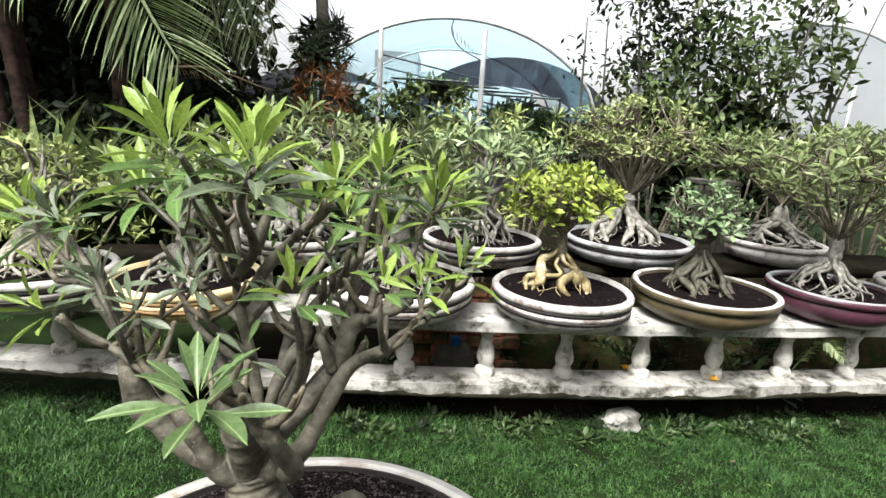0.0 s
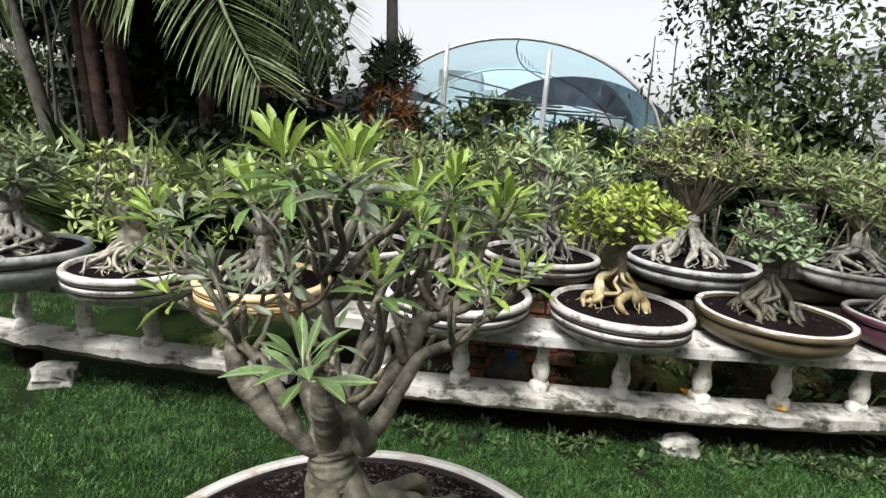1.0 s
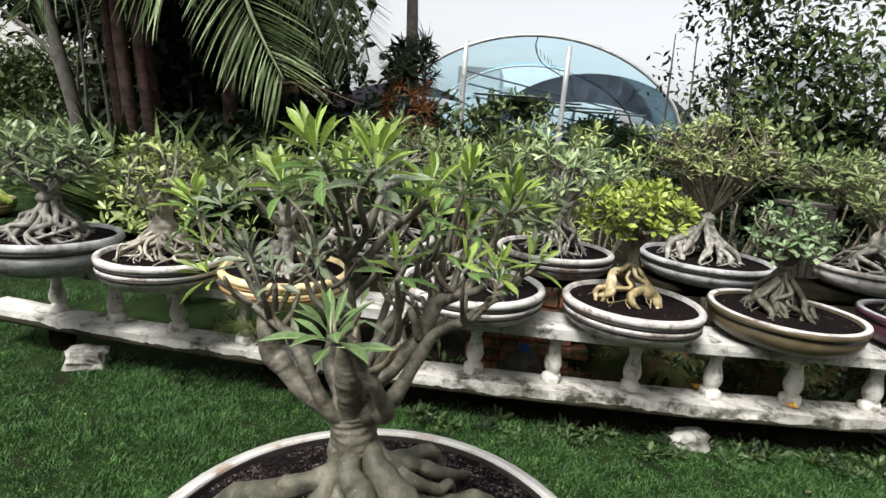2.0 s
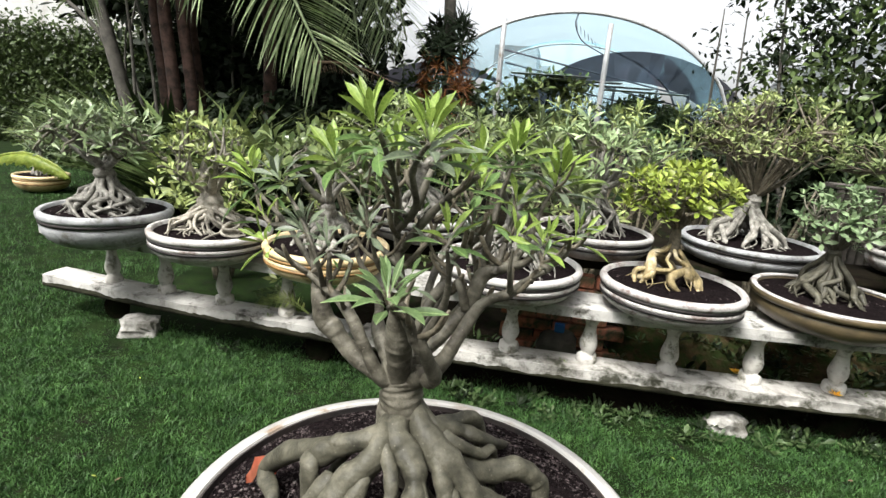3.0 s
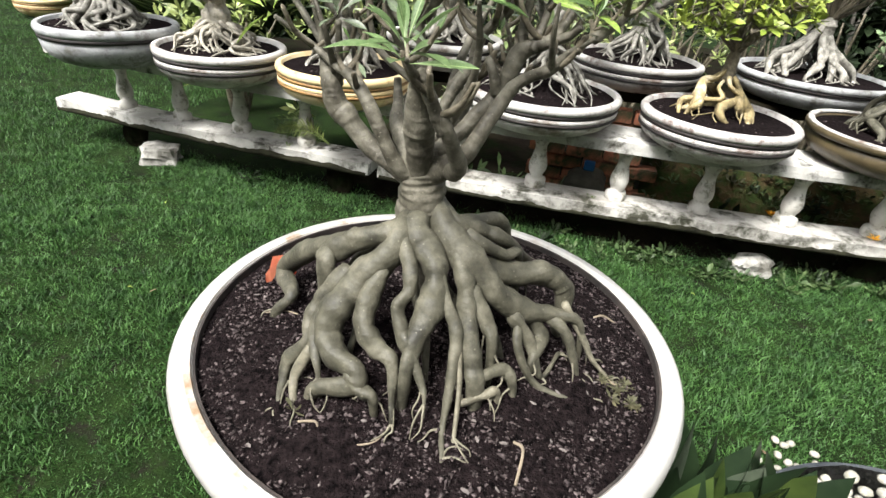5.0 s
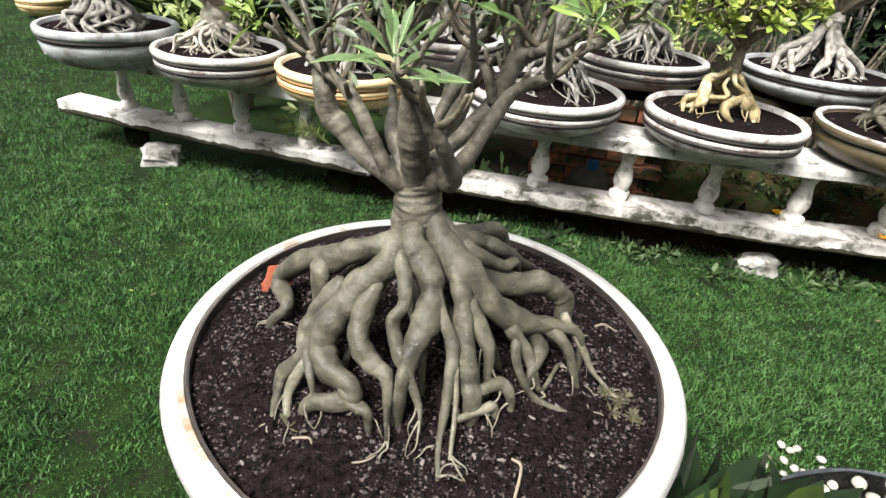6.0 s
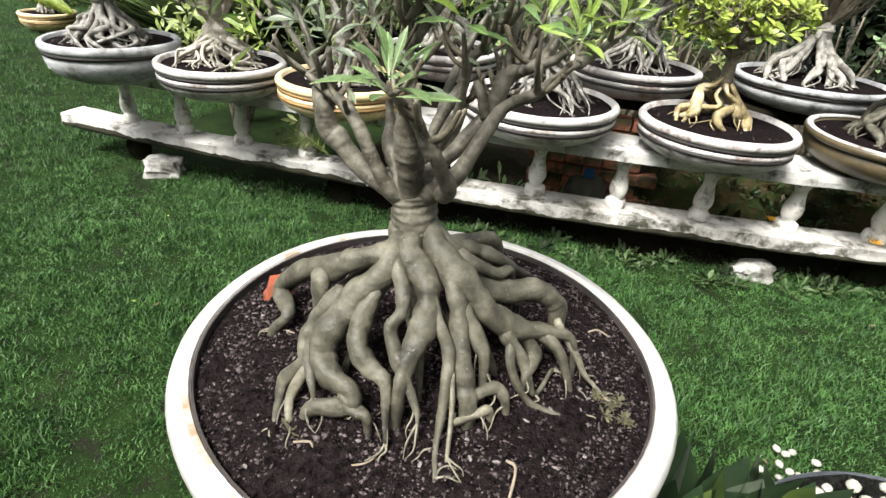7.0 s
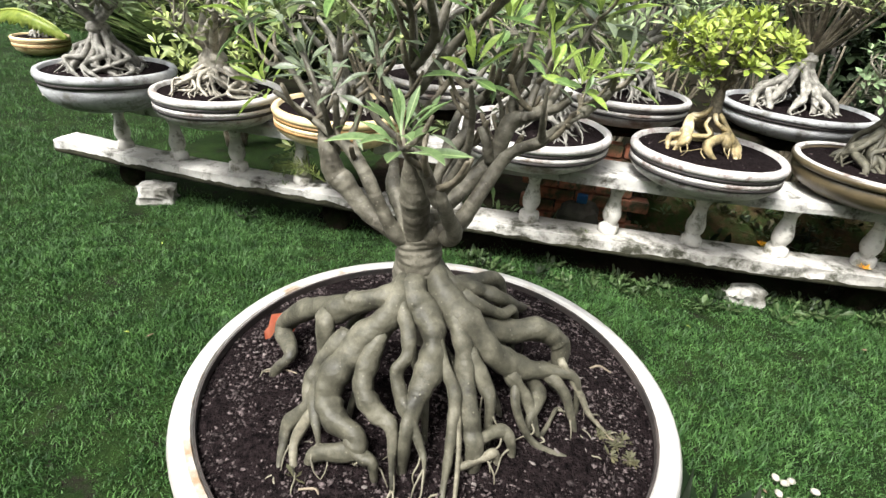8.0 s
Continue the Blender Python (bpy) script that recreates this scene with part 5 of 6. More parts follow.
# ---- background ----
def shrub(x, y, r, h, material, label, seed, n=420, length=0.12, shape=None, name="shrub", group="background shrubs", category="shrub"):
    """An uneven shrub: stems from the ground and clumps of leaves with gaps."""
    rng = np.random.default_rng(seed)
    t = thing(name, x, y, 0.0, label, category, group)
    ends = []
    for i in range(9):
        a, e = rng.uniform(0, 6.283), rng.uniform(0.2, 0.85)
        p = (r * e * math.cos(a), r * e * math.sin(a), h * rng.uniform(0.5, 0.95))
        part("stem", tube(bmesh.new(), [(0.05 * math.cos(a), 0.05 * math.sin(a), -0.02, 0.02), (p[0] * 0.5, p[1] * 0.5, p[2] * 0.55, 0.014), (*p, 0.006)], 4, 5, 0.1, seed + i), M_TWIG, t)
        ends.append(p)
    ends = np.array(ends)
    m = max(20, n // 7)
    k = rng.integers(0, len(ends), m)
    off = rng.normal(0, 1, (m, 3)) * np.array([r * 0.36, r * 0.36, h * 0.2])
    pts = ends[k] + off
    pts[:, 2] = np.clip(pts[:, 2], 0.1 * h, h * 1.02)
    chunks = []
    for p, o in zip(pts, off):
        v, f = rosette(rng, 9, length * rng.uniform(0.6, 1.2), shape or LONG)
        q = np.array(Vector((o[0] / r + rng.normal(0, 0.3), o[1] / r + rng.normal(0, 0.3), 0.8)).to_track_quat("Z", "Y").to_matrix())
        chunks.append((v @ q.T + p, f))
    v, f = join(chunks)
    ob = raw("foliage", v, f, material, t, smooth=True)
    ob["kind"] = "stuff"
    return t


sd = 100
# Shrubs in the near-black leaf carry painted shade between the rows.
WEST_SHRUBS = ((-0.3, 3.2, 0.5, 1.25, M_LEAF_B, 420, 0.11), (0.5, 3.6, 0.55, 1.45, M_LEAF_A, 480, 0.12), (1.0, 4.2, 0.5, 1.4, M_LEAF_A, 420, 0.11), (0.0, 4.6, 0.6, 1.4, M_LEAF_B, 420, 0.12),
                            (-1.2, 3.0, 0.5, 1.2, M_LEAF_A, 420, 0.12), (-1.9, 3.3, 0.6, 0.95, M_LEAF_DARK_SHADE, 420, 0.12), (-2.2, 2.6, 0.4, 1.05, M_LEAF_A, 300, 0.12), (-1.0, 4.4, 0.6, 1.35, M_LEAF_DARK_SHADE, 500, 0.11), (-0.6, 5.6, 0.7, 1.5, M_LEAF_DARK_SHADE, 500, 0.12))
EAST_SHRUBS = ((1.9, 3.6, 0.5, 1.2, M_LEAF_DARK_SHADE, 420, 0.1), (2.8, 3.9, 0.6, 1.3, M_LEAF_DARK_SHADE, 420, 0.12), (3.6, 3.4, 0.6, 1.2, M_LEAF_B, 420, 0.12), (1.8, 5.4, 0.7, 1.5, M_LEAF_DARK_SHADE, 500, 0.12), (3.9, 5.0, 0.8, 1.5, M_LEAF_DARK_SHADE, 500, 0.13), (4.6, 3.6, 0.7, 1.3, M_LEAF_B, 420, 0.12),
                            (0.9, 6.6, 0.8, 1.5, M_LEAF_DARK_SHADE, 500, 0.13), (2.6, 7.2, 0.9, 1.6, M_LEAF_DARK_SHADE, 500, 0.14), (-0.2, 7.4, 0.8, 1.4, M_LEAF_DARK_SHADE, 500, 0.13), (5.5, 6.2, 0.9, 1.5, M_LEAF_B, 500, 0.14), (7.0, 7.0, 1.0, 1.6, M_LEAF_DARK_SHADE, 500, 0.15))
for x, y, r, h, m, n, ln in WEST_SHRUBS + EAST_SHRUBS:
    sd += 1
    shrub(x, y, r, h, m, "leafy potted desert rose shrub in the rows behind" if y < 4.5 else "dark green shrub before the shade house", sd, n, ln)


def strap_plant(x, y, n, length, material, label, seed, name="strap_leaf_plant", steep=62):
    rng = np.random.default_rng(seed)
    a = rng.uniform(0, 6.283, n)
    e = np.radians(rng.uniform(steep, 87, n))
    way = np.stack([np.cos(a) * np.cos(e), np.sin(a) * np.cos(e), np.sin(e)], 1)
    v, f = leaves(np.stack([0.06 * np.cos(a), 0.06 * np.sin(a), np.full(n, -0.01)], 1), way, length * rng.uniform(0.6, 1.1, n), STRAP, rng, 0.1)
    ob = raw(name, v, f, material, smooth=True)
    ob.location = (x, y, 0.0)
    return tagged(ob, label, "plant", "strap-leaved plants")


for i, (x, y, n, ln) in enumerate(((-3.4, 3.9, 70, 1.4), (-3.0, 3.6, 70, 1.3), (-3.9, 4.2, 70, 1.45), (-2.7, 4.2, 60, 1.35), (-4.6, 4.6, 60, 1.4), (-2.2, 3.6, 50, 1.15), (-5.2, 5.2, 60, 1.4), (-2.8, 3.5, 44, 1.25))):
    strap_plant(x, y, n, ln, (M_LEAF_B, M_LEAF_H, M_LEAF_DARK_SHADE)[i % 3], "clump of arching green strap-shaped leaves", 300 + i, steep=72 if y < 4 else 64)


# trunks at the left back
def trunk_thing(name, rows, material, label, group, segs=12):
    t = thing(name, rows[0][0], rows[0][1], 0.0, label, "tree", group)
    part("trunk", tube(bmesh.new(), [(x - rows[0][0], y - rows[0][1], z, r) for x, y, z, r in rows], 6, segs, 0.12, len(label)), material, t)
    return t


for dx, y, r in ((-4.68, 5.05, 0.06), (-4.46, 4.95, 0.075), (-4.3, 5.05, 0.07), (-4.36, 5.3, 0.05)):
    trunk_thing("slender_palm", [(dx + 0.15, y, -0.05, r * 1.25), (dx + 0.06, y, 1.3, r), (dx - 0.05, y, 2.5, r * 0.9), (dx - 0.2, y + 0.1, 4.8, r * 0.8)], M_PALMBARK, "red-brown slender palm trunk in a dark clump", "palm clump")
leaner = trunk_thing("leaning_tree", [(-5.35, 5.5, -0.05, 0.11), (-5.6, 5.5, 1.15, 0.09), (-5.95, 5.5, 2.55, 0.08), (-6.5, 5.6, 4.8, 0.08)], M_GREYBARK, "leaning grey tree trunk with a bare side branch", "")
part("branch", tube(bmesh.new(), [(-0.4, 0, 1.75, 0.05), (-0.65, -0.05, 2.1, 0.035), (-1.1, -0.1, 2.45, 0.02), (-1.5, -0.1, 2.6, 0.008)], 4, 8, 0.1, 3), M_GREYBARK, leaner)


def frond(t, rows, n, length, seed, material=M_LEAF_PALM, width=0.05):
    """A palm frond: a curved rib and two ranks of narrow drooping leaflets."""
    rng = np.random.default_rng(seed)
    part("rib", tube(bmesh.new(), rows, 8, 6, 0.02, seed), material, t)
    s = spline(rows, 24)
    pts, ways, size = [], [], []
    for k in range(n):
        u = 0.12 + 0.88 * k / n
        i = min(int(u * (len(s) - 1)), len(s) - 2)
        d = Vector(s[i + 1, :3] - s[i, :3]).normalized()
        side = d.cross(Vector((0.15, -1, 0.1))).normalized()
        for sgn in (-1, 1):
            w = d * 0.85 + side * sgn * (1.5 - 0.75 * u) + Vector((0, rng.normal(0, 0.12), -0.1 + rng.normal(0, 0.05)))
            pts.append(s[i, :3])
            ways.append(w)
            size.append(length * (1 - 0.55 * abs(u - 0.35)) * rng.uniform(0.9, 1.08))
    v, f = leaves(np.array(pts), np.array(ways), np.array(size), leaf_shape(width, 0.35, 0.14, 4, 0.4), rng, 0.2)
    ob = raw("leaflet_mass", v, f, material, t, smooth=True)
    ob["kind"] = "stuff"


palm = thing("palm", 0, 0, 0, "arching palm crown with long narrow hanging leaflets", "palm tree")
FRONDS = ((((-2.95, 4.5, 3.7), (-2.66, 4.2, 2.95), (-2.43, 4.0, 2.45), (-2.24, 3.93, 2.12), (-2.0, 3.9, 1.74)), 54, 0.86, 0.05),
          (((-3.5, 4.5, 3.7), (-3.55, 4.3, 3.1), (-3.45, 4.2, 2.75), (-3.3, 4.15, 2.5)), 26, 0.85, 0.05),
          (((-3.0, 4.9, 3.7), (-2.5, 4.9, 3.3), (-2.05, 4.95, 2.75), (-1.78, 5.0, 2.1)), 52, 0.62, 0.045),
          (((-3.0, 5.1, 3.8), (-2.4, 5.3, 3.5), (-1.95, 5.5, 2.9), (-1.72, 5.6, 2.15)), 56, 0.68, 0.04),
          (((-3.0, 5.3, 3.9), (-2.6, 5.6, 3.6), (-2.2, 5.8, 3.0), (-2.05, 5.9, 2.0)), 56, 0.7, 0.045),
          (((-3.0, 5.0, 3.6), (-2.6, 5.2, 3.1), (-2.32, 5.3, 2.5), (-2.2, 5.3, 1.95)), 50, 0.6, 0.045))
FAR_FRONDS = ((((-3.4, 4.9, 3.7), (-4.3, 4.6, 3.3), (-5.0, 4.5, 2.7), (-5.2, 4.5, 2.3)), 36, 0.7, 0.04),
          (((-3.4, 5.3, 3.8), (-4.4, 5.6, 3.5), (-5.2, 5.8, 2.8), (-5.5, 5.9, 2.4)), 36, 0.7, 0.04),
          (((-3.2, 5.3, 3.8), (-3.4, 6.2, 3.7), (-3.5, 6.9, 3.1), (-3.5, 7.2, 2.5)), 36, 0.8, 0.04),
          (((-3.3, 4.6, 3.8), (-3.9, 4.0, 3.8), (-4.5, 3.5, 3.5), (-4.9, 3.2, 3.1)), 40, 0.8, 0.05),
          (((-3.2, 4.5, 3.9), (-3.1, 3.8, 4.1), (-3.0, 3.1, 3.9), (-2.9, 2.6, 3.5)), 40, 0.8, 0.05))
for k, (pts, n, ln, wd) in enumerate(FRONDS + FAR_FRONDS):
    frond(palm, [(*p, 0.028 * (1 - i / len(pts)) + 0.003) for i, p in enumerate(pts)], n, ln, k + 1, width=wd)
frond(palm, [(-2.75, 5.2, 1.8, 0.02), (-2.2, 5.0, 1.79, 0.012), (-1.62, 5.0, 1.62, 0.004)], 30, 0.16, 21, M_DRY, 0.06)
part("trunk", tube(bmesh.new(), [(-3.5, 5.5, -0.05, 0.1), (-3.4, 5.4, 1.8, 0.085), (-3.1, 4.8, 3.8, 0.08)], 5, 12, 0.08, 4), M_PALMBARK, palm)


def leafy_mass(name, centre, size, n, material, label, seed, length=0.14, category="hedge", shape=None, stems=12, clump=130):
    """A wide uneven mass of leaves on woody stems."""
    rng = np.random.default_rng(seed)
    t = thing(name, centre[0], centre[1], 0, label, category)
    for i in range(stems):
        px, py = rng.uniform(-0.8, 0.8) * size[0], rng.uniform(-0.6, 0.6) * size[1]
        tz = centre[2] + size[2] * rng.uniform(-0.2, 0.7)
        part("stem", tube(bmesh.new(), [(px * 0.8, py, -0.03, 0.025), (px + rng.normal(0, 0.2), py, tz * 0.5, 0.016), (px + rng.normal(0, 0.35), py + rng.normal(0, 0.1), tz, 0.006)], 4, 6, 0.1, seed + i), M_GREYBARK, t)
    hubs = rng.uniform(-1, 1, (max(14, n // clump), 3))
    k = rng.integers(0, len(hubs), n)
    p = hubs[k] + rng.normal(0, 0.2, (n, 3))
    p = p * np.array(size) + np.array([0, 0, centre[2]])
    p[:, 2] = np.maximum(p[:, 2], 0.05)
    way = rng.normal(0, 1, (n, 3)) + np.array([0, -0.5, 0.1])
    v, f = leaves(p, way, length * rng.uniform(0.6, 1.3, n), shape or ROUND, rng, 0.6)
    ob = raw("foliage", v, f, material, t, smooth=True)
    ob["kind"] = "stuff"
    return t


# Near-black leaves here stand in for the deep shade behind the palms.
leafy_mass("thicket", (-4.1, 6.3, 1.6), (1.1, 0.5, 1.9), 12000, M_LEAF_DARK_SHADE, "dense thicket behind the palm, coloured near black for shade", 401, 0.2, "thicket", clump=40)
leafy_mass("thicket", (-4.2, 7.3, 2.0), (1.5, 0.4, 2.2), 9000, M_LEAF_DARK_SHADE, "tall thicket closing the palm clump, coloured near black for shade", 412, 0.24, "thicket", clump=40)
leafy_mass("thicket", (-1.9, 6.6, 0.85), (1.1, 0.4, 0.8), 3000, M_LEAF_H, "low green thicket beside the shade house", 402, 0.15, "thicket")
leafy_mass("thicket", (-2.2, 4.9, 0.7), (1.3, 0.4, 0.6), 3000, M_LEAF_DARK_SHADE, "undergrowth below the palm, coloured near black for shade", 411, 0.13, "thicket")
leafy_mass("hedge", (-10.3, 8.35, 1.15), (3.9, 0.22, 1.12), 42000, M_LEAF_H, "ivy-grown hedge along the garden wall", 403, 0.12, clump=12)
leafy_mass("shrubbery", (-6.8, 6.6, 0.45), (1.6, 0.4, 0.5), 3000, M_LEAF_H, "green shrubbery below the hedge", 404, 0.15, "shrub")
# Near-black leaves paint the tree's inner shade and its backlit boughs.
leafy_mass("leafy_tree", (3.15, 5.5, 1.05), (0.7, 0.35, 0.62), 5200, M_LEAF_DARK_SHADE, "dark climber-covered tree with large leaves", 405, 0.17, "tree", stems=4, clump=60)
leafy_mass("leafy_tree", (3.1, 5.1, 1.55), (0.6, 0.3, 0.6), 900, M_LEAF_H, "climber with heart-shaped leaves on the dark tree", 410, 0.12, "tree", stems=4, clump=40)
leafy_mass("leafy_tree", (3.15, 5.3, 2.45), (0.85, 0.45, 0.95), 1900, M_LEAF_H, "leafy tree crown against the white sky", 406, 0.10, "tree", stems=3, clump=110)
leafy_mass("leafy_tree", (3.0, 5.6, 2.4), (0.7, 0.35, 0.95), 1300, M_LEAF_DARK_SHADE, "inner boughs of the leafy tree, coloured near black for shade", 418, 0.11, "tree", stems=3, clump=90)
leafy_mass("leafy_tree", (2.15, 5.3, 2.35), (0.5, 0.35, 0.9), 700, M_LEAF_DARK_SHADE, "sparse leafy sprigs against the white sky", 409, 0.085, "tree", stems=3, clump=50)
leafy_mass("leafy_tree", (2.25, 5.2, 2.2), (0.5, 0.3, 0.9), 380, M_LEAF_H, "thin bright sprigs beside the leafy tree", 419, 0.08, "tree", stems=2, clump=36)
leafy_mass("leafy_tree", (4.3, 5.6, 2.5), (0.5, 0.4, 0.9), 600, M_LEAF_H, "slender leafy tree at the nursery's side", 407, 0.13, "tree", stems=5, clump=60)
leafy_mass("far_trees", (1.0, 24.0, 0.9), (16.0, 1.5, 0.9), 6000, M_LEAF_DARK_SHADE, "far line of dark trees", 408, 0.5, "trees", stems=20)
for i, (x, y) in enumerate(((-6.4, 6.3), (-7.2, 6.6), (-6.0, 5.6))):
    strap_plant(x, y, 44, 1.1, M_LEAF_A if i == 0 else M_LEAF_B, "clump of yellowish arching strap-shaped leaves", 340 + i)

# Added canopy, out of view: keeps sky light off the palm clump.
leafy_mass("leaf_canopy", (-3.8, 5.3, 4.1), (1.7, 1.1, 0.35), 4500, M_LEAF_DARK_SHADE, "added unseen canopy keeping sky light off the palm clump", 413, 0.36, "trees", shape=LONG, stems=5, clump=30)

leafy_mass("leaf_canopy", (-6.1, 6.9, 3.4), (1.5, 0.4, 0.8), 7500, M_LEAF_DARK_SHADE, "dark hanging palm leaves above the leaning trunk", 415, 0.34, "trees", shape=LONG, stems=4, clump=30)
leafy_mass("thicket", (-5.4, 6.9, 0.9), (0.8, 0.4, 1.0), 4000, M_LEAF_DARK_SHADE, "dark shrub between the leaning trunk and the palms", 416, 0.18, "thicket", clump=30)

# garden wall at the left back
bm = bmesh.new()
box(bm, 14.0, 0.2, 4.6, -11.5, 8.8, 2.3, 0.01)
tagged(link("wall_west", bm, M_WALL, smooth=False), "pale plastered garden wall behind the hedge", "wall", kind="structure")

# Added wall, never in view: blocks the rear sky so front faces darken.
bm = bmesh.new()
box(bm, 26.0, 0.3, 5.0, 0.0, -6.0, 2.5, 0.01)
tagged(link("sky_block_south", bm, mat("sky_block_plaster", (0.20, 0.20, 0.17), (0.13, 0.13, 0.11), rough=0.9, scale=1.5, bump=0.1), smooth=False), "plain added wall, unseen, blocking sky light from behind the lawn", "wall", kind="structure")

# Another added wall outside the view, to dim the lawn's right side.
bm = bmesh.new()
box(bm, 0.3, 6.6, 5.0, 4.3, -2.52, 2.5, 0.01)
tagged(link("sky_block_east", bm, bpy.data.materials["sky_block_plaster"], smooth=False), "plain added wall, unseen, blocking sky light beside the lawn", "wall", kind="structure")

# red bromeliad totem
totem = thing("bromeliad_post", -1.3, 6.0, 0, "post grown over with red-brown bromeliads", "plant")
part("post", tube(bmesh.new(), [(0.1, 0, -0.05, 0.09), (0.05, 0, 1.5, 0.08), (-0.06, 0, 3.6, 0.06)], 5, 10, 0.08, 2), M_GREYBARK, totem)
rng = np.random.default_rng(77)
for lo, hi, m_, n_ in ((0.85, 2.0, M_LEAF_RED, 120), (1.95, 2.45, M_LEAF_DARK_SHADE, 40), (0.9, 1.85, M_LEAF_DARK_SHADE, 14)):
    for i in range(n_):
        a, z = rng.uniform(0, 6.283), rng.uniform(lo, hi)
        v, f = rosette(rng, 13, 0.17 if lo < 1.5 else rng.uniform(0.14, 0.3), leaf_shape(0.14, 0.3, 0.45, 4, 0.4), (0, 70), True)
        q = np.array(Vector((math.cos(a), math.sin(a), 0.7)).to_track_quat("Z", "Y").to_matrix())
        rr = (0.34 if lo < 1.5 else rng.uniform(0.08, 0.24)) * (1.12 - 0.4 * (z - lo))
        raw("bromeliad", v @ q.T + np.array([rr * math.cos(a), rr * math.sin(a), z]), f, m_, totem, smooth=True)


# ---- shade house ----
def tint_through(c):
    if max(c) < 0.2:
        return (0.42, 0.41, 0.47, 1)
    return (min(1, c[0] * 0.8 + 0.28), min(1, c[1] * 0.7 + 0.38), min(1, c[2] * 0.6 + 0.47), 1)


def film_mat(name, colour, alpha, rough=0.5):
    m = bpy.data.materials.new(name)
    m.use_nodes = True
    n, l = m.node_tree.nodes, m.node_tree.links
    b = n["Principled BSDF"]
    b.inputs["Base Color"].default_value = (*colour, 1)
    b.inputs["Roughness"].default_value = rough
    tr = n.new("ShaderNodeBsdfTransparent")
    tr.inputs["Color"].default_value = tint_through(colour)
    tn = n.new("ShaderNodeTexNoise")
    tn.inputs["Scale"].default_value = 3.0
    mr = n.new("ShaderNodeMapRange")
    mr.inputs["To Min"].default_value, mr.inputs["To Max"].default_value = alpha - 0.1, alpha + 0.1
    l.new(tn.outputs["Fac"], mr.inputs["Value"])
    ms = n.new("ShaderNodeMixShader")
    l.new(mr.outputs["Result"], ms.inputs["Fac"])
    l.new(tr.outputs["BSDF"], ms.inputs[1])
    l.new(b.outputs["BSDF"], ms.inputs[2])
    l.new(ms.outputs["Shader"], n["Material Output"].inputs["Surface"])
    return m


M_FILM = film_mat("pale_blue_film", (0.62, 0.81, 0.90), 0.16)
M_NETC = mat("net_cord", (0.03, 0.035, 0.05), (0.05, 0.055, 0.07), rough=0.8)
M_NET = film_mat("dark_shade_net", (0.022, 0.026, 0.045), 0.78, 0.8)
house = thing("shade_house", 0, 0, 0, "arched shade house with pale blue plastic film and dark netting", "greenhouse")


def arch(x0, x1, z0, top, y, n=24):
    return [(x0 + (x1 - x0) * i / n, y, z0 + (top - z0) * (1 - (2 * i / n - 1) ** 2) ** 0.62) for i in range(n + 1)]


def sheet(name, a, b, material, parent, thick=0.006):
    bm = bmesh.new()
    ra, rb = [bm.verts.new(p) for p in a], [bm.verts.new(p) for p in b]
    for i in range(len(a) - 1):
        bm.faces.new((ra[i], ra[i + 1], rb[i + 1], rb[i]))
    bmesh.ops.solidify(bm, geom=bm.faces[:], thickness=thick)
    return part(name, bm, material, parent)


FA, BA = arch(-2.3, 2.95, 1.6, 3.16, 9.0), arch(-2.3, 2.95, 1.6, 3.16, 13.0)
part("hoop", tube(bmesh.new(), [(*p, 0.03) for p in FA], 2, 8), M_METAL, house)
part("hoop", tube(bmesh.new(), [(*p, 0.022) for p in BA], 2, 8), M_METAL, house)
sheet("roof_film", FA, BA, M_FILM, house)
sheet("gable_film", [(x, 15.3, z + 0.4) for x, y, z in BA], [(x, 15.3, 1.5) for x, y, z in BA], M_FILM, house)
for x in (-0.97, 0.83):
    part("post", tube(bmesh.new(), [(x, 9.0, -0.05, 0.05), (x, 9.0, 1.5, 0.05), (x + (-0.0), 9.0, 3.0, 0.045)], 2, 10), M_METAL, house)
for x in (1.35, 2.3, -0.3, 3.0):
    part("post", tube(bmesh.new(), [(x, 12.5, -0.05, 0.03), (x, 12.5, 2.2, 0.03)], 2, 8), M_METAL, house)
FB, BB = arch(-0.6, 3.75, 1.5, 2.76, 10.4), arch(-0.3, 4.0, 1.5, 2.45, 14.0)
sheet("net_roof", FB, BB, M_NET, house)
for k in range(4):
    part("roof_sheet", box(bmesh.new(), 1.5, 0.5, 0.01, -0.1 + 0.6 * k, 9.9 + 0.1 * k, 2.18 - 0.06 * k, 0.002), M_WALL, house, "pale corrugated roof strip", smooth=False)
torn = part("torn_net", tube(bmesh.new(), [(0.27, 9.0, 3.14, 0.012), (0.25, 9.0, 2.95, 0.012), (0.4, 9.0, 2.7, 0.012), (0.78, 9.0, 2.5, 0.012)], 5, 6), M_NETC, house, "torn hanging strip of netting")
for k in range(7):
    part("cord", tube(bmesh.new(), [(0.26 + 0.07 * k, 9.0, 3.0 - 0.06 * k, 0.006), (0.29 + 0.07 * k, 9.0, 2.86 - 0.05 * k, 0.006)], 2, 5), M_NETC, torn)
FC, BC = arch(-4.2, -0.6, 1.5, 2.35, 10.6), arch(-4.2, -0.6, 1.5, 2.3, 14.0)
sheet("net_roof", FC, BC, M_NET, house)
sheet("net_wall", [(x, 16.0, 1.7) for x, y, z in BB], [(x, 16.0, 0.0) for x, y, z in BB], M_NET, house)
for z, y in ((2.3, 9.2), (2.15, 10.0), (2.0, 11.0)):
    part("crossbar", tube(bmesh.new(), [(-0.97, y - 0.2, z + 0.2, 0.016), (2.6, y + 1.4, z - 0.3, 0.016)], 2, 6), M_NETC, house)

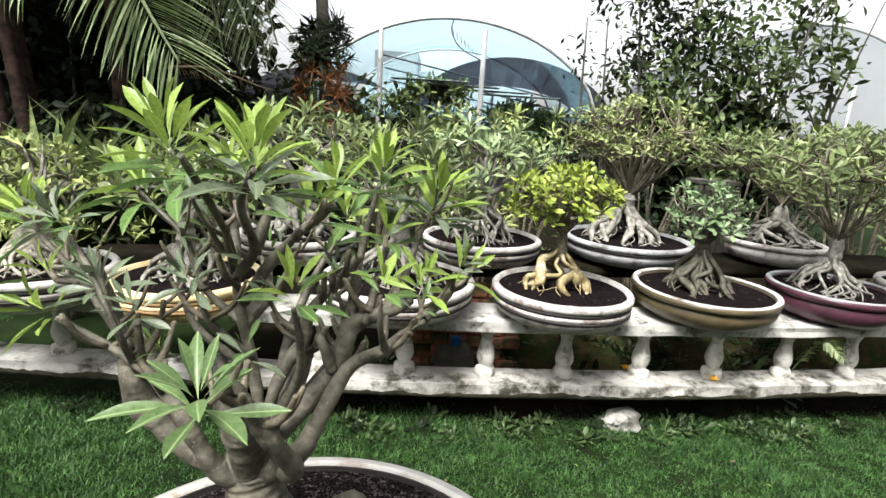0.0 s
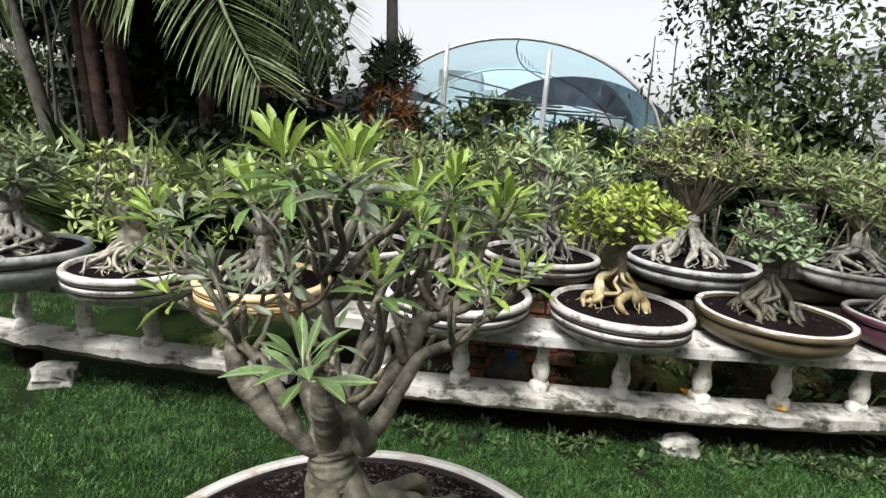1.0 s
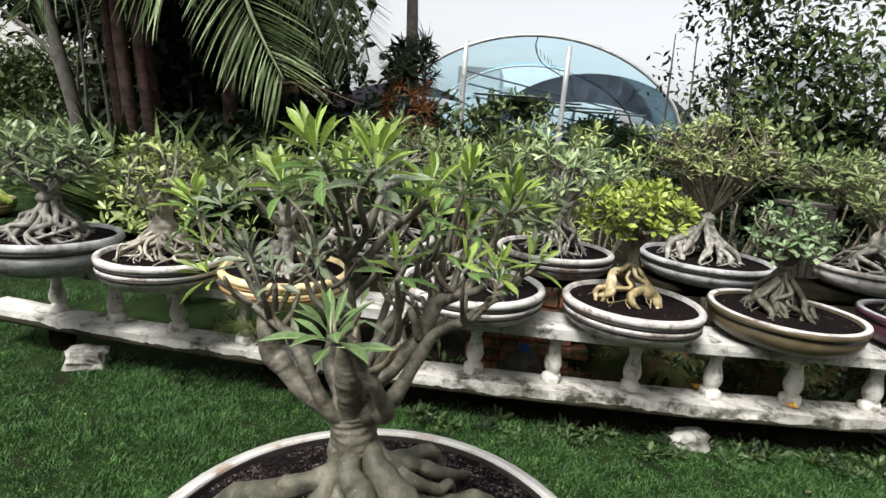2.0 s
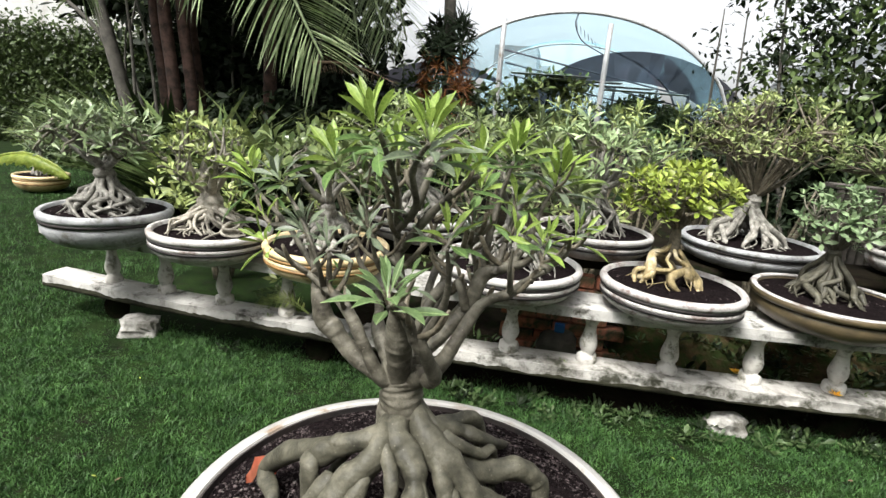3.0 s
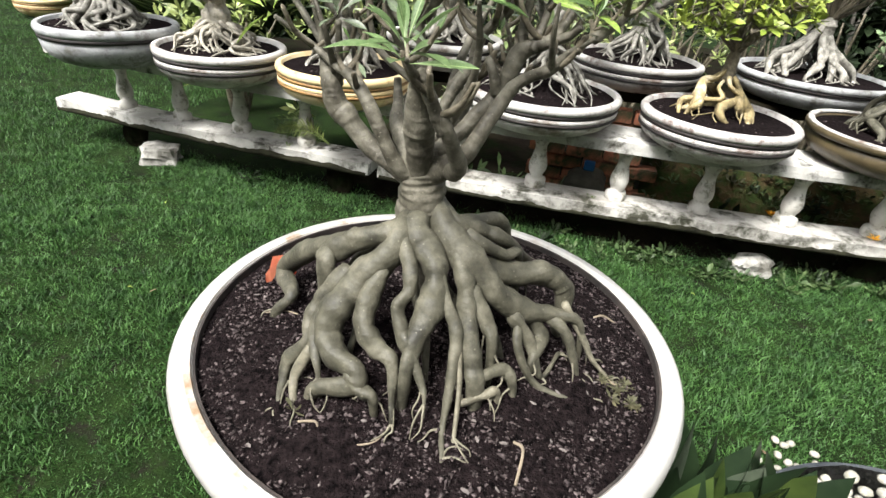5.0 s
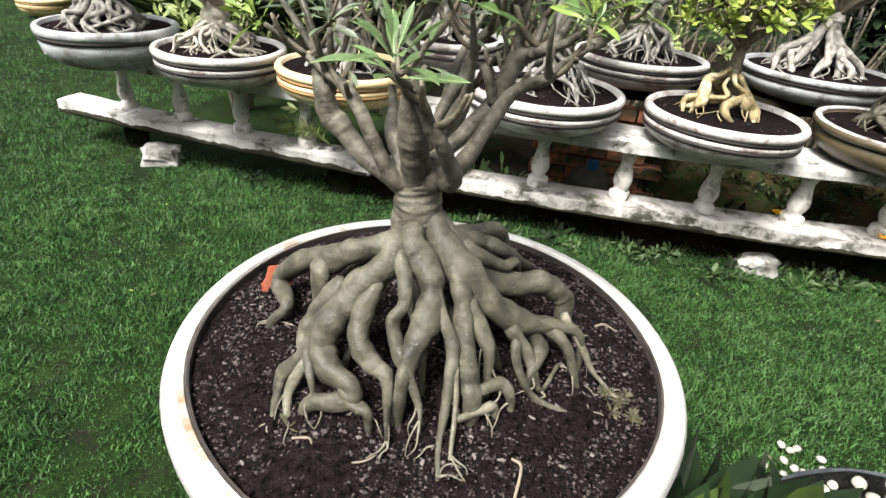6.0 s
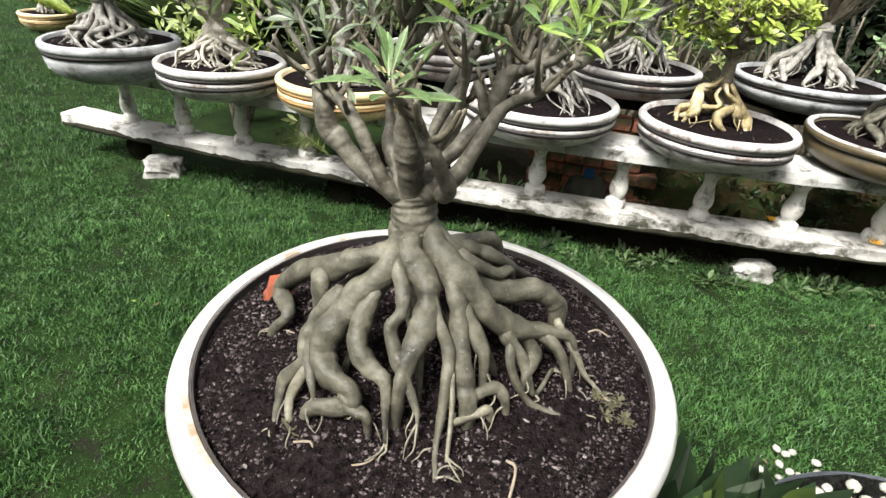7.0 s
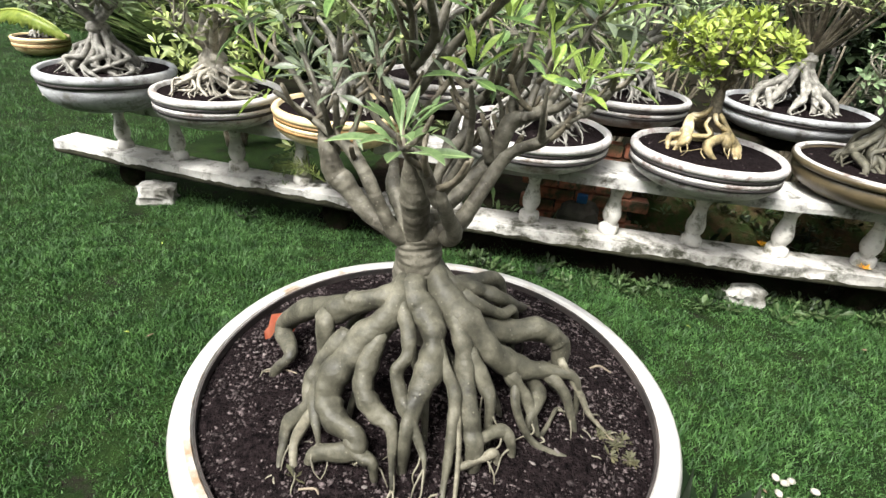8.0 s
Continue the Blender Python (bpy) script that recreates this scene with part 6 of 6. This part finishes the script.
leafy_mass("shade_plants", (0.0, 10.0, 1.6), (0.75, 0.3, 0.5), 1700, M_LEAF_A, "yellowish potted plants inside the shade house", 420, 0.16, "plants", stems=5)
leafy_mass("shade_plants", (2.0, 11.5, 1.5), (0.9, 0.3, 0.4), 1500, M_LEAF_B, "green plants inside the shade house", 421, 0.16, "plants", stems=5)

# second arched roof at the right
house = thing("shade_house", 0, 0, 0, "second arched shade house with white plastic roof", "greenhouse")
FD, BD = arch(4.6, 9.6, 1.7, 3.55, 9.5), arch(4.6, 9.6, 1.7, 3.55, 13.5)
M_FILMW = film_mat("white_film", (0.75, 0.77, 0.78), 0.7)
part("hoop", tube(bmesh.new(), [(*p, 0.022) for p in FD], 2, 8), M_METAL, house)
sheet("roof_film", FD, BD, M_FILMW, house)
for x in (5.2, 6.4, 7.8, 9.2):
    part("post", tube(bmesh.new(), [(x, 9.5, -0.05, 0.04), (x, 9.5, 2.6, 0.04)], 2, 8), M_METAL, house)
part("table", box(bmesh.new(), 4.0, 0.7, 0.06, 7.0, 9.0, 1.5, 0.005), M_WALL, house)

# far pale building
bm = bmesh.new()
box(bm, 2.4, 4.0, 5.08, -2.61, 32.0, 2.54, 0.02)
box(bm, 1.6, 4.0, 4.15, -1.44, 32.3, 2.07, 0.02)
tagged(link("building", bm, mat("grey_render", (0.20, 0.195, 0.19), (0.14, 0.14, 0.14), rough=0.9, scale=0.8, bump=0.1), smooth=False), "far pale grey flat-roofed building", "building")


# ---- lawn blades ----
def lawn(name, x0, x1, y0, y1, n, size, seed, front=True):
    rng = np.random.default_rng(seed)
    x, y = rng.uniform(x0, x1, n), rng.uniform(y0, y1, n)
    if front:
        k = (y < 1.5065 + 0.026 * (x + 0.805) ** 2 + 0.14 + rng.normal(0, 0.05, n)) | (x < -2.5)
        x, y = x[k], y[k]
        n = len(x)
    z = np.array([ground_z(a, b) for a, b in zip(x, y)]) - 0.004
    a = rng.uniform(0, 6.283, n)
    h = size * rng.uniform(0.35, 1.1, n) * (0.75 + 0.35 * np.sin(x * 5.1 + 1.7 * np.sin(y * 4.3)) * np.sin(y * 4.7 + x) + 0.3 * np.sin(x * 23 + 2 * np.sin(y * 17)) * np.sin(y * 21))
    lean = rng.uniform(0.3, 1.3, n) * h
    w = rng.uniform(0.0012, 0.0028, n)
    c, s = np.cos(a), np.sin(a)
    b = rng.uniform(0, 6.283, n)
    v = np.empty((n, 5, 3))
    v[:, 0] = np.stack([x - c * w, y - s * w, z], 1)
    v[:, 1] = np.stack([x + c * w, y + s * w, z], 1)
    mx, my, mz = x + 0.35 * lean * np.cos(b), y + 0.35 * lean * np.sin(b), z + 0.6 * h
    v[:, 2] = np.stack([mx + c * w * 0.8, my + s * w * 0.8, mz], 1)
    v[:, 3] = np.stack([mx - c * w * 0.8, my - s * w * 0.8, mz], 1)
    v[:, 4] = np.stack([x + lean * np.cos(b), y + lean * np.sin(b), z + h], 1)
    i = np.arange(n)[:, None] * 5
    f = np.concatenate([i + np.array([[0, 1, 2]]), i + np.array([[0, 2, 3]]), i + np.array([[3, 2, 4]])], 0)
    ob = raw(name, v.reshape(-1, 3), f, M_GRASS)
    return tagged(ob, "short green lawn grass", "grass", kind="stuff")


lawn("grass", -2.6, 2.6, -0.45, 1.95, 330000, 0.032, 1)
lawn("grass", -7.0, -2.6, -0.6, 2.2, 110000, 0.04, 4)
lawn("grass", -9.0, -2.4, 2.2, 7.5, 100000, 0.045, 2)
lawn("grass", 2.6, 5.0, 0.0, 2.6, 40000, 0.055, 3)


# ---- small things ----
# orange shard and bits on the large pot's soil
bm = bmesh.new()
vs = [bm.verts.new(p) for p in ((-0.020, 0, -0.034), (-0.010, 0, -0.03), (-0.004, 0.002, -0.012), (0.03, 0.004, -0.03), (0.036, 0.0, 0.03), (0.022, -0.004, 0.052), (-0.016, 0.002, 0.034), (-0.018, 0.0, 0.004), (-0.024, 0, -0.012))]
bm.faces.new(vs)
bmesh.ops.solidify(bm, geom=bm.faces[:], thickness=0.007)
ob = tagged(link("terracotta_shard", bm, M_ORANGE, smooth=False), "orange terracotta shard leaning on the bonsai's roots", "pot shard")
ob.matrix_basis = pose(-0.318, -0.006, 0.668, 8, 12, 28)


rng = np.random.default_rng(61)
n = 24000
a, r = rng.uniform(0, 6.283, n), 0.415 * np.sqrt(rng.uniform(0, 1, n))
x, y = r * np.cos(a), r * np.sin(a)
c = np.stack([x, y, dome(x, y) + 0.001], 1)
octa = np.array([(1, 0, 0), (0, 1, 0), (-1, 0, 0), (0, -1, 0), (0, 0, 1), (0, 0, -1)], float)
tri = np.array([(0, 1, 4), (1, 2, 4), (2, 3, 4), (3, 0, 4), (1, 0, 5), (2, 1, 5), (3, 2, 5), (0, 3, 5)])
sz = 0.0006 + 0.0030 * rng.uniform(0, 1, n) ** 3.5
v = octa[None] * sz[:, None, None] * rng.uniform(0.3, 1.9, (n, 6, 1)) * rng.uniform(0.4, 1.7, (n, 1, 3)) * np.array([1, 1, 0.6]) + c[:, None]
f = tri[None] + (np.arange(n) * 6)[:, None, None]
tagged(raw("soil_grit", v.reshape(-1, 3), f.reshape(-1, 3), M_GRIT), "small pale grit and crumbs on dark potting soil", "grit", kind="stuff")

# crumbs, twigs and old leaves on the soil of the bench pots
rng = np.random.default_rng(71)
for x0, y0, z0, r0 in ((-2.11, 1.50, 0.727, 0.27), (-1.49, 1.50, 0.697, 0.255), (-0.855, 1.50, 0.697, 0.26), (0.03, 1.64, 0.697, 0.305), (0.778, 1.645, 0.697, 0.275), (1.513, 1.798, 0.687, 0.29), (2.23, 1.913, 0.697, 0.255), (0.45, 2.27, 0.777, 0.29), (1.36, 2.49, 0.777, 0.33)):
    n = 420
    a, r = rng.uniform(0, 6.283, n), r0 * np.sqrt(rng.uniform(0, 1, n))
    c = np.stack([r * np.cos(a), r * np.sin(a), 0.014 * (1 - (r / r0) ** 2) + 0.001], 1)
    sz = 0.0014 + 0.0045 * rng.uniform(0, 1, n) ** 4
    v = octa[None] * sz[:, None, None] * rng.uniform(0.3, 1.9, (n, 6, 1)) * rng.uniform(0.4, 2.2, (n, 1, 3)) * np.array([1, 1, 0.5]) + c[:, None]
    f = tri[None] + (np.arange(n) * 6)[:, None, None]
    ob = tagged(raw("soil_crumbs", v.reshape(-1, 3), f.reshape(-1, 3), M_GRIT), "dry crumbs and chips on a bonsai pot's soil", "crumbs", kind="stuff")
    ob.location = (x0, y0, z0)

# loose pale root ends and chips on the soil
for k, rows in enumerate((((0.190, -0.235, 0.003), (0.206, -0.243, 0.004), (0.204, -0.295, 0.0035)), ((-0.03, -0.315, 0.002), (0.0, -0.30, 0.0025), (0.015, -0.27, 0.002)), ((-0.30, -0.10, 0.002), (-0.26, -0.09, 0.0025), (-0.23, -0.095, 0.002)),
                          ((0.31, -0.02, 0.002), (0.335, -0.05, 0.0025), (0.35, -0.045, 0.002)), ((0.30, 0.12, 0.003), (0.32, 0.14, 0.004), (0.345, 0.135, 0.002)), ((-0.12, -0.30, 0.003), (-0.095, -0.295, 0.004), (-0.085, -0.305, 0.002)))):
    bm = tube(bmesh.new(), [(p, q, dome(p, q) + s * 0.7, s * 0.65) for p, q, s in rows], 4, 6, 0.15, k)
    tagged(link("root_scrap", bm, M_ROOT), "thin pale scrap of dry root on soil", "root scrap", "root scraps")
rng = np.random.default_rng(62)
for k in range(44):
    a, r = rng.uniform(-3.6, 0.6), rng.uniform(0.22, 0.405)
    x, y = r * math.cos(a), r * math.sin(a)
    bm = blob(bmesh.new(), (rng.uniform(0.002, 0.008), rng.uniform(0.0015, 0.0035), 0.0014), rng, 0.4, 1)
    ob = tagged(link("bark_chip", bm, M_CHIP, smooth=False), "small pale bark chip on dark soil", "bark chip", "bark chips")
    ob.matrix_basis = pose(x, y, dome(x, y) + 0.003, 0, 0, rng.uniform(0, 360))


def sprout(x, y, z, n, length, material, label, seed, name="weed", lift=(5, 60), shape=None):
    rng = np.random.default_rng(seed)
    a, e = rng.uniform(0, 6.283, n), np.radians(rng.uniform(lift[0], lift[1], n))
    ways = np.stack([np.cos(a) * np.cos(e), np.sin(a) * np.cos(e), np.sin(e)], 1)
    base = np.stack([np.cos(a), np.sin(a), 0 * a], 1) * length * rng.uniform(0, 0.9, (n, 1))
    base[:, 2] = length * rng.uniform(-0.1, 0.6, n) * (np.arange(n) % 2)
    v, f = leaves(base, ways, length * rng.uniform(0.35, 0.9, n), shape or TINY, rng, 0.5)
    k = len((shape or TINY)[0])
    v[::k] = (0, 0, 0)
    f = np.where(f % k == 0, 0, f)
    ob = tagged(raw(name, v, f, material, smooth=True), label, "weed", "small weeds")
    ob.location = (x, y, z)
    return ob


sprout(-0.135, -0.285, dome(-0.135, -0.285), 6, 0.016, M_MOSS, "tiny green weed sprouting in the pot's soil", 1)
for k, (x, y) in enumerate(((0.345, -0.06), (0.36, -0.04), (0.335, -0.085), (0.37, -0.075), (0.32, -0.05))):
    sprout(x, y, dome(x, y) - 0.002, 46, 0.013, M_MOSS, "tuft of dry greenish moss on the soil", 20 + k, "moss_tuft", (0, 50))

# weeds along the bench's foot
rng = np.random.default_rng(63)
for k in range(66):
    x = rng.uniform(-0.2, 2.4) if k < 64 else rng.uniform(-2.4, -0.6)
    y = bench_front(x) + rng.uniform(-0.1, 0.09)
    sprout(x, y, 0.02, int(rng.integers(10, 20)), rng.uniform(0.035, 0.07), M_WEED if k % 5 else M_LEAF_DARK_SHADE, "low broad-leaved weed at the bench's foot", 100 + k, lift=(5, 80), shape=ROUND)
for k in range(120):
    x = rng.uniform(0.65, 2.8) if k < 60 else rng.uniform(1.15, 2.4)
    u = rng.uniform(0.3, 3.2)
    y = bench_front(x) + 0.42 + 0.09 * u
    sprout(x, y, 0.02 + 0.27 * min(1, u / 3.0) ** 0.8, int(rng.integers(8, 14)), rng.uniform(0.03, 0.075), M_LEAF_DARK_SHADE if k % 2 and k > 30 else M_WEED if k % 3 else M_MOSS, "small weed growing on the mossy bank", 300 + k, lift=(15, 80), shape=ROUND)
# plants on and behind the lower rail
for k in range(26):
    x = rng.uniform(-0.5, 2.6)
    y = bench_front(x) + rng.uniform(0.3, 0.7)
    sprout(x, y, 0.02, 14, rng.uniform(0.08, 0.2), M_LEAF_DARK_SHADE if k % 2 else M_WEED, "dark low weed in the bench's shade", 200 + k, lift=(10, 80), shape=LONG)
for k, (x, y) in enumerate(((1.184, 1.787), (1.60, 1.72))):
    rr = np.random.default_rng(400 + k)
    v, f = rosette(rr, 16, 0.027, ROUND, (25, 85), True)
    ob = tagged(raw("orange_flower", v, f, M_PETAL, smooth=True), "small orange flower fallen on the bench rail", "flower", "fallen flowers")
    ob.location = (x, y, 0.253)
for k in range(4):
    x = (-0.45, 0.35, 1.75, -1.2)[k]
    sprout(x, bench_front(x) + 0.04 + 0.03 * (k % 3), 0.248, 9, 0.022, M_LEAF_B, "tiny weed growing in the rail's cracks", 500 + k, lift=(30, 85), shape=ROUND)


def fern(x, y, z, way, n, length, seed, label, leaflet=0.045, material=M_LEAF_A):
    t = thing("fern", x, y, z, label, "fern", "ferns")
    rng = np.random.default_rng(seed)
    for k in range(n):
        d = Vector(way) + Vector(rng.normal(0, 0.25, 3))
        d.normalize()
        L = length * rng.uniform(0.75, 1.1)
        frond(t, [(0, 0, 0, 0.003), (d.x * L * 0.4, d.y * L * 0.4, d.z * L * 0.5 + 0.02, 0.002), (d.x * L * 0.75, d.y * L * 0.75, d.z * L * 0.6, 0.0015), (d.x * L, d.y * L, d.z * L * 0.5, 0.001)], 22, leaflet, seed * 10 + k, material, 0.22 if leaflet < 0.1 else 0.07)


fern(-1.0, 1.62, 0.27, (-1.0, -0.35, 0.5), 4, 0.32, 1, "yellow-green fern arching out between the balusters")
fern(2.08, 1.86, 0.26, (0.25, -0.45, 1.1), 3, 0.5, 2, "green fern growing through the balustrade", 0.06, M_LEAF_B)
t = thing("palm_seedling", -4.92, 2.9, 0.0, "young palm with a yellow-green frond arching over the lawn", "palm")
rows = [(0, 0, -0.02, 0.02), (0.02, 0, 0.35, 0.016), (0.2, 0.02, 0.62, 0.014), (0.55, 0.05, 0.73, 0.011), (0.85, 0.06, 0.66, 0.008), (1.0, 0.06, 0.56, 0.004)]
part("rib", tube(bmesh.new(), rows, 8, 8, 0.03, 5), M_LEAF_Y, t)
rng = np.random.default_rng(81)
bm, last = bmesh.new(), None
q = spline(rows, 24)[44:]
for i, (x, y, z, r) in enumerate(q):
    w = 0.105 * math.sin(math.pi * (0.08 + 0.9 * i / len(q))) ** 0.6
    a, b = w * rng.uniform(0.8, 1.15), w * rng.uniform(0.8, 1.15)
    col = [bm.verts.new(c) for c in ((x - 0.02, y - a * 0.55, z - a), (x, y - a * 0.3, z - a * 0.35), (x, y, z + 0.004), (x, y + b * 0.3, z - b * 0.35), (x - 0.02, y + b * 0.55, z - b))]
    if last:
        for k in range(4):
            bm.faces.new((last[k], col[k], col[k + 1], last[k + 1]))
    last = col
bmesh.ops.solidify(bm, geom=bm.faces[:], thickness=0.003)
part("frond_blade", bm, M_LEAF_Y, t)
pot("bonsai_pot", -6.0, 4.5, 0.22, 0.3, 0.2, "yellow", "tan glazed bowl standing on the lawn's edge", "", seed=19)
bonsai(-6.0, 4.5, 0.2, 0.15, (0.3, 0.25, 0.45, 0.2), OBOV, "leafy desert rose in a bowl at the lawn's edge", 29, leafm=M_LEAF_B, leaf_len=0.08, clusters=50)

# dark-leaved plant and white pebbles beside the large pot
t = thing("dark_leaf_plant", 0.68, 0.1, 0.0, "clump of broad glossy dark green pointed leaves", "plant")
rng = np.random.default_rng(64)
shape = leaf_shape(0.34, 0.3, 0.10, 8, 0.5)
for k in range(30):
    u, d = rng.uniform(-0.14, 0.14), rng.uniform(-0.1, 0.12)
    a, lean = rng.uniform(-0.9, 1.2), rng.uniform(0.05, 0.45)
    b0 = np.array([[u, d, -0.01]])
    way = np.array([[a * lean + 0.2 * lean, 0.35 * lean, 1.0]])
    v, f = leaves(b0, way, np.array([rng.uniform(0.26, 0.40)]), shape, rng, 0.9)
    raw("leaf", v, f, (M_DARKLEAF, M_OLIVELEAF, M_DARKLEAF, M_GREYLEAF, M_DARKLEAF)[k % 5], t, smooth=True)
rng = np.random.default_rng(65)
PEB = None
lain = []
for k in range(300):
    for tries in range(60):
        a, r = rng.uniform(0, 6.283), 0.52 * math.sqrt(rng.uniform(0, 1))
        s, z = rng.uniform(0.016, 0.027), 0.047
        if k > 282:
            a, r, s, z = radians(rng.uniform(98, 142)), rng.uniform(0.565, 0.62), rng.uniform(0.007, 0.017), 0.012
        x, y = 1.271 + r * math.cos(a), -0.032 + r * math.sin(a)
        if k in (290, 291, 292):
            x, y, s, z = 0.985 + 0.022 * (k - 290), 0.558 - 0.014 * (k % 2), 0.014, 0.02
        if all((x - p) ** 2 + (y - q) ** 2 > (0.9 * (s + w)) ** 2 for p, q, w in lain):
            break
    lain.append((x, y, s))
    if PEB is None:
        ob = link("pebble", blob(bmesh.new(), (1, 0.82, 0.6), rng, 0.16, 2), M_PEBBLE)
        PEB = ob.data
    else:
        ob = new("pebble", PEB)
    ob.matrix_basis = pose(x, y, z + s * 0.5, 0, 0, rng.uniform(0, 360)) @ Matrix.Scale(s, 4)
    tagged(ob, "rounded white garden pebble in a shallow bed", "pebble", "white pebbles")
t = thing("shallow_tray", 1.271, -0.032, 0.0, "shallow round slate-grey tray filled with white pebbles", "tray")
part("dish", lathe(bmesh.new(), [(0.50, 0.0), (0.525, 0.0), (0.541, 0.03), (0.550, 0.056), (0.549, 0.058), (0.547, 0.055), (0.50, 0.02)], 72), M_SLATE, t)
bm = lathe(bmesh.new(), [(0.5455, 0.05)] + [(0.54 * k, 0.050) for k in (0.98, 0.9, 0.8, 0.7, 0.6, 0.5, 0.4, 0.3, 0.2, 0.1, 0.02)], 56)
for v in bm.verts:
    v.co.z += 0.008 * noise.noise(v.co * 45)
part("gravel_bed", bm, M_GRAVEL, t, "grey fine gravel")

# stack of weathered boards behind the back row
t = thing("wooden_stand", 2.25, 3.3, 0.0, "dark weathered wooden stand with upright slats", "stand")
part("top", box(bmesh.new(), 0.34, 0.2, 0.03, 0, 0, 1.10, 0.005), M_WOOD, t, smooth=False)
for k in range(6):
    part("slat", box(bmesh.new(), 0.042, 0.03, 1.08, -0.14 + 0.056 * k, -0.09, 0.54, 0.004), M_WOOD, t, smooth=False)

# lawn litter
rng = np.random.default_rng(66)
for k in range(16):
    x, y = rng.uniform(-2.5, 2.2), rng.uniform(0.2, 1.4)
    if x * x + y * y < 0.15:
        continue
    v, f = leaves(np.array([[0, 0, 0.0]]), np.array([[math.cos(k), math.sin(k), 0.05]]), np.array([rng.uniform(0.015, 0.04)]), LONG, rng, 0.4)
    ob = tagged(raw("fallen_leaf", v, f, M_DRY if k % 3 else M_LEAF_Y, smooth=True), "small dry fallen leaf on the lawn", "leaf", "fallen leaves")
    ob.location = (x, y, 0.035)
